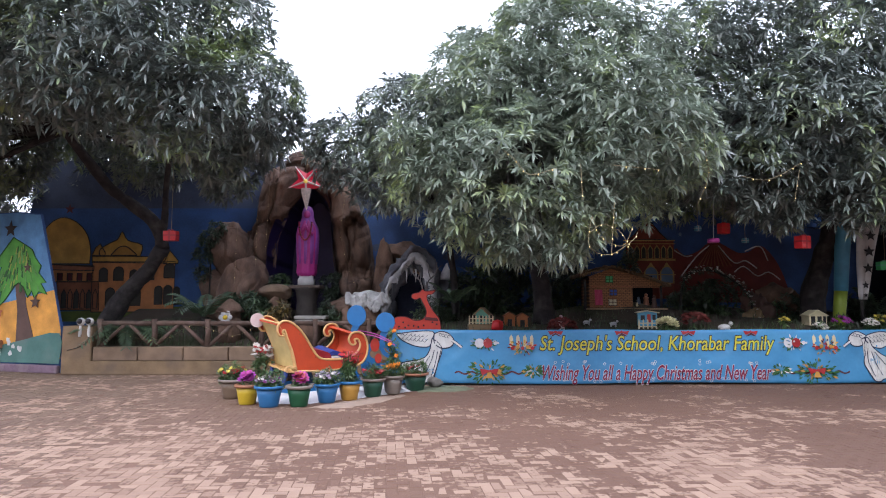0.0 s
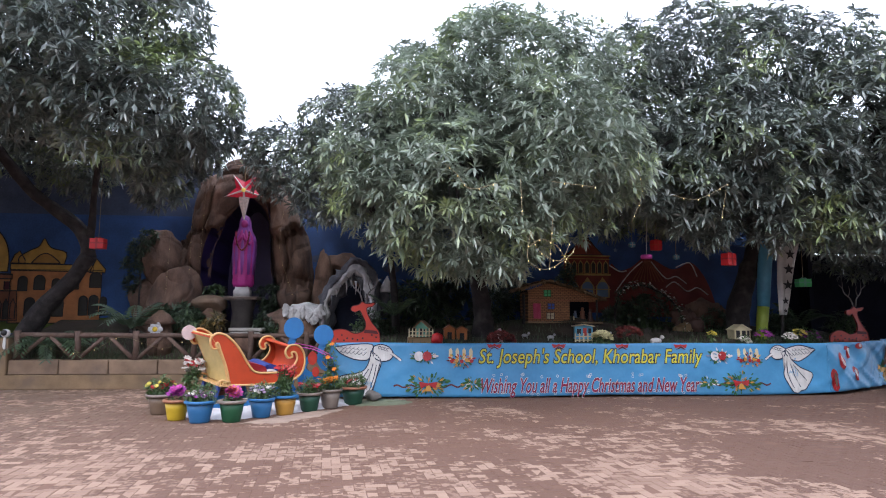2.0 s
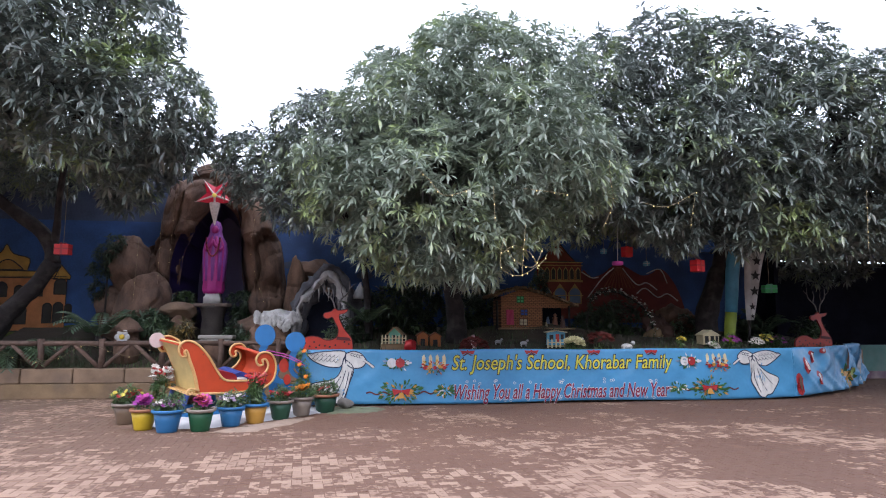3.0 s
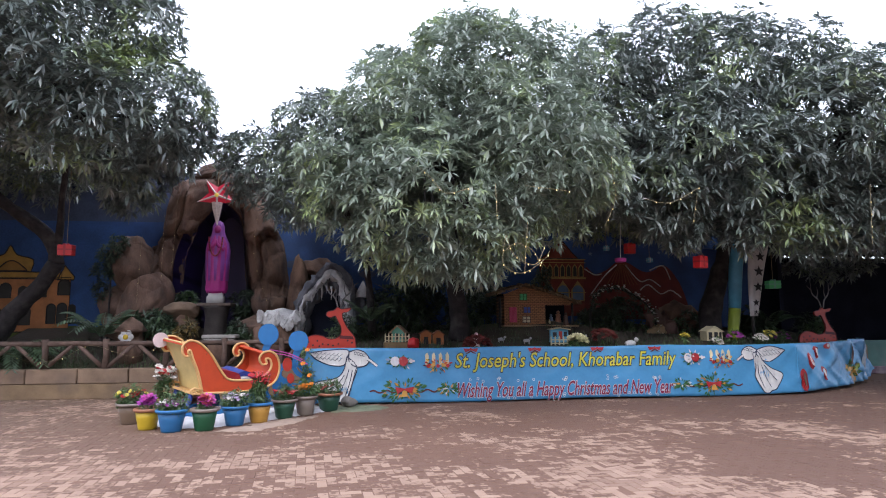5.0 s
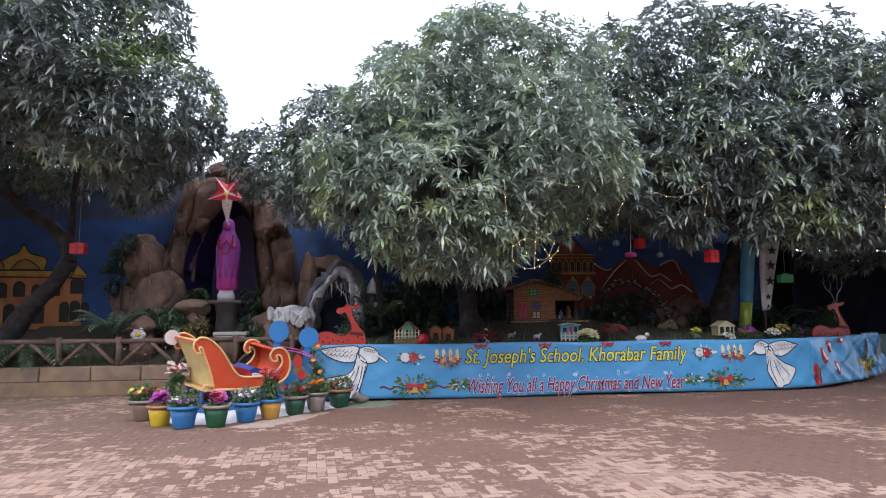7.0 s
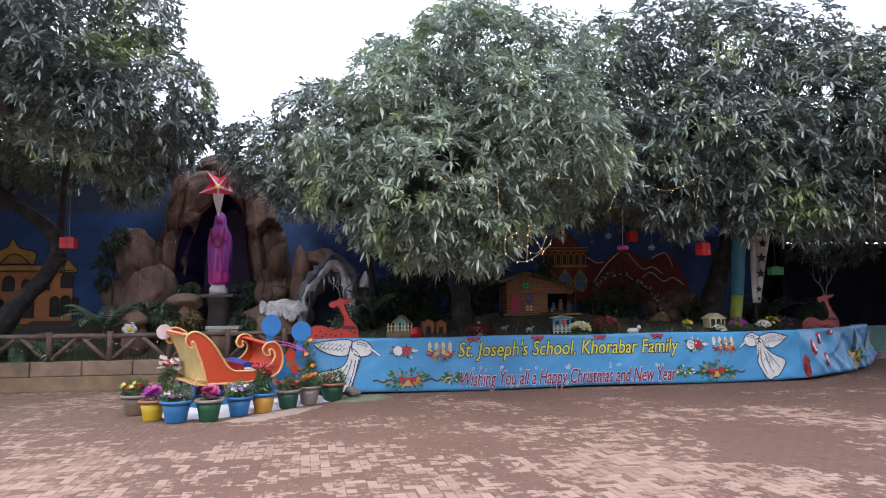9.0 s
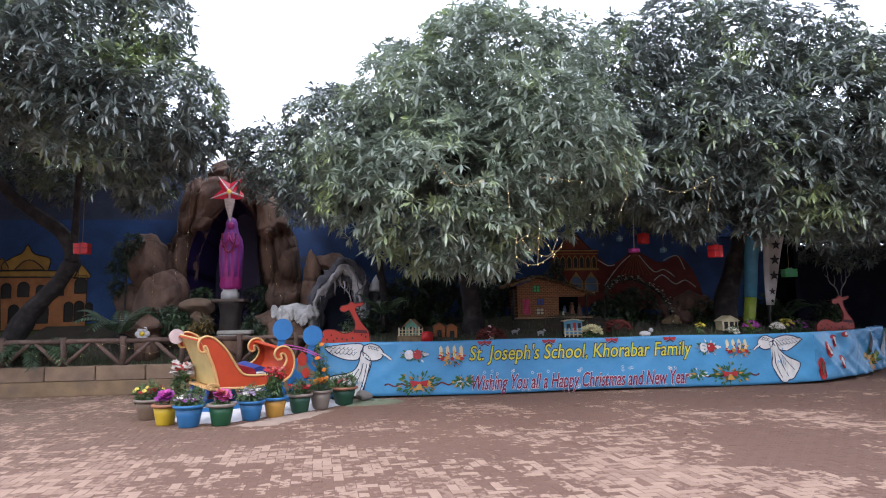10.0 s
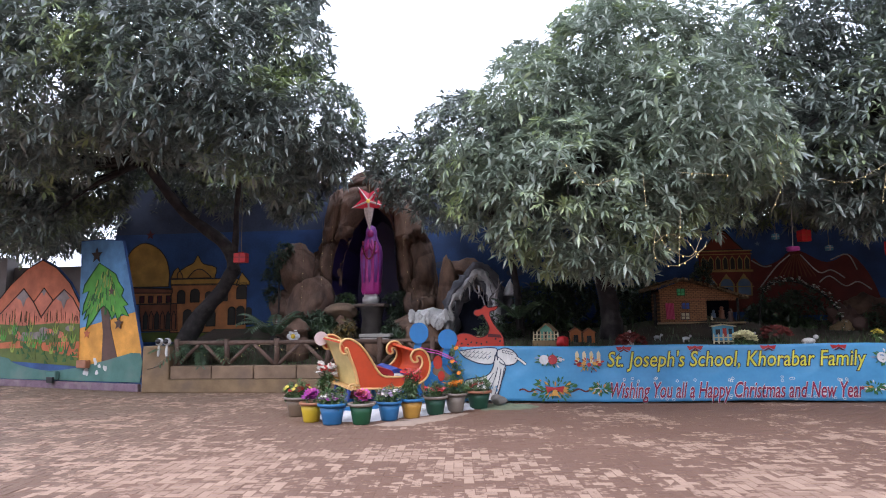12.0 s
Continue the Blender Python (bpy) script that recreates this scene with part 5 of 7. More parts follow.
def angel(ax, ay, gown, wing, head, horn, folds):
    """A white line-drawn angel: long gown, feathered wing, head bent to a trumpet."""
    gown, wing, head = ([tuple(p) for p in curve_pts(o + o[:1], 4)][:-1] for o in (gown, wing, head))
    for nm, o, pr in (("wing", wing, 0.011), ("gown", gown, 0.013), ("angel_head", head, 0.015)):
        flat(nm, o, "white_paint", pr)
        stroke("outline", o + o[:1], 0.009, "ink", pr + 0.004)
    tipx, rootx = wing[0][0], ax
    for k in range(7):
        u = k / 6
        x = rootx + (tipx - rootx) * (0.25 + 0.68 * u)
        z0 = ay + 0.02 + 0.05 * u
        stroke("feather", [(x, z0 - 0.06), (x + (rootx - tipx) * 0.06, z0 - 0.10), (x + (rootx - tipx) * 0.16, z0 - 0.04)], 0.005, "ink", 0.020)
        stroke("feather", [(x, z0 + 0.02), (x + (rootx - tipx) * 0.06, z0 - 0.02), (x + (rootx - tipx) * 0.16, z0 + 0.03)], 0.004, "ink", 0.020)
    for p in folds:
        stroke("fold", [tuple(q) for q in curve_pts(p, 5)], 0.007, "ink", 0.020)
    stroke("horn", horn, 0.026, "ink", 0.022)
    stroke("horn", horn, 0.017, "white_paint", 0.025)
    hx = sum(p[0] for p in head) / len(head)
    for k in range(4):
        o = circle(hx - 0.07 + 0.05 * k, 0.90 - 0.012 * k, 0.024, 8, 20, 300)
        stroke("curl", o, 0.005, "ink", 0.022)


angel(-0.22, 0.84, [(-0.20, 0.84), (-0.25, 0.61), (-0.38, 0.47), (-0.74, 0.40), (-0.68, 0.26), (-0.59, 0.18), (-0.48, 0.09), (-0.37, 0.05), (-0.26, 0.06), (-0.19, 0.06), (-0.15, 0.18), (-0.10, 0.37), (-0.02, 0.66)],
      [(-0.85, 0.91), (-0.60, 0.95), (-0.19, 0.96), (-0.20, 0.81), (-0.25, 0.69), (-0.40, 0.68), (-0.55, 0.71), (-0.74, 0.80)],
      [(-0.16, 0.92), (-0.04, 0.96), (0.06, 0.94), (0.13, 0.90), (0.20, 0.80), (0.16, 0.70), (0.06, 0.66), (-0.06, 0.67), (-0.16, 0.76)], [(0.16, 0.80), (0.24, 0.75), (0.34, 0.67)],
      [[(-0.16, 0.62), (-0.22, 0.42), (-0.36, 0.14)], [(-0.10, 0.60), (-0.15, 0.36), (-0.24, 0.10)], [(-0.24, 0.52), (-0.36, 0.36), (-0.54, 0.26)], [(-0.04, 0.62), (-0.11, 0.34), (-0.18, 0.14)]])
angel(7.80, 0.82, [(7.70, 0.81), (7.75, 0.59), (7.70, 0.38), (7.78, 0.20), (7.86, 0.07), (7.95, 0.05), (8.02, 0.09), (8.12, 0.12), (8.19, 0.21), (8.27, 0.30), (8.30, 0.42), (8.06, 0.53), (7.90, 0.68), (7.82, 0.84)],
      [(8.40, 0.87), (8.09, 0.95), (7.78, 0.86), (7.84, 0.72), (7.92, 0.67), (8.07, 0.65), (8.26, 0.75)],
      [(7.80, 0.88), (7.66, 0.95), (7.54, 0.92), (7.46, 0.82), (7.50, 0.72), (7.60, 0.68), (7.74, 0.72)], [(7.50, 0.78), (7.43, 0.74), (7.35, 0.68)],
      [[(7.80, 0.66), (7.78, 0.40), (7.88, 0.14)], [(7.86, 0.62), (7.90, 0.40), (8.02, 0.16)], [(7.92, 0.58), (8.04, 0.42), (8.16, 0.28)]])

# second, slack banner round the corner
banner = thing("banner", "crumpled blue vinyl banner with red prints hanging slack", "banner")
v, f = sheet(9.60, 14.1)
c2 = raw_mesh("cloth", v, f, M["banner"], banner)
c2.data.shade_smooth()
so = c2.modifiers.new("thick", "SOLIDIFY")
so.thickness, so.offset = 0.004, 1
for x, z, rx, rz in ((8.78, 0.28, 0.12, 0.22), (9.08, 0.64, 0.11, 0.17), (9.45, 0.80, 0.10, 0.13), (9.62, 0.38, 0.11, 0.14), (9.9, 0.92, 0.14, 0.06)):
    flat("red_figure", circle(x, z, rx, 14, rz=rz), "holly_red", 0.020)
    flat("red_figure_face", circle(x + 0.02, z + 0.01, rx * 0.4, 12, rz=rz * 0.6), ("white_paint", "paint_brown")[x < 9.0], 0.028)
sprig(11.2, 0.32, 0.5, 30, 0.16, ("holly_green", "paint_dark_green", "gold", "lime"), 4)
flat("bell", [(11.0, 0.24), (11.3, 0.24), (11.22, 0.44), (11.08, 0.44)], "pot_orange", 0.028)
flat("ribbon", [(11.1, 0.5), (11.2, 0.5), (11.34, 0.9), (11.26, 0.94)], "paint_brown", 0.030)
flat("hem", [(12.42, 0.16), (12.56, 0.16), (12.56, 0.96), (12.42, 0.97)], "white_paint", 0.014)


# ---- sleigh ----
SL = pose(-2.30, 10.15, 0, 0, 0, 37)


def ribbon_edge(parent, pts, r, material, name="edging"):
    bm = bmesh.new()
    tube(bm, pts, r, seg=6)
    return part(name, bm, material, parent, smooth=True)


sleigh = thing("sleigh", "orange-red wooden sleigh with yellow scrolled edges and a cream back", "sleigh", SL)
WIDE = 0.70


def across(x, z, k):
    """A point of the body, k = 0 on the near side and 1 on the far one, which stands higher on the heaped sheet."""
    f = max(x, 0)
    return Vector((x - k * (0.03 + 0.09 * f), WIDE * k, z + k * (0.06 + 0.06 * f)))


def spanned(name, line, k0, k1, thick, material, label=""):
    """A bent board that runs across the sleigh along a line drawn on its side."""
    bm = bmesh.new()
    rows = [[bm.verts.new(across(x, z, k0 + (k1 - k0) * j / 4)) for j in range(5)] for x, z in line]
    for a, c in zip(rows, rows[1:]):
        for j in range(4):
            bm.faces.new((a[j], a[j + 1], c[j + 1], c[j]))
    bmesh.ops.recalc_face_normals(bm, faces=bm.faces[:])
    bmesh.ops.solidify(bm, geom=bm.faces[:], thickness=thick)
    return part(name, bm, material, sleigh, label, smooth=False)


side = [tuple(p) for p in curve_pts([(-0.03, 0.40), (-0.06, 0.56), (-0.115, 0.74), (-0.185, 0.91), (-0.22, 1.01), (-0.25, 1.05), (-0.27, 1.01), (-0.24, 0.965), (-0.31, 0.96), (-0.355, 1.03), (-0.34, 1.13), (-0.25, 1.19), (-0.12, 1.16), (0.02, 1.05), (0.14, 0.90), (0.29, 0.67),
                                     (0.40, 0.575), (0.62, 0.55), (0.90, 0.56), (1.06, 0.65), (1.12, 0.76), (1.08, 0.86), (1.01, 0.86), (1.03, 0.79), (0.95, 0.78), (0.90, 0.87), (0.97, 0.97), (1.12, 0.975), (1.23, 0.87), (1.265, 0.68), (1.18, 0.49), (0.92, 0.39), (0.4, 0.375)], 4)]
for k in (0, 1):
    bm = bmesh.new()
    front = [bm.verts.new(across(x, z, k)) for x, z in side]
    rear = [bm.verts.new(across(x, z, k) + Vector((0, 0.03, 0))) for x, z in side]
    bm.faces.new(front)
    bm.faces.new(rear[::-1])
    for i in range(len(side)):
        j = (i + 1) % len(side)
        bm.faces.new((front[i], rear[i], rear[j], front[j]))
    sp = part("side_panel", bm, M["sleigh_orange"], sleigh)
    ribbon_edge(sp, [across(x, z, k) + Vector((0, -0.004, 0)) for x, z in side + side[:1]], 0.019, M["edge_yellow"])
    for i, (x, z) in enumerate(((0.02, 0.98), (0.30, 0.60), (0.55, 0.46), (1.17, 0.62))):
        bm = bmesh.new()
        c = across(x, z, k)
        ball(bm, c.x, c.y - 0.002, c.z, 0.010, 1, 1, 1, 0.5)
        part("bolt", bm, M["paint_brown"], sp)
back = spanned("back_panel", [tuple(p) for p in curve_pts([(-0.345, 1.17), (-0.215, 0.96), (-0.10, 0.70), (-0.035, 0.42)], 4)], 0.02, 0.99, 0.02, M["sleigh_yellow"], "cream yellow back board")
for k in (0.02, 0.99):
    ribbon_edge(back, [across(x - 0.012, z, k) for x, z in curve_pts([(-0.345, 1.17), (-0.215, 0.96), (-0.10, 0.70), (-0.035, 0.42)], 4)], 0.016, M["edge_yellow"])
spanned("rear_cheek", [(-0.37, 1.15), (-0.20, 1.10)], 0.0, 1.0, 0.022, M["sleigh_orange"], "orange cap board")
spanned("ledge", [(-0.20, 0.425), (-0.02, 0.40)], -0.03, 1.03, 0.03, M["edge_yellow"], "pale yellow ledge")
for k in (-0.04, 1.0):
    bm = bmesh.new()
    c = across(-0.17, 0.43, k)
    pts = [(c.x + 0.055 * (1 - a / 13) * math.cos(a * 0.62 + 1.2), c.y, c.z + 0.055 * (1 - a / 13) * math.sin(a * 0.62 + 1.2)) for a in range(11)]
    tube(bm, pts[::-1] + [(c.x + 0.14, c.y, c.z + 0.02)], 0.018, seg=6)
    part("scroll", bm, M["edge_yellow"], sleigh, smooth=True)
bm = bmesh.new()
c = across(-0.40, 1.13, 1)
slab(bm, circle(c.x, c.z, 0.115, 26), 0.03, Matrix.Translation((0, c.y - 0.06, 0)))
part("scroll_end", bm, M["pink_white"], sleigh, "pale pink plywood roundel")
spanned("dash_board", [tuple(p) for p in curve_pts([(1.10, 0.44), (1.22, 0.58), (1.235, 0.74), (1.19, 0.88), (1.10, 0.95), (1.00, 0.945)], 4)], 0.03, 0.98, 0.018, M["sleigh_orange"])
spanned("floor_board", [(0.0, 0.41), (0.55, 0.395), (1.12, 0.44)], 0.03, 0.98, 0.025, M["sleigh_orange"])
spanned("seat_cushion", [tuple(p) for p in curve_pts([(0.02, 0.70), (0.12, 0.74), (0.40, 0.70), (0.58, 0.64), (0.62, 0.52)], 3)], 0.05, 0.95, 0.10, M["cherry"], "dark red shiny cushion")
spanned("inner_lining", [(-0.10, 0.98), (-0.02, 0.70), (0.02, 0.50)], 0.05, 0.96, 0.02, M["cherry"], "dark red lining")
spanned("footrest", [tuple(p) for p in curve_pts([(0.62, 0.58), (0.78, 0.64), (0.95, 0.58), (1.04, 0.50)], 3)], 0.30, 0.96, 0.07, M["deep_blue"], "dark blue padded rest")
bm = bmesh.new()
box(bm, 0.70, 0.30, 0.535, 0.34, 0.26, 0.10, 0.02, Matrix.Rotation(radians(20), 4, "Z"))
part("wrapped_parcel", bm, M["white_paint"], sleigh, "white parcel")
for y, up in ((0.04, 0.0), (0.58, 0.05)):
    bm = bmesh.new()
    pts = [tuple(p) for p in curve_pts([(-0.34, 0.06), (0.5, 0.06), (1.1, 0.08), (1.34, 0.18), (1.38, 0.33), (1.28, 0.38), (1.25, 0.30), (1.22, 0.20), (0.98, 0.14), (0.4, 0.13), (-0.36, 0.12)], 4)]
    slab(bm, pts, 0.05, Matrix.Translation((0, y, up)))
    part("runner", bm, M["toy_blue"], sleigh, "bright blue runner")
    for x, lean in ((-0.16, 0.12), (0.04, 0.10), (0.44, -0.10), (0.88, -0.12)):
        bm = bmesh.new()
        tube(bm, curve_pts([(x - lean, y + 0.025, 0.10 + up), (x - lean * 0.3, y + 0.025, 0.28 + up), (x, y + 0.025, 0.42 + up)], 3), 0.036, seg=8)
        part("strut", bm, M["toy_blue" if x > 0.3 else "deep_blue"], sleigh, smooth=True)

# blue plywood figures that draw it
def cutout_blue(at):
    t = thing("plywood_cutout", "bright blue plywood figure with a round head, harnessed to the sleigh", "cutout", at, group="blue plywood figures")
    bm = bmesh.new()
    slab(bm, circle(0, 1.02, 0.165, 28), 0.03)
    part("head", bm, M["toy_blue"], t)
    for step, (nm, line, r) in enumerate((("neck", [(0.0, 0.88), (-0.05, 0.76), (0.02, 0.66), (0.10, 0.56)], 0.055), ("back", [(0.10, 0.60), (0.17, 0.46), (0.13, 0.28), (0.18, 0.06)], 0.055), ("chest", [(0.06, 0.62), (-0.12, 0.66), (-0.28, 0.60), (-0.33, 0.47), (-0.22, 0.37), (-0.08, 0.42)], 0.045),
                        ("foreleg", [(-0.20, 0.40), (-0.30, 0.26), (-0.24, 0.06)], 0.045), ("belly", [(0.12, 0.42), (0.0, 0.30), (-0.16, 0.32), (-0.24, 0.38)], 0.045), ("hind_leg", [(0.02, 0.32), (-0.04, 0.18), (0.02, 0.06)], 0.042), ("rib", [(-0.10, 0.64), (-0.02, 0.50), (0.12, 0.44)], 0.035))):
        bm = bmesh.new()
        P = [Vector(p) for p in curve_pts(line, 5)]
        lo, hi = [], []
        for i, q in enumerate(P):
            d = (P[min(i + 1, len(P) - 1)] - P[max(i - 1, 0)]).normalized()
            lo.append((q.x + d.y * r, q.y - d.x * r))
            hi.append((q.x - d.y * r, q.y + d.x * r))
        slab(bm, lo + hi[::-1], 0.03, Matrix.Translation((0, 0.031 + 0.004 * step, 0)))
        part(nm, bm, M["toy_blue"], t)
    for x, z, r in ((-0.18, 0.64, 0.08), (-0.12, 0.42, 0.06)):
        bm = bmesh.new()
        slab(bm, circle(x, z, r, 14, rz=r * 1.4), 0.006, Matrix.Translation((0, 0.022, 0)))
        part("red_patch", bm, M["cut_red"], t, "red painted patch")
    bm = bmesh.new()
    box(bm, -0.02, 0.05, 0.03, 0.62, 0.16, 0.06, 0.01)
    part("foot", bm, M["toy_blue"], t)
    return t


a = cutout_blue(pose(-1.04, 11.45, 0.03, 0, 0, -8) @ Matrix.Diagonal((1.06, 1, 1.08, 1)))
copy_thing(a, pose(-1.60, 11.75, 0.04, 0, 0, -8) @ Matrix.Diagonal((1.04, 1, 1.09, 1)))
bm = bmesh.new()
tube(bm, curve_pts([(-1.55, 11.6, 0.98), (-1.2, 11.4, 0.92), (-0.9, 11.2, 0.80)], 4), 0.008, seg=5)
tube(bm, curve_pts([(-1.55, 11.6, 0.92), (-1.2, 11.4, 0.88), (-0.85, 11.2, 0.74)], 4), 0.008, seg=5)
solo("harness", bm, M["petal_magenta"], "pink cord harness between the blue figures", "cord")

# cotton sheet, sand and powder on the bricks
def patch(name, pts, z, material, label, category, h=0.02, seed=1, kind=""):
    ring = [tuple(p) for p in curve_pts(pts + pts[:1], 8)]
    cx, cy = sum(p[0] for p in pts) / len(pts), sum(p[1] for p in pts) / len(pts)
    verts, faces = [(cx, cy, z + h * 1.5)], []
    K = 6
    for x, y in ring[:-1]:
        for j in range(1, K + 1):
            t = j / K
            px, py = cx + (x - cx) * t, cy + (y - cy) * t
            verts.append((px + 0.09 * noise.noise(Vector((px * 7, py * 7, seed))), py + 0.14 * noise.noise(Vector((px * 7, py * 7, seed + 4))), z + (h * (1 + 0.8 * noise.noise(Vector((px * 6, py * 6, seed)))) if t < 0.95 else -0.01)))
    m = len(ring) - 1
    for i in range(m):
        a, c = 1 + i * K, 1 + ((i + 1) % m) * K
        faces.append((0, a, c))
        for j in range(K - 1):
            faces.append((a + j, a + j + 1, c + j + 1, c + j))
    ob = raw_mesh(name, verts, faces, material)
    ob.data.shade_smooth()
    return tagged(ob, label, category, kind=kind)


patch("cotton_sheet", [(-3.1, 10.2), (-2.6, 9.45), (-2.0, 9.45), (-1.4, 9.9), (-0.7, 10.55), (-0.5, 11.1), (-1.0, 11.9), (-2.2, 12.0), (-3.0, 11.4)], 0.01, M["cotton"], "white crumpled cotton snow sheet under the sleigh", "cloth", 0.05, 2)
patch("sand_patch", [(-2.0, 8.95), (-1.3, 9.1), (-0.75, 9.9), (-0.55, 10.3), (-0.9, 10.25), (-1.3, 9.75), (-1.75, 9.3)], 0.006, M["sand"], "pale spilt sand on the brick paving", "sand", 0.004, 5, "stuff")
patch("powder_patch", [(-0.45, 10.6), (0.3, 10.75), (0.55, 11.2), (0.1, 11.5), (-0.4, 11.4)], 0.006, M["green_sand"], "greenish powder strewn by the end of the banner", "powder", 0.004, 7, "stuff")
bm = bmesh.new()
ball(bm, -0.16, 11.25, 0.09, 0.12, 3, 0.8, 1.2)
rocky(bm, 0.05, 6)
solo("stone", bm, M["grey_wall"], "dark grey stone that weighs down the banner", "stone", smooth=True)


# ---- flower pots ----
def leafy(name, parent, seed, lobes, density, size, material, label=""):
    v, f = leaf_cloud(np.random.default_rng(seed), lobes, density, size, 0.5)
    return fast_mesh(name, v, f, material, parent, label)


def bloom(bm, p, r, petals=7, layers=2, tilt=0.5, g=random):
    """One flower of small petals, facing up and outward."""
    ax = Vector((g.uniform(-0.5, 0.5), g.uniform(-0.9, 0.1), 0.8)).normalized()
    u = ax.orthogonal().normalized()
    w = ax.cross(u)
    for L in range(layers):
        rr = r * (1 - 0.35 * L)
        for k in range(petals):
            a = 6.283 * (k + 0.5 * L) / petals
            d = u * math.cos(a) + w * math.sin(a)
            s = u * -math.sin(a) + w * math.cos(a)
            lift = ax * rr * (0.25 + 0.35 * L)
            c = Vector(p)
            bm.faces.new([bm.verts.new(q) for q in (c + ax * 0.01 * L, c + d * rr * 0.6 - s * rr * 0.32 + lift * 0.6, c + d * rr + lift, c + d * rr * 0.6 + s * rr * 0.32 + lift * 0.6)])


def flower_pot(at, pot_m, rim_m, label, plant, seed, r=0.17, h=0.28):
    g = random.Random(seed)
    t = thing("flower_pot", label, "flower pot", at, group="flower pots round the sleigh")
    bm = bmesh.new()
    lathe(bm, [(r * 0.68, 0), (r * 0.72, 0.02), (r * 0.86, h * 0.5), (r * 0.98, h * 0.86)], 22)
    part("pot", bm, M[pot_m], t, smooth=True)
    bm = bmesh.new()
    lathe(bm, [(r * 1.0, h * 0.84), (r * 1.14, h * 0.87), (r * 1.16, h * 0.97), (r * 1.08, h), (r * 0.95, h * 0.98), (r * 0.9, h * 0.90)], 22)
    part("rim", bm, M[rim_m], t, smooth=True)
    bm = bmesh.new()
    lathe(bm, [(r * 0.6, h * 0.80), (r * 0.93, h * 0.90)], 14)
    part("soil", bm, M["soil"], t)
    kind, petal, n, hgt, fr = plant
    pr = r * {"tall": 0.85, "cabbage": 0.55}.get(kind, 1.0)
    leafy("leaves", t, seed, [(0, 0, h + hgt * 0.45, pr), (pr * 0.4, 0.02, h + hgt * 0.3, pr * 0.7), (-pr * 0.4, -0.02, h + hgt * 0.3, pr * 0.7)] if kind != "tall" else [(0, 0, h + 0.1, pr), (0.02, 0, h + hgt * 0.6, pr * 0.7)], 150 if kind != "tall" else 90, 0.062 if kind != "tall" else 0.10, M["pot_leaf"])
    pts = []
    for i in range(n):
        a, d = g.uniform(0, 6.28), math.sqrt(g.random()) * pr * 1.05
        z = h + hgt * (0.85 if kind != "tall" else 1.0) + g.uniform(-0.35, 0.25) * hgt * (1.2 - d / pr * 0.5)
        pts.append((d * math.cos(a), d * math.sin(a) * 0.9, z))
    if kind == "cabbage":
        for pm, rr, dz in zip(petal, (0.15, 0.095), (0.07, 0.11)):
            bm = bmesh.new()
            for q in range(5):
                bloom(bm, (g.uniform(-0.03, 0.03), g.uniform(-0.03, 0.03), h + dz + 0.012 * q), rr * (1 - 0.1 * q), 11, 3, g=g)
            part("head", bm, M[pm], t)
        return t
    for j, pm in enumerate(petal):
        bm = bmesh.new()
        for p in pts[j::len(petal)]:
            bloom(bm, p, fr * g.uniform(0.8, 1.2), 8, 3 if fr > 0.06 else 2, g=g)
        part("blossom", bm, M[pm], t)
    bm = bmesh.new()
    for p in pts:
        tube(bm, [(p[0] * 0.3, p[1] * 0.3, h * 0.9), p], 0.004, seg=3, caps=False)
    part("stem", bm, M["pot_leaf"], t)
    return t


flower_pot(pose(-3.27, 9.98, 0.0, 0, 0, 10), "pot_brown", "pot_grey", "brown clay pot with red and yellow flowers", ("low", ["petal_red", "petal_yellow"], 26, 0.16, 0.04), 1, 0.19, 0.30)
flower_pot(pose(-3.0, 10.55, 0.0, 0, 0, 10), "pot_brown", "terracotta", "clay pot with tall white and dark red flowers", ("tall", ["petal_white", "petal_red", "petal_white"], 16, 0.40, 0.075), 2, 0.17, 0.30)
flower_pot(pose(-2.86, 9.40, 0.0), "pot_yellow", "terracotta", "yellow painted pot with a purple ornamental cabbage", ("cabbage", ["petal_purple", "petal_magenta"], 0, 0.07, 0.045), 3, 0.165, 0.29)
flower_pot(pose(-2.48, 9.17, 0.0), "pot_blue", "pot_blue", "blue painted pot with white and violet flowers", ("low", ["petal_lilac", "petal_white", "petal_purple"], 44, 0.10, 0.03), 4, 0.185, 0.30)
flower_pot(pose(-2.06, 9.20, 0.0), "pot_green", "pot_grey", "green painted pot with a magenta ornamental cabbage", ("cabbage", ["petal_magenta", "petal_pink"], 0, 0.06, 0.05), 5, 0.17, 0.30)
flower_pot(pose(-1.73, 9.58, 0.0), "pot_blue", "pot_blue", "blue painted pot with lilac and white flowers", ("low", ["petal_lilac", "petal_white"], 30, 0.15, 0.035), 6, 0.17, 0.28)
flower_pot(pose(-1.43, 9.82, 0.0), "pot_orange", "pot_blue", "orange painted pot with a bush of dark red flowers", ("tall", ["petal_red", "petal_red", "petal_pink"], 60, 0.36, 0.035), 7, 0.17, 0.29)
flower_pot(pose(-1.11, 10.16, 0.0), "pot_dark_green", "pot_grey", "dark green pot with red and pink flowers", ("low", ["petal_red", "petal_pink"], 38, 0.12, 0.035), 8, 0.175, 0.29)
flower_pot(pose(-0.82, 10.48, 0.0), "pot_grey", "pot_grey", "grey clay pot with orange marigolds", ("low", ["petal_orange"], 9, 0.17, 0.065), 9, 0.17, 0.30)
flower_pot(pose(-0.47, 10.88, 0.0), "pot_dark_green", "terracotta", "dark green pot with a few pink flowers", ("low", ["petal_pink"], 8, 0.10, 0.045), 10, 0.20, 0.30)
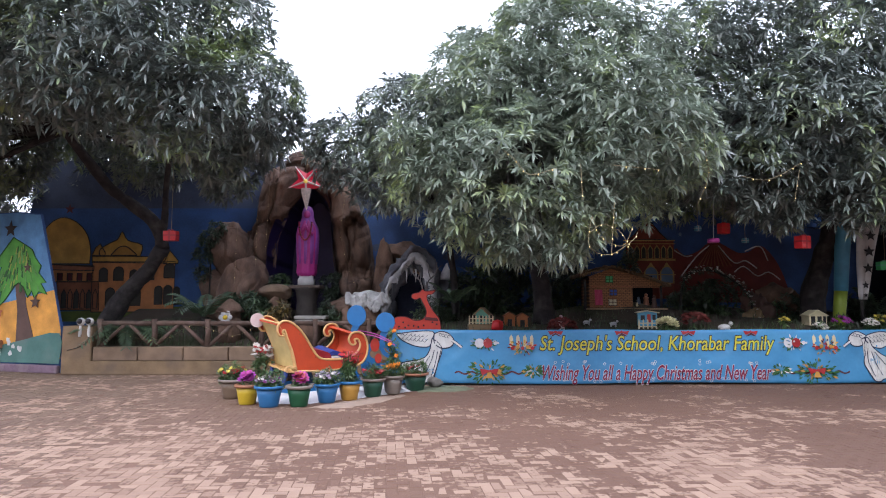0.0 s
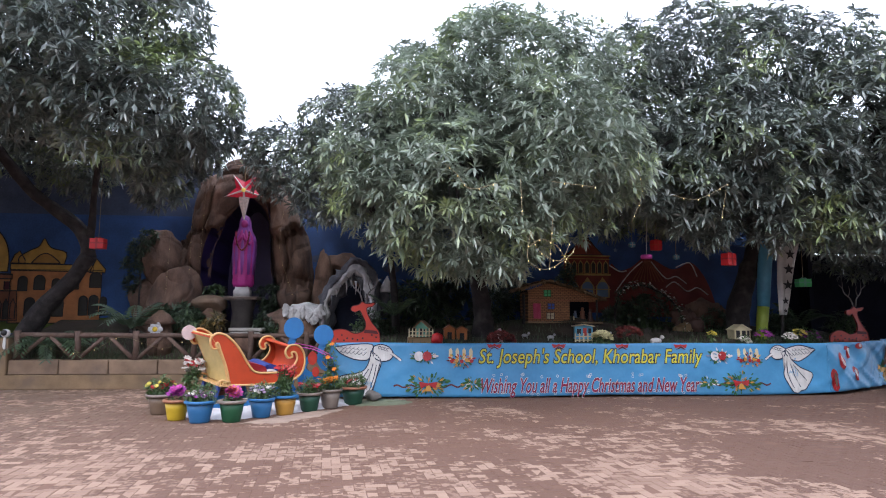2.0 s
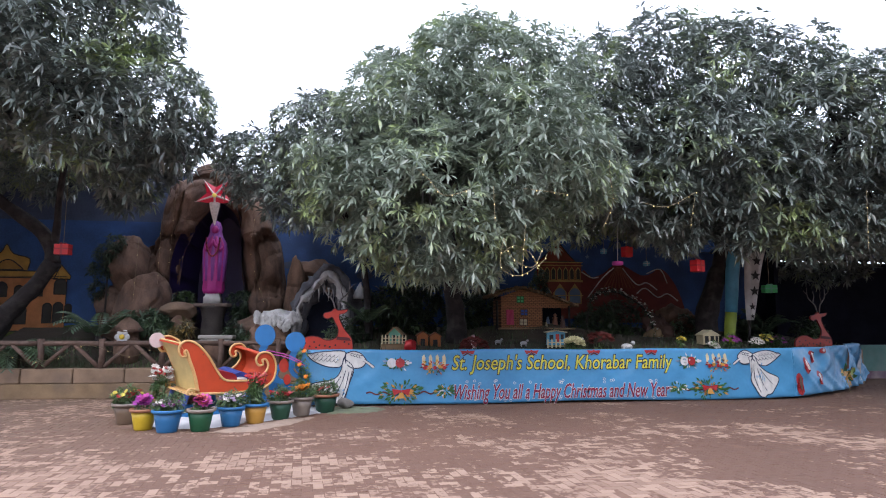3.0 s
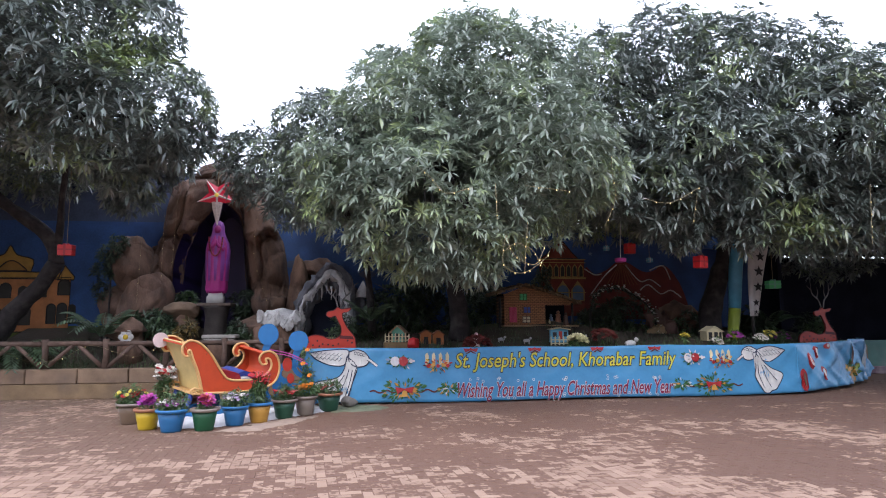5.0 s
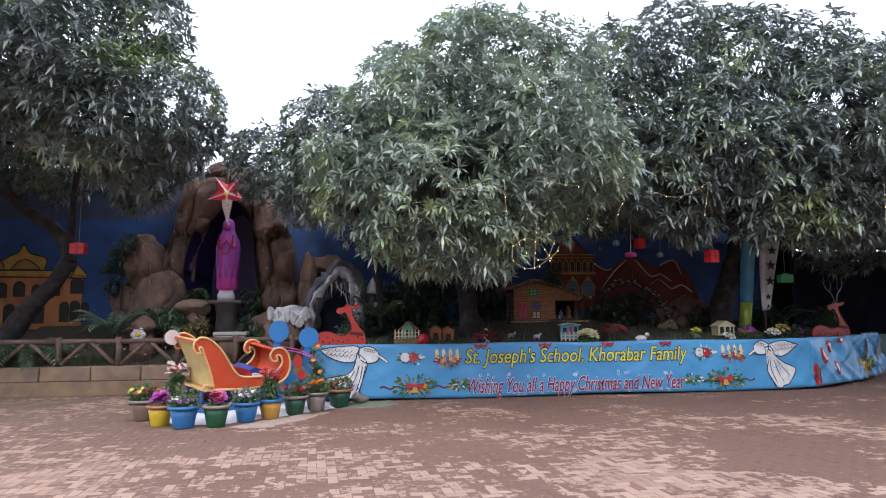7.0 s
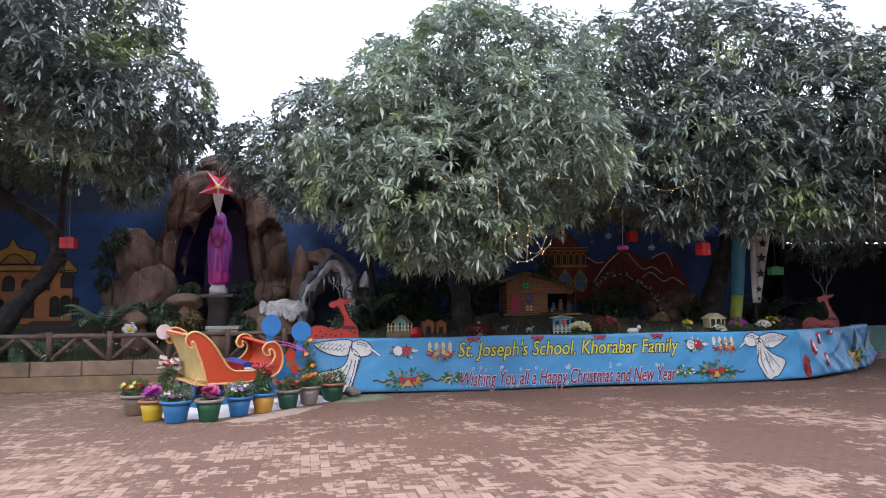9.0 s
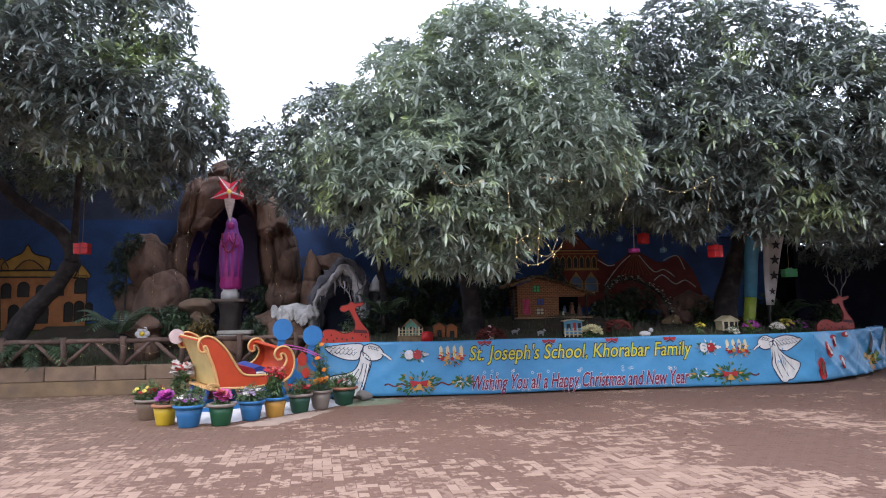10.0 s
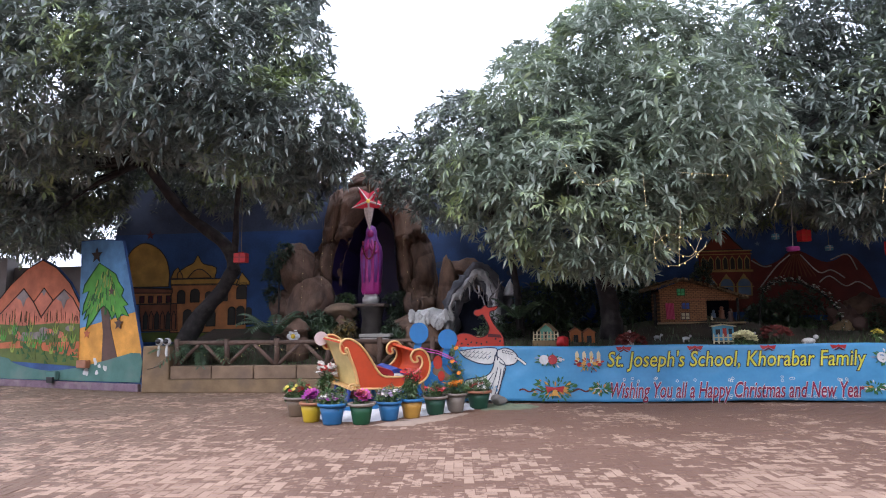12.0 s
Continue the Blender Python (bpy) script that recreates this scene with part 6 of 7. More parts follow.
flower_pot(pose(-2.72, 10.95, 0.0), "terracotta", "terracotta", "terracotta pot with pale yellow flowers beside the sleigh", ("low", ["petal_cream"], 14, 0.24, 0.05), 11, 0.17, 0.30)
vine = thing("climbing_plant", "leafy creeper with orange blossoms by the blue figures", "plant")
leafy("leaves", vine, 31, [(-0.86, 11.35, 0.5, 0.13), (-0.90, 11.35, 0.75, 0.10), (-0.88, 11.35, 0.95, 0.07), (-0.82, 11.3, 0.25, 0.14)], 90, 0.09, M["pot_leaf"])
bm = bmesh.new()
for p in ((-0.86, 11.2, 0.98), (-0.93, 11.2, 0.75), (-0.82, 11.2, 0.55)):
    bloom(bm, p, 0.05, 8, 2, g=random.Random(4))
part("blossom", bm, M["petal_orange"], vine)


# ---- garden: plants ----
def frond(bm, base, heading, length, rise, droop, leaflet, n=14, width=0.03):
    """A feather-shaped palm leaf."""
    h = Vector((math.cos(heading), math.sin(heading), 0))
    s = Vector((-h.y, h.x, 0))
    pts = []
    for i in range(n + 1):
        t = i / n
        pts.append(Vector(base) + h * length * t + Vector((0, 0, rise * t - droop * t * t)))
    tube(bm, pts[::2], [0.010 - 0.007 * i / (len(pts[::2])) for i in range(len(pts[::2]))], seg=4, caps=False)
    for i in range(2, n + 1):
        t = i / n
        L = leaflet * (1 - 0.75 * abs(t - 0.45))
        d = (pts[i] - pts[i - 1]).normalized()
        for sd in (-1, 1):
            tip = pts[i] + (s * sd * 0.8 + d * 0.6) * L + Vector((0, 0, -0.35 * L))
            mid = pts[i].lerp(tip, 0.5)
            bm.faces.new([bm.verts.new(q) for q in (pts[i], mid + d * width, tip, mid - d * width)])


def palm(x, y, n, length, label, seed, leaflet=0.26, rise=0.7, z=None):
    g = random.Random(seed)
    t = thing("palm_plant", label, "plant")
    z = bed_height(x, y) if z is None else z
    bm = bmesh.new()
    tube(bm, [(x, y, z - 0.05), (x, y, z + 0.18)], [0.06, 0.04], seg=7)
    part("stem", bm, M["bark"], t)
    for i in range(n):
        bm = bmesh.new()
        frond(bm, (x, y, z + 0.15), 6.283 * i / n + g.uniform(-0.2, 0.2), length * g.uniform(0.8, 1.1), rise * g.uniform(0.7, 1.2), length * g.uniform(0.5, 0.9), leaflet)
        part("frond", bm, M["palm"], t)
    return t


palm(-6.9, 13.95, 15, 1.1, "dark green cycad spreading over the fence by the leaning trunk", 1, 0.24, 0.75)
palm(-7.2, 14.15, 12, 0.9, "dark feathery cycad beside the gate post", 2, 0.22, 0.6)
palm(-5.35, 14.2, 11, 0.85, "young palm with pale arching fronds", 3, 0.26, 1.0, 1.0)
palm(0.25, 13.75, 8, 0.5, "small palm at the foot of a slender trunk", 4, 0.2, 0.7, 1.3)
palm(10.2, 14.9, 9, 0.7, "palm with arching leaves in front of the dark shed", 5, 0.25, 0.9)


def shrub(name, label, lobes, seed, material="shrub", density=55, size=0.15):
    t = thing(name, label, "plant")
    leafy("leaves", t, seed, lobes, density, size, M[material])
    bm = bmesh.new()
    x, y, z, r = lobes[0]
    tube(bm, [(x, y, bed_height(x, y) - 0.05), (x, y, z)], [0.03, 0.015], seg=5)
    part("stem", bm, M["bark"], t)
    return t


shrub("croton", "yellow-green croton with narrow leaves by the pedestal", [(-3.62, 14.2, 1.32, 0.19), (-3.76, 14.2, 1.22, 0.14)], 11, "croton", 60, 0.16)
shrub("shrub", "broad-leaved dark green shrub before the rocks", [(-4.4, 14.6, 1.4, 0.3), (-4.15, 14.55, 1.25, 0.24), (-4.75, 14.6, 1.45, 0.2)], 12, "palm", 60, 0.2)
shrub("shrub", "narrow green shrub beside the pedestal", [(-2.6, 14.3, 1.15, 0.24), (-2.45, 14.3, 0.95, 0.22), (-2.65, 14.4, 1.35, 0.14)], 13)
shrub("shrub", "dark shrub with small pale flowers in the niche", [(-3.95, 15.35, 1.9, 0.28), (-3.9, 15.3, 1.6, 0.25)], 14)
shrub("shrub", "dark shrub with small pale flowers in the niche", [(-2.7, 15.35, 1.95, 0.26), (-2.65, 15.3, 1.65, 0.24)], 15)
shrub("creeper", "dark creeper hanging over the grotto boulder", [(-5.62, 15.25, 3.05, 0.26), (-5.8, 15.35, 2.65, 0.24), (-5.45, 15.2, 3.3, 0.18), (-5.85, 15.5, 2.2, 0.22)], 24, "shrub", 60, 0.13)
shrub("bush", "deep green bush in the shade behind the toy houses", [(1.0, 15.3, 1.9, 0.55), (1.7, 15.5, 2.2, 0.5), (0.5, 15.5, 1.7, 0.5), (1.5, 15.1, 1.4, 0.4)], 16, density=30, size=0.22)
shrub("bush", "deep green bush in the shade beside the hut", [(2.7, 15.3, 1.7, 0.5), (2.4, 15.0, 1.35, 0.35), (3.2, 15.8, 2.0, 0.4)], 17, density=30, size=0.22)
shrub("bush", "dark conifer-like bush behind the hut", [(4.6, 15.6, 2.1, 0.3), (4.55, 15.6, 2.4, 0.25), (4.6, 15.6, 2.65, 0.18), (4.6, 15.6, 1.8, 0.35)], 18, density=60, size=0.12)
shrub("bush", "dark shade plants under the garland arch", [(6.0, 15.0, 1.5, 0.4), (6.5, 15.1, 1.6, 0.42), (5.6, 15.0, 1.4, 0.32)], 19, density=40, size=0.18)
shrub("bush", "dark bushes along the shed", [(9.6, 14.6, 1.35, 0.35), (9.2, 14.4, 1.2, 0.28), (11.6, 15.2, 1.3, 0.35)], 20, "shrub", 40, 0.16)
shrub("bush", "dark leafy bush by the wrapped trunk", [(7.9, 14.6, 1.35, 0.35), (7.3, 14.9, 1.2, 0.3)], 22, "shrub", 45, 0.15)
shrub("bush", "low dark bush behind the red deer", [(-0.3, 13.6, 1.35, 0.28), (0.0, 13.8, 1.15, 0.25)], 23, "shrub", 45, 0.15)

# grass in the bed
rg = np.random.default_rng(9)
verts, faces = [], []
for i in range(5200):
    x = rg.uniform(-7.2, 11.5)
    f0 = 13.6 if x < -0.7 else 11.95 if x < 8.3 else 11.95 + (x - 8.3) * 0.62
    y = f0 + (15.6 - f0) * rg.random() ** 1.5
    z = bed_height(x, y)
    a, h, ln = rg.uniform(0, 6.28), rg.uniform(0.05, 0.16), rg.uniform(-0.06, 0.06)
    k = len(verts)
    verts += [(x - 0.008 * math.cos(a), y - 0.008 * math.sin(a), z - 0.01), (x + 0.008 * math.cos(a), y + 0.008 * math.sin(a), z - 0.01), (x + ln, y + ln * math.sin(a), z + h)]
    faces.append((k, k + 1, k + 2))
tagged(raw_mesh("bed_grass", verts, faces, M["grass"]), "short dark grass and weeds over the garden bed", "grass", kind="stuff")


def posy(name, label, x, y, z, r, petal, seed, n=26, fr=0.06, leaves=True):
    g = random.Random(seed)
    t = thing(name, label, "flowers")
    if leaves:
        leafy("leaves", t, seed, [(x, y, z, r * 0.9)], 80, 0.1, M["pot_leaf"])
    bm = bmesh.new()
    for i in range(n):
        a, e = g.uniform(0, 6.28), g.uniform(0.0, 1.4)
        bloom(bm, (x + r * math.cos(a) * math.cos(e), y - abs(r * math.sin(a) * math.cos(e)), z + r * 0.7 * math.sin(e)), fr, 7, 2, g=g)
    part("blossom", bm, M[petal], t)
    bm = bmesh.new()
    tube(bm, [(x, y, bed_height(x, y) - 0.03), (x, y, z)], 0.02, seg=5)
    part("stem", bm, M["pot_leaf"], t)


posy("bouquet", "pale yellow artificial bouquet beside the toy house", 4.28, 12.2, 1.05, 0.17, "petal_cream", 1, 40, 0.08)
posy("flower_clump", "white artificial flowers on the bed's edge", 7.23, 12.25, 0.99, 0.13, "petal_white", 2, 26, 0.05)
posy("flower_clump", "bright yellow flowers in the bed", 6.75, 12.6, 1.13, 0.08, "petal_yellow", 3, 14, 0.045)
posy("flower_clump", "purple flowers in the bed", 8.0, 12.8, 1.08, 0.18, "petal_purple", 4, 24, 0.045)
posy("flower_clump", "white plumes of artificial flowers", 8.4, 12.55, 1.05, 0.14, "petal_white", 5, 24, 0.06)
posy("flower_clump", "yellow chrysanthemums in the bed", 8.85, 12.9, 1.12, 0.14, "petal_yellow", 6, 24, 0.06)
posy("flower_clump", "dark red flower mound in the bed", 2.3, 12.35, 0.98, 0.26, "dry_red", 7, 50, 0.07, False)
posy("flower_clump", "dull red flowers under the arch", 5.08, 12.9, 1.06, 0.30, "dry_red", 8, 60, 0.06, False)
posy("flower_clump", "dull purple flowers beside the shed", 9.4, 13.3, 1.05, 0.2, "petal_purple", 9, 20, 0.04)

# ---- stones before the grotto ----
bm = bmesh.new()
box(bm, -2.92, 14.0, 0.78, 0.42, 0.36, 0.5, 0.03)
rocky(bm, 0.03, 4)
solo("stone_block", bm, M["rock"], "rough brown stone that carries two grey slabs", "stone")
for i, (x, z, w) in enumerate(((-2.90, 1.075, 0.64), (-2.88, 1.165, 0.70))):
    bm = bmesh.new()
    box(bm, x, 13.95, z, w, 0.34, 0.075, 0.012, Matrix.Rotation(radians(3 * (1 - 2 * i)), 4, "Z"))
    solo("stone_slab", bm, M["stone_slab"], "weathered pale grey slab laid on a stone", "slab", group="stacked slabs")
cone = thing("garden_ornament", "brown conical rock ornament with a painted flower", "ornament")
bm = bmesh.new()
lathe(bm, [(0.24, -0.3), (0.26, 0.12), (0.22, 0.36), (0.33, 0.38), (0.18, 0.56), (0.03, 0.68)], 14, -4.72, 14.1, 0.90)
rocky(bm, 0.04, 4)
part("body", bm, M["rock"], cone, smooth=True)
for k in range(6):
    bm = bmesh.new()
    a = 6.283 * k / 6
    ball(bm, -4.72 + 0.095 * math.cos(a), 13.80, 1.17 + 0.095 * math.sin(a), 0.06, 2, 1, 1, 0.3)
    part("petal", bm, M["snow_plaster"], cone, smooth=True)
bm = bmesh.new()
ball(bm, -4.72, 13.78, 1.17, 0.055, 2, 1, 1, 0.4)
part("flower_eye", bm, M["pot_yellow"], cone, smooth=True)
rng = random.Random(6)
rocks = thing("rock", "brown boulder with a cap of white plaster snow", "rock")
boulder(rocks, -1.78, 14.4, 1.22, 0.50, 1.2, 0.7, 0.9)
boulder(rocks, -1.72, 14.28, 1.60, 0.36, 1.25, 0.75, 0.42, "snow_plaster", "snow_cap", 0.5)
for q in range(7):
    boulder(rocks, -2.08 + q * 0.12, 14.0, 1.56 - 0.06 * (q % 3), 0.11, 0.9, 0.6, 1.3, "snow_plaster", "snow_drip", 0.5)
boulder(rocks, -1.30, 14.15, 1.40, 0.12, 0.7, 0.7, 2.2, "snow_plaster", "snow_drip", 0.3)

cave = thing("toy_cave", "small dark cave under rough grey-white plaster snow", "cave")
gg = random.Random(77)
for k, (grow, y0, r0) in enumerate(((1.0, 14.28, 0.085), (1.12, 14.36, 0.10), (0.93, 14.5, 0.12))):
    bm = bmesh.new()
    pts = []
    for x, z in ((-1.30, 0.85), (-1.27, 1.45), (-1.20, 1.86), (-1.04, 2.12), (-0.84, 2.30), (-0.66, 2.50), (-0.46, 2.36), (-0.32, 2.12), (-0.24, 1.7), (-0.20, 0.95)):
        pts.append((-0.75 + (x + 0.75) * grow, y0 + gg.uniform(-0.05, 0.05), 0.9 + (z - 0.9) * grow + gg.uniform(-0.04, 0.04)))
    line = curve_pts(pts, 5)
    tube(bm, line, [r0 * (1 + 0.45 * noise.noise(Vector((i * 0.6, k * 9, 0)))) for i in range(len(line))], seg=14, wob=0.7)
    rocky(bm, 0.07, 5)
    # front arch white plaster, the two behind it much darker grey
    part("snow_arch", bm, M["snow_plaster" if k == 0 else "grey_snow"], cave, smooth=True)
for q in range(9):
    bm = bmesh.new()
    x = -1.14 + q * 0.105
    z = 1.84 + 0.42 * math.sin(math.pi * (q + 0.6) / 9.4)
    tube(bm, [(x, 14.24, z), (x + 0.01, 14.24, z - 0.10), (x, 14.24, z - gg.uniform(0.16, 0.30))], [0.03, 0.018, 0.004], seg=6)
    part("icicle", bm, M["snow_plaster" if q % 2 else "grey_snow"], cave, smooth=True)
# solid near-black ball behind the arch, painted for the shade in the cave
bm = bmesh.new()
ball(bm, -0.75, 15.0, 1.25, 0.56, 3, 1.7, 1.0, 0.6)
part("hollow", bm, M["dark"], cave, "near-black ball that stands in for the cave's shade", smooth=True)
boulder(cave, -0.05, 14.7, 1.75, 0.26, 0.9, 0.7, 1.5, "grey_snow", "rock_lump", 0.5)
bm = bmesh.new()
lathe(bm, [(0.17, 0), (0.16, 0.06), (0.11, 0.15), (0.04, 0.30), (0.015, 0.36)], 14, 0.09, 14.5, 2.02, 0.12, 5)
rocky(bm, 0.03, 6)
part("snow_lump", bm, M["snow_plaster"], cave, smooth=True)
bm = bmesh.new()
box(bm, -0.62, 14.2, 0.98, 0.4, 0.12, 0.3, 0.02)
solo("wooden_crate", bm, M["straw"], "small tan box before the toy cave", "box")
g = random.Random(12)
for i in range(12):
    x, z = g.uniform(0.5, 2.0), g.uniform(1.3, 2.4)
    t = thing("dry_branch", "pale dry twig caught in the dark bush", "twig", group="dry twigs")
    bm = bmesh.new()
    dx, dz = g.uniform(-0.3, 0.3), g.uniform(-0.2, 0.3)
    tube(bm, [(x, 14.75, z), (x + dx * 0.5, 14.7, z + dz * 0.6), (x + dx, 14.75, z + dz)], [0.012, 0.009, 0.004], seg=4)
    part("twig", bm, M["grey_snow"], t)


# ---- red plywood deer ----
def deer(at, label, antler_mat):
    t = thing("plywood_deer", label, "cutout", at, group="red plywood deer")
    body = [tuple(p) for p in curve_pts([(-0.62, 0.0), (-0.60, 0.14), (-0.46, 0.24), (-0.28, 0.24), (-0.10, 0.17), (0.06, 0.22), (0.10, 0.36), (0.03, 0.52), (-0.02, 0.60), (-0.10, 0.57), (-0.18, 0.61), (-0.16, 0.68), (-0.04, 0.71), (0.03, 0.77), (0.10, 0.73),
                                         (0.27, 0.75), (0.22, 0.68), (0.12, 0.65), (0.13, 0.54), (0.22, 0.37), (0.35, 0.2), (0.38, 0.0)], 4)]
    bm = bmesh.new()
    slab(bm, body, 0.03)
    b = part("body", bm, M["cut_red"], t)
    bm = bmesh.new()
    tube(bm, [(x, -0.004, z) for x, z in body], 0.008, seg=5)
    part("outline", bm, M["paint_maroon"], b, "dark painted outline")
    for i, (x, z) in enumerate(((-0.50, 0.12), (-0.42, 0.06), (-0.34, 0.14), (-0.24, 0.08), (-0.14, 0.07), (-0.05, 0.05), (0.05, 0.08), (0.30, 0.10), (0.22, 0.14), (-0.3, 0.04))):
        bm = bmesh.new()
        slab(bm, circle(x, z, 0.018, 8), 0.004, Matrix.Translation((0, -0.005, 0)))
        part("spot", bm, M["black_paint"], b)
    bm = bmesh.new()
    slab(bm, [(0.08, 0.24), (0.31, 0.22), (0.34, 0.16), (0.07, 0.18)], 0.005, Matrix.Translation((0, -0.006, 0)))
    part("collar", bm, M["paint_maroon"], t, "dark red collar")
    bm = bmesh.new()
    tube(bm, [(-0.1, 0.04, -0.2), (-0.1, 0.04, 0.15)], 0.02, seg=5)
    part("stake", bm, M["bark"], t)
    for s in (-1, 1):
        bm = bmesh.new()
        x0 = 0.06 + s * 0.03
        tube(bm, curve_pts([(x0, 0.015, 0.76), (x0 + s * 0.05, 0.03, 0.93), (x0 + s * 0.19, 0.05, 1.08), (x0 + s * 0.21, 0.05, 1.30)], 4), [0.014] * 9 + [0.008] * 4, seg=5)
        tube(bm, [(x0 + s * 0.09, 0.03, 0.98), (x0 + s * 0.05, 0.03, 1.10), (x0 + s * 0.07, 0.03, 1.22)], [0.012, 0.009, 0.005], seg=5)
        tube(bm, [(x0 + s * 0.20, 0.045, 1.14), (x0 + s * 0.32, 0.04, 1.24)], [0.010, 0.005], seg=5)
        part("antler", bm, M[antler_mat], t, "grey branching antler")
    return t


d0 = deer(pose(-0.42, 12.15, 0.97), "red plywood deer with grey antlers, lying above the banner", "tin")
d1 = copy_thing(d0, pose(11.0, 14.0, 0.93, 0, 0, 12) @ Matrix.Diagonal((1.2, 1, 1.08, 1)))


# ---- toy houses ----
def gable_house(name, label, at, w, d, h, rh, wall, roof, holes, over=0.05):
    t = thing(name, label, "toy house", at)
    bm = bmesh.new()
    slab(bm, [(-w / 2, 0), (w / 2, 0), (w / 2, h), (0, h + rh), (-w / 2, h)], d)
    part("house_wall", bm, M[wall], t)
    for s in (-1, 1):
        bm = bmesh.new()
        ln = math.hypot(w / 2, rh) + over
        ang = math.atan2(rh, w / 2)
        c = Vector((s * (w / 4 + over * 0.35), d / 2, h + rh / 2 - over * 0.3 + 0.012))
        box(bm, c.x, c.y, c.z, ln, d + 2 * over, 0.02, 0.004, Matrix.Rotation(s * ang, 4, "Y"))
        part("roof", bm, M[roof], t)
    for x, z, ww, hh, mname in holes:
        bm = bmesh.new()
        box(bm, x, -0.006, z, ww, 0.014, hh, 0.002)
        part("opening", bm, M[mname], t, "dark opening")
    return t


def picket(label, at, w, n, h=0.16):
    t = thing("picket_fence", label, "fence", at)
    for i in range(n):
        bm = bmesh.new()
        x = -w / 2 + w * i / (n - 1)
        slab(bm, [(x - 0.014, 0), (x + 0.014, 0), (x + 0.014, h), (x, h + 0.03), (x - 0.014, h)], 0.012)
        part("slat", bm, M["cream"], t)
    for z in (0.04, 0.11):
        bm = bmesh.new()
        box(bm, 0, 0.018, z, w, 0.01, 0.018)
        part("rail", bm, M["cream"], t)


bm = bmesh.new()
box(bm, 0.75, 12.75, 0.98, 0.50, 0.4, 0.16, 0.01)
solo("wooden_box", bm, M["straw"], "tan wooden box under the mint toy house", "box")
gable_house("toy_house", "mint green toy house with a tan roof on a wooden box", pose(0.77, 12.72, 1.06, 0, 0, -14), 0.24, 0.26, 0.20, 0.11, "mint", "straw", [(-0.02, 0.09, 0.07, 0.15, "black_paint"), (0.08, 0.12, 0.05, 0.06, "black_paint")], 0.06)
picket("cream picket fence round the mint toy house", pose(0.75, 12.52, 1.06), 0.46, 8, 0.15)
bm = bmesh.new()
ball(bm, 1.06, 12.3, 1.02, 0.13, 3, 0.95)
rocky(bm, 0.05, 7)
solo("gift_bag", bm, M["gift_red"], "crumpled shiny red cellophane bag in the bed", "bag", smooth=True)
for x, nm in ((1.38, "orange toy hut with a dark doorway"), (1.64, "orange toy hut with a dark doorway")):
    bz = bed_height(x, 13.2)
    gable_house("toy_hut", nm, pose(x, 13.15, bz - 0.02), 0.22, 0.2, 0.22, 0.07, "toy_orange", "arch_red", [(0.0, 0.08, 0.09, 0.15, "black_paint")], 0.03)


def figurine(x, y, label, mname, h=0.22, z=None):
    bm = bmesh.new()
    z = bed_height(x, y) - 0.01 if z is None else z
    lathe(bm, [(h * 0.26, 0), (h * 0.24, h * 0.1), (h * 0.16, h * 0.55), (h * 0.18, h * 0.72), (h * 0.07, h * 0.8)], 12, x, y, z, 0.08, 5)
    ball(bm, x, y, z + h * 0.88, h * 0.12, 2)
    solo("figurine", bm, M[mname], label, "figurine", smooth=True)


figurine(2.36, 12.75, "small painted plaster figurine standing in the bed", "pink_white", 0.3)

# the crib hut
hut_m = bpy.data.materials.new("hut_brickwork")
hut_m.use_nodes = True
hn, hl = hut_m.node_tree.nodes, hut_m.node_tree.links
hb = hn.new("ShaderNodeTexBrick")
hb.inputs["Scale"].default_value = 1.0
hb.inputs["Brick Width"].default_value, hb.inputs["Row Height"].default_value, hb.inputs["Mortar Size"].default_value = 0.11, 0.05, 0.006
hb.inputs["Color1"].default_value, hb.inputs["Color2"].default_value, hb.inputs["Mortar"].default_value = (0.24, 0.105, 0.042, 1), (0.31, 0.145, 0.056, 1), (0.09, 0.04, 0.02, 1)
htc = hn.new("ShaderNodeTexCoord")
hmp = hn.new("ShaderNodeMapping")
hmp.inputs["Rotation"].default_value = (radians(-90), 0, 0)
hl.new(htc.outputs["Object"], hmp.inputs[0])
hl.new(hmp.outputs[0], hb.inputs[0])
hl.new(hb.outputs[0], hn["Principled BSDF"].inputs["Base Color"])
hn["Principled BSDF"].inputs["Roughness"].default_value = 0.8
M["hut_wall"] = hut_m
hut = thing("crib_hut", "brick-patterned crib hut with a thatched roof and an open porch", "hut", pose(3.28, 14.2, 1.34) @ Matrix.Diagonal((0.86, 1, 0.78, 1)))
bm = bmesh.new()
slab(bm, [(0.0, 0.0), (1.12, 0.0), (1.12, 0.62), (1.9, 0.62), (1.9, 0.72), (1.2, 0.98), (0.55, 1.16), (0.0, 0.94)], 0.06)
part("front_wall", bm, M["hut_wall"], hut)
for x, nm in ((0.03, "side_wall"), (1.09, "inner_wall")):
    bm = bmesh.new()
    box(bm, x, 0.46, 0.45, 0.05, 0.8, 0.9)
    part(nm, bm, M["hut_wall"], hut)
bm = bmesh.new()
box(bm, 1.0, 0.88, 0.5, 1.95, 0.05, 1.0)
part("back_wall", bm, M["dark"], hut)
bm = bmesh.new()
box(bm, 0.95, 0.4, 0.01, 2.1, 1.0, 0.05, 0.01)
part("floor_board", bm, M["straw"], hut)
bm = bmesh.new()
box(bm, 0.58, -0.012, 0.65, 1.08, 0.03, 0.03, 0.005)
part("string_course", bm, M["arch_red"], hut)
rgx = np.random.default_rng(4)
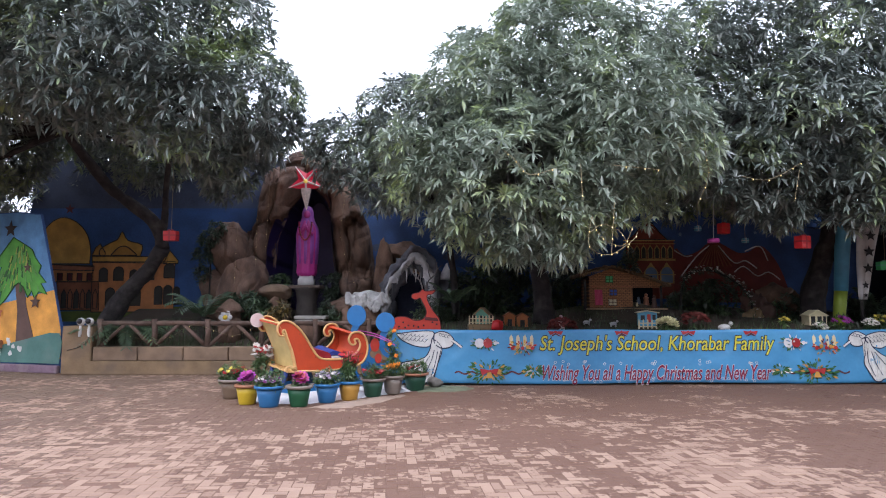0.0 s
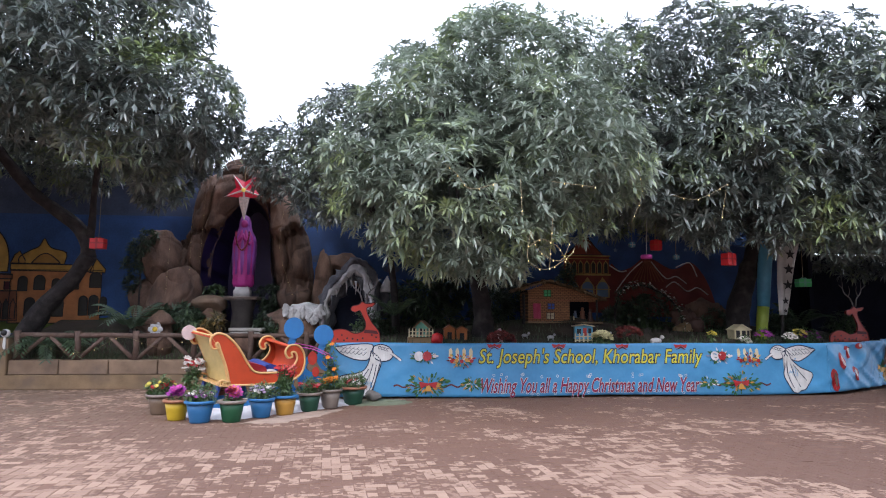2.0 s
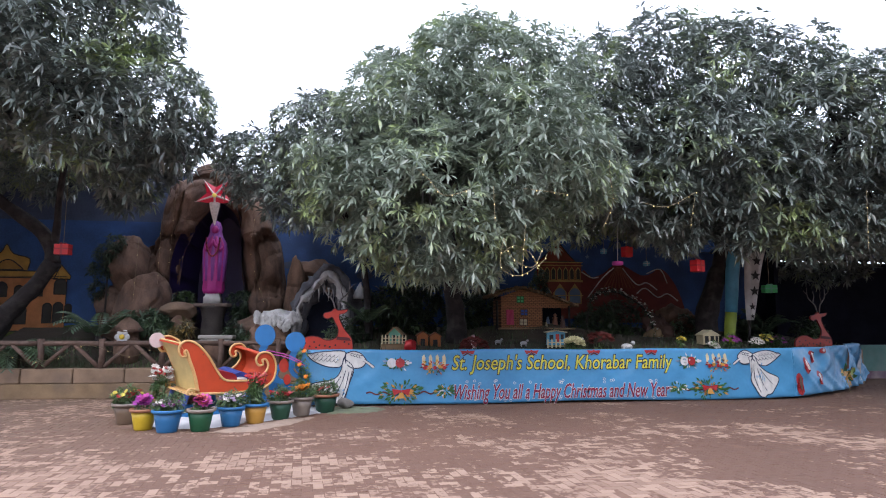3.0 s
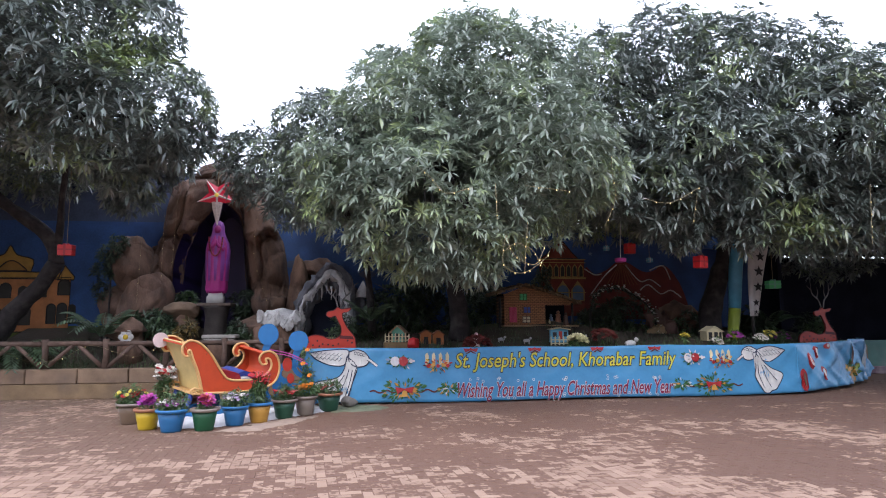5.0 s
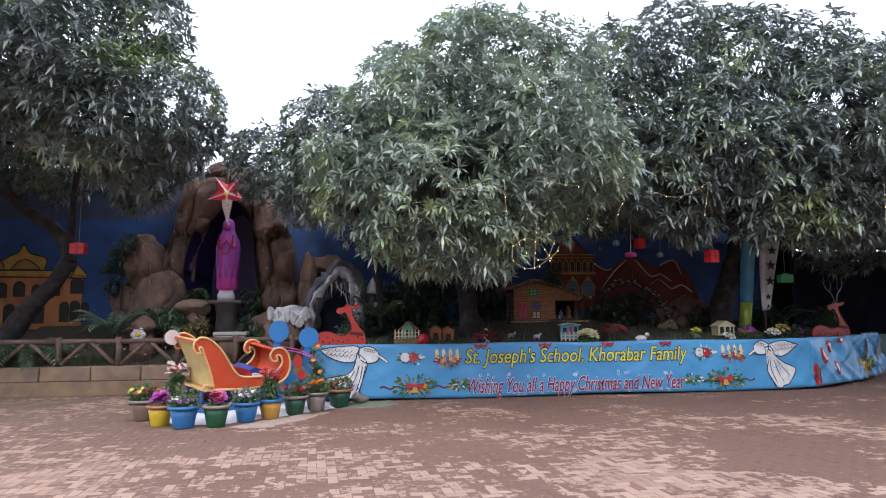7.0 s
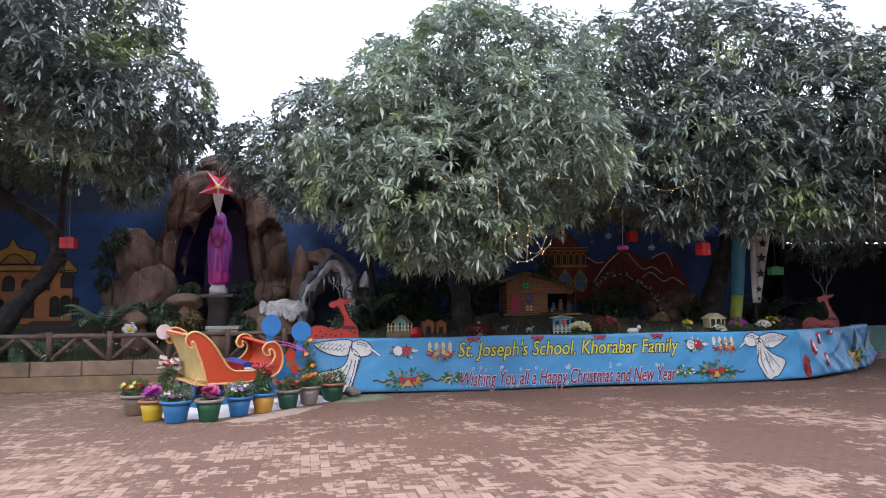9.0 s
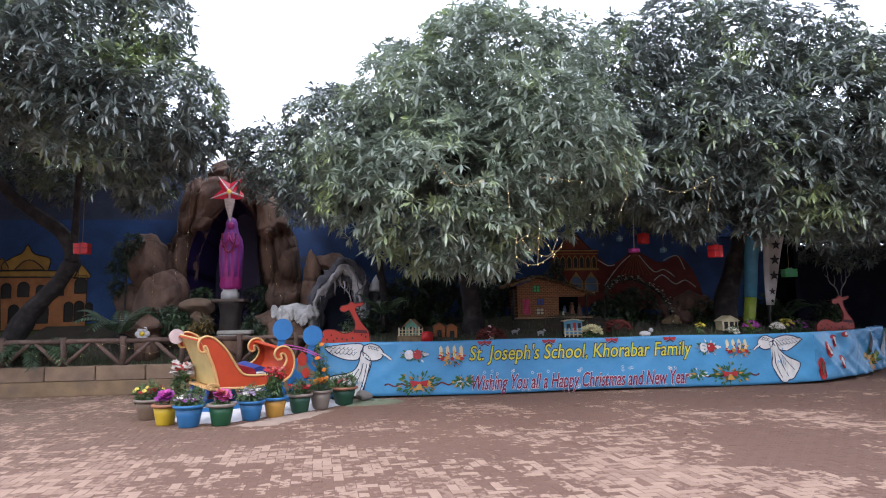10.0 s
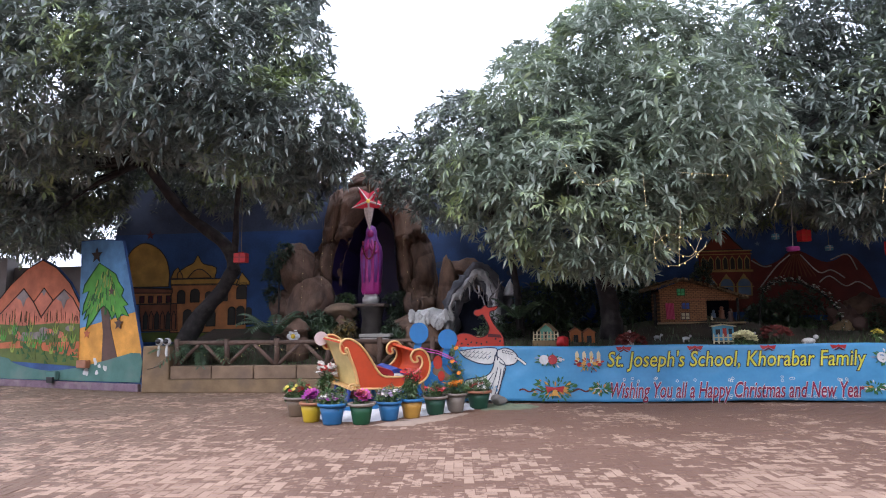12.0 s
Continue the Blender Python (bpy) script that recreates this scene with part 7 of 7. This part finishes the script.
for nm, pa, pb in (("roof_slope", (0.55, 1.2), (-0.30, 0.92)), ("roof_slope", (0.55, 1.2), (2.08, 0.66))):
    bm = bmesh.new()
    a, c = Vector((pa[0], 0, pa[1])), Vector((pb[0], 0, pb[1]))
    n = 26
    for layer in range(2):
        rows = []
        for i in range(n + 1):
            p = a.lerp(c, i / n) + Vector((0, 0, 0.04 * layer + 0.02 * math.sin(i * 2.1) + 0.05 * math.sin(math.pi * i / n)))
            rows.append([bm.verts.new((p.x + rgx.normal() * 0.012, -0.16 + 1.14 * j / 8 + rgx.normal() * 0.015, p.z + rgx.normal() * 0.014)) for j in range(9)])
        for i in range(n):
            for j in range(8):
                bm.faces.new((rows[i][j], rows[i + 1][j], rows[i + 1][j + 1], rows[i][j + 1]))
    for k in range(90):
        t = rgx.random()
        p = a.lerp(c, t)
        x0, z0 = p.x, p.z + 0.03
        bm.faces.new([bm.verts.new(q) for q in ((x0, -0.15, z0 + 0.03), (x0 + 0.02, -0.15, z0 + 0.03), (x0 + rgx.normal() * 0.03, -0.2 - 0.05 * rgx.random(), z0 - 0.05 - 0.05 * rgx.random()))])
    part(nm, bm, M["thatch"], hut, "ragged straw thatch")
for nm, x, z, w, h, mname in (("curtain", 0.23, 0.34, 0.20, 0.44, "curtain_pink"), ("window", 0.62, 0.48, 0.20, 0.19, "window_blue"), ("window", 0.60, 0.20, 0.22, 0.20, "cream"), ("window", 0.52, 0.86, 0.20, 0.20, "gift_green")):
    bm = bmesh.new()
    if nm == "curtain":
        for i in range(6):
            tube(bm, [(x - w / 2 + w * (i + 0.5) / 6, -0.015, z + h / 2), (x - w / 2 + w * (i + 0.5) / 6 + 0.01, -0.02, z - h / 2)], w / 11, seg=6)
        part(nm, bm, M[mname], hut, "pink pleated curtain")
        continue
    box(bm, x, -0.006, z, w, 0.016, h, 0.002)
    wd = part(nm, bm, M[mname], hut)
    bm = bmesh.new()
    for q in (-1, 0, 1):
        box(bm, x + q * (w / 2 - 0.008 * abs(q)), -0.018, z, 0.018, 0.012, h)
        box(bm, x, -0.0185, z + q * (h / 2 - 0.008 * abs(q)), w, 0.012, 0.018)
    part("window_frame", bm, M["paint_brown" if mname != "gift_green" else "paint_dark_green"], wd)
for x in (-0.12, 1.86):
    bm = bmesh.new()
    tube(bm, [(x, 0.0, -0.1), (x + 0.01, 0.0, 0.4), (x, 0.0, 0.82 if x < 0 else 0.68)], 0.035, seg=6, wob=0.5)
    part("porch_post", bm, M["bark"], hut)
for x, dy, nm, mname, h in ((1.38, 0.3, "kneeling", "pale_blue", 0.32), (1.6, 0.35, "standing", "terracotta", 0.42), (1.72, 0.1, "standing", "paint_brown", 0.36), (1.25, 0.05, "lying", "cream", 0.16)):
    figurine(3.28 + 0.86 * x, 14.2 + dy, "small plaster crib figurine %s in the open porch" % nm, mname, h * 0.8, 1.34 + 0.027)
blue = gable_house("toy_house", "blue toy house with a flat cream roof and stilts", pose(4.12, 12.8, 1.02, 0, 0, -10), 0.36, 0.26, 0.27, 0.03, "gift_blue", "cream", [(0.02, 0.15, 0.07, 0.16, "cut_red"), (-0.1, 0.16, 0.08, 0.1, "black_paint"), (0.12, 0.17, 0.06, 0.1, "black_paint")], 0.05)
picket("white picket fence before the blue toy house", pose(4.08, 12.55, 0.97, 0, 0, -6), 0.42, 6, 0.16)
wh = gable_house("toy_house", "cream toy pavilion with dark arched openings", pose(7.66, 13.0, 1.02), 0.36, 0.28, 0.20, 0.10, "cream", "cream", [(-0.1, 0.10, 0.08, 0.17, "black_paint"), (0.03, 0.10, 0.08, 0.17, "black_paint"), (0.13, 0.10, 0.05, 0.17, "black_paint")], 0.03)


def animal(x, y, label, mname, s=1.0):
    """A little four-legged figure, built as one plain body."""
    bm = bmesh.new()
    z = bed_height(x, y)
    ball(bm, x, y, z + 0.085 * s, 0.06 * s, 2, 0.8, 1.6)
    ball(bm, x + 0.10 * s, y, z + 0.14 * s, 0.035 * s, 2)
    for dx in (-0.06, 0.06):
        for dy in (-0.03, 0.03):
            tube(bm, [(x + dx * s, y + dy * s, z - 0.01), (x + dx * s, y + dy * s, z + 0.07 * s)], 0.012 * s, seg=5)
    solo("toy_sheep", bm, M[mname], label, "figurine", group="toy animals", smooth=True)


for x, y in ((3.45, 12.9), (4.75, 13.2), (3.0, 13.3), (5.45, 12.35)):
    animal(x, y, "small white toy sheep on the grass of the bed", "snow_plaster", 1.3 if x > 5 else 0.8)

# garland arch and brown tent
arch_t = thing("garland_arch", "leafy arch set with small pale flowers", "arch")
bm = bmesh.new()
pts = [tuple(p) for p in curve_pts([(5.45, 14.6, 1.0), (5.48, 14.6, 1.7), (5.65, 14.6, 2.12), (6.1, 14.6, 2.24), (6.6, 14.6, 2.05), (7.0, 14.6, 1.7), (7.15, 14.6, 1.1)], 6)]
tube(bm, pts, 0.025, seg=6)
part("hoop", bm, M["bark"], arch_t)
leafy("leaves", arch_t, 44, [(p[0], p[1], p[2], 0.07) for p in pts[::2]], 90, 0.09, M["shrub"])
bm = bmesh.new()
g = random.Random(3)
for p in pts[10:]:
    for k in range(3):
        bloom(bm, (p[0] + g.uniform(-0.06, 0.06), p[1] - 0.12, p[2] + g.uniform(-0.02, 0.1)), 0.03, 6, 1, g=g)
part("blossom", bm, M["petal_white"], arch_t)
tent = thing("stable_tent", "brown paper rock stable with torn folds", "stable")
rng = random.Random(15)
boulder(tent, 7.35, 14.7, 1.30, 0.36, 1.0, 0.6, 0.9, "paint_brown", "fold", 1.0)
boulder(tent, 7.75, 14.9, 1.5, 0.40, 1.2, 0.6, 0.9, "rock", "fold", 1.0)
boulder(tent, 8.25, 15.0, 1.45, 0.34, 1.2, 0.6, 0.9, "rock", "fold", 0.5)
boulder(tent, 7.1, 14.6, 1.15, 0.22, 1.2, 0.6, 0.9, "straw", "fold", 0.4)

# ---- wrapped trunk and starry cloth ----
wrap = thing("wrapped_pole", "pole wrapped in blue cloth above and yellow-green cloth below", "pole")
bm = bmesh.new()
tube(bm, [(8.36, 13.45, 0.85), (8.40, 13.45, 1.35), (8.44, 13.45, 1.74)], [0.11, 0.12, 0.13], seg=14, wob=0.2)
part("lower_wrap", bm, M["lime"], wrap, "yellow-green cloth", smooth=True)
bm = bmesh.new()
tube(bm, [(8.44, 13.45, 1.73), (8.50, 13.45, 2.4), (8.56, 13.45, 3.0), (8.60, 13.45, 3.5)], [0.135, 0.145, 0.15, 0.15], seg=14, wob=0.2)
part("upper_wrap", bm, M["gift_blue"], wrap, "bright blue cloth", smooth=True)
cloth = thing("star_cloth", "white hanging cloth printed with black stars", "cloth")
bm = bmesh.new()
n = 12
rows = []
for i in range(n + 1):
    t = i / n
    w = 0.08 + 0.20 * t
    cx, z = 8.74 + 0.24 * t, 1.55 + 1.75 * t
    rows.append([bm.verts.new((cx + w * (j / 6 * 2 - 1), 13.22 + 0.04 * math.sin(j * 1.9 + t * 4), z)) for j in range(7)])
for i in range(n):
    for j in range(6):
        bm.faces.new((rows[i][j], rows[i][j + 1], rows[i + 1][j + 1], rows[i + 1][j]))
ob = part("sheet", bm, M["white_paint"], cloth, smooth=True)
so = ob.modifiers.new("thick", "SOLIDIFY")
so.thickness = 0.006
for x, z, r in ((8.79, 1.85, 0.085), (8.86, 2.2, 0.12), (8.90, 2.55, 0.13), (8.95, 2.88, 0.12), (8.78, 1.64, 0.05)):
    bm = bmesh.new()
    slab(bm, star_outline(x, z, r), 0.004, Matrix.Translation((0, 13.165, 0)))
    part("star_print", bm, M["black_paint"], cloth)
bm = bmesh.new()
tube(bm, [(8.74, 13.26, 0.85), (8.75, 13.26, 1.6)], 0.03, seg=6)
part("pole", bm, M["bark"], cloth)


# ---- hanging presents ----
def present(x, y, z, w, h, mname, ribbon, label, top, turn=0):
    t = thing("hanging_present", label, "gift box", pose(x, y, z, 0, 0, turn), group="hanging presents")
    bm = bmesh.new()
    box(bm, 0, 0, 0, w, w * 0.7, h, 0.006)
    part("box", bm, M[mname], t)
    bm = bmesh.new()
    box(bm, 0, 0, 0, w * 0.16, w * 0.72, h * 1.02)
    box(bm, 0, 0, h * 0.05, w * 1.02, w * 0.715, h * 0.14)
    part("ribbon", bm, M[ribbon], t)
    bm = bmesh.new()
    for s in (-1, 1):
        ball(bm, s * w * 0.13, -0.02, h * 0.5 + w * 0.05, w * 0.12, 2, 0.6)
    part("bow", bm, M[ribbon], t, smooth=True)
    bm = bmesh.new()
    tube(bm, [(0, 0, h * 0.5), (0, 0, top - z)], 0.005, seg=4)
    part("cord", bm, M["wire"], t)


present(-5.79, 13.4, 2.90, 0.27, 0.21, "gift_red", "cherry", "shiny red present hanging from the leaning tree", 5.0)
present(5.58, 12.5, 2.95, 0.20, 0.21, "gift_red", "cut_red", "red present hanging from the branches", 4.2, 15)
present(6.85, 12.0, 2.63, 0.25, 0.24, "gift_red", "cherry", "bright red present with a bow hanging from the branches", 3.6, 25)
present(9.10, 13.0, 2.24, 0.27, 0.17, "gift_green", "mint", "shiny green present hanging before the dark shed", 3.6, -8)
present(5.27, 13.0, 3.01, 0.12, 0.10, "gift_blue", "ribbon_silver", "tiny blue present hanging in the shade", 4.2)
present(6.24, 13.0, 2.76, 0.12, 0.09, "gift_blue", "ribbon_silver", "tiny blue present hanging in the shade", 4.2)
ring = thing("hanging_ring", "pink ring hanging on a white cord", "ornament", pose(5.37, 12.5, 2.67))
bm = bmesh.new()
lathe(bm, [(0.10, 0), (0.115, 0.01), (0.115, 0.07), (0.10, 0.08)], 16)
part("band", bm, M["petal_magenta"], ring, smooth=True)
bm = bmesh.new()
tube(bm, [(0, 0, 0.07), (0.04, 0, 1.2)], 0.008, seg=4)
part("cord", bm, M["ribbon_silver"], ring)


# ---- strings of lights ----
def light_string(label, pts, every=0.16, r=0.0045, br=0.010):
    t = thing("light_string", label, "string lights", group="strings of lights")
    P = [Vector(p) for p in curve_pts(pts, 6)]
    bm = bmesh.new()
    tube(bm, P, r, seg=4)
    part("wire", bm, M["wire"], t)
    run = 0.0
    for a, c in zip(P, P[1:]):
        run += (c - a).length
        if run > every:
            run = 0.0
            bm = bmesh.new()
            ball(bm, c.x, c.y - 0.01, c.z - 0.015, br, 1, 1.5)
            part("bulb", bm, M["bulb"], t)


for pts, lab in (
        ([(4.16, 9.9, 4.69), (4.13, 9.8, 3.89), (4.17, 9.8, 3.46), (3.97, 9.8, 2.98)], "hanging among the leaves"), ([(5.02, 10.5, 3.6), (5.43, 10.4, 3.52), (5.98, 10.4, 3.8)], "slung between branches"),
        ([(2.19, 9.25, 2.73), (2.14, 9.2, 2.3), (2.42, 9.2, 2.17), (2.76, 9.2, 2.37), (2.88, 9.3, 2.51)], "slung under the low leaves"), ([(2.52, 9.2, 2.95), (2.46, 9.2, 2.19)], "hanging under the low leaves"),
        ([(2.2, 9.25, 2.75), (2.3, 9.2, 2.45), (2.62, 9.2, 2.3), (2.8, 9.25, 2.6)], "tangled in the low leaves"), ([(2.16, 9.2, 2.5), (2.35, 9.2, 2.62), (2.6, 9.2, 2.5), (2.7, 9.2, 2.3)], "tangled in the low leaves"),
        ([(0.84, 9.4, 3.83), (1.05, 9.25, 3.61), (1.27, 9.2, 3.36), (1.66, 9.2, 3.45)], "slung across the leaves"), ([(2.01, 9.1, 3.5), (2.01, 9.0, 2.95)], "hanging among the leaves"), ([(2.5, 9.2, 3.5), (3.18, 9.2, 3.43)], "slung across the leaves"),
        ([(9.18, 10.2, 3.9), (9.13, 10.2, 2.81)], "hanging among the leaves"), ([(5.95, 10.4, 3.7), (5.84, 10.4, 3.15)], "hanging among the leaves")):
    light_string("yellow wire string of small warm bulbs " + lab, pts, 0.17)
for pts in ([(-4.3, 14.55, 3.9), (-4.3, 14.5, 2.3)], [(-2.27, 14.6, 4.06), (-2.35, 14.5, 3.0), (-2.05, 14.6, 1.96)], [(-4.05, 14.6, 4.2), (-4.1, 14.55, 2.6)], [(-4.8, 14.7, 3.4), (-4.85, 14.7, 1.9)]):
    light_string("thin clear string of tiny lights over the rocks", pts, 0.26, 0.0018, 0.006)
light_string("thin clear string of tiny lights along the fence", [(-6.9, 13.33, 1.0), (-6.3, 13.33, 0.72), (-5.7, 13.33, 0.78), (-5.2, 13.33, 1.02), (-4.4, 13.33, 0.8), (-3.9, 13.33, 1.0)], 0.4, 0.002, 0.008)


# ---- brick paving, laid in herringbone ----
def paving_bricks():
    W, L, gap = 0.094, 0.188, 0.006
    turn = Matrix.Rotation(radians(5), 4, "Z")
    rg = np.random.default_rng(77)

    def one(x, y, lying, dz, t1, t2):
        sx, sy = (L - gap, W - gap) if lying else (W - gap, L - gap)
        c = 0.003
        v = []
        for z, k in ((-0.02, 0.0), (-0.004, 0.0), (0.0, c)):
            for ax, ay in ((0, 0), (1, 0), (1, 1), (0, 1)):
                px = (k if ax == 0 else sx - k)
                py = (k if ay == 0 else sy - k)
                v.append((x + gap / 2 + px, y + gap / 2 + py, z + (dz + (px / sx - 0.5) * t1 + (py / sy - 0.5) * t2 if z > -0.01 else 0)))
        return v

    quads = [(8, 9, 10, 11)]
    for b in (0, 4):
        for k in range(4):
            quads.append((b + k, b + (k + 1) % 4, b + 4 + (k + 1) % 4, b + 4 + k))
    pav = thing("pavement", "worn dusty brick paving laid in herringbone, darkened at right for tree shade", "pavement", kind="structure")
    verts, faces, near = [], [], []
    for s in range(-72, 74):
        for k in range(-70, 210):
            for lying in (True, False):
                x = (4 * s + k) * W
                y = (k if lying else k + 1) * W
                p = turn @ Vector((x, y, 0))
                if not (-15.5 < p.x < 17.5 and -4.0 < p.y < 15.6):
                    continue
                if p.y > 11.7 and p.x > -0.9 and p.y - 11.7 > max(p.x - 8.4, 0) * 0.6:
                    continue
                if p.y > 13.25 and -8.1 < p.x < 0:
                    continue
                if p.x < -7.9 and p.y > 13.42 - (p.x + 8.0) * 0.327:
                    continue
                args = (x, y, lying, rg.normal() * 0.0012, rg.normal() * 0.0018, rg.normal() * 0.0018)
                if -0.75 < p.x < 0.85 and 4.2 < p.y < 8.4 and len(near) < 300 and abs(p.x - 0.05) < 0.8:
                    near.append((p, args))
                    continue
                a = len(verts)
                verts += [turn @ Vector(q) for q in one(*args)]
                faces += [tuple(a + i for i in q) for q in quads]
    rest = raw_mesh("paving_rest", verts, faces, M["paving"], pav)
    rest["kind"] = "stuff"
    kinds = {}
    for p, (x, y, lying, dz, t1, t2) in near:
        key = (lying, int(rg.integers(0, 4)))
        if key not in kinds:
            me = bpy.data.meshes.new("brick")
            me.from_pydata(one(0, 0, lying, 0, rg.normal() * 0.003, rg.normal() * 0.003), [], quads)
            me.materials.append(M["paving"])
            kinds[key] = me
        ob = new("brick", kinds[key])
        ob.parent = pav
        ob.matrix_basis = turn @ Matrix.Translation((x, y, dz))


paving_bricks()
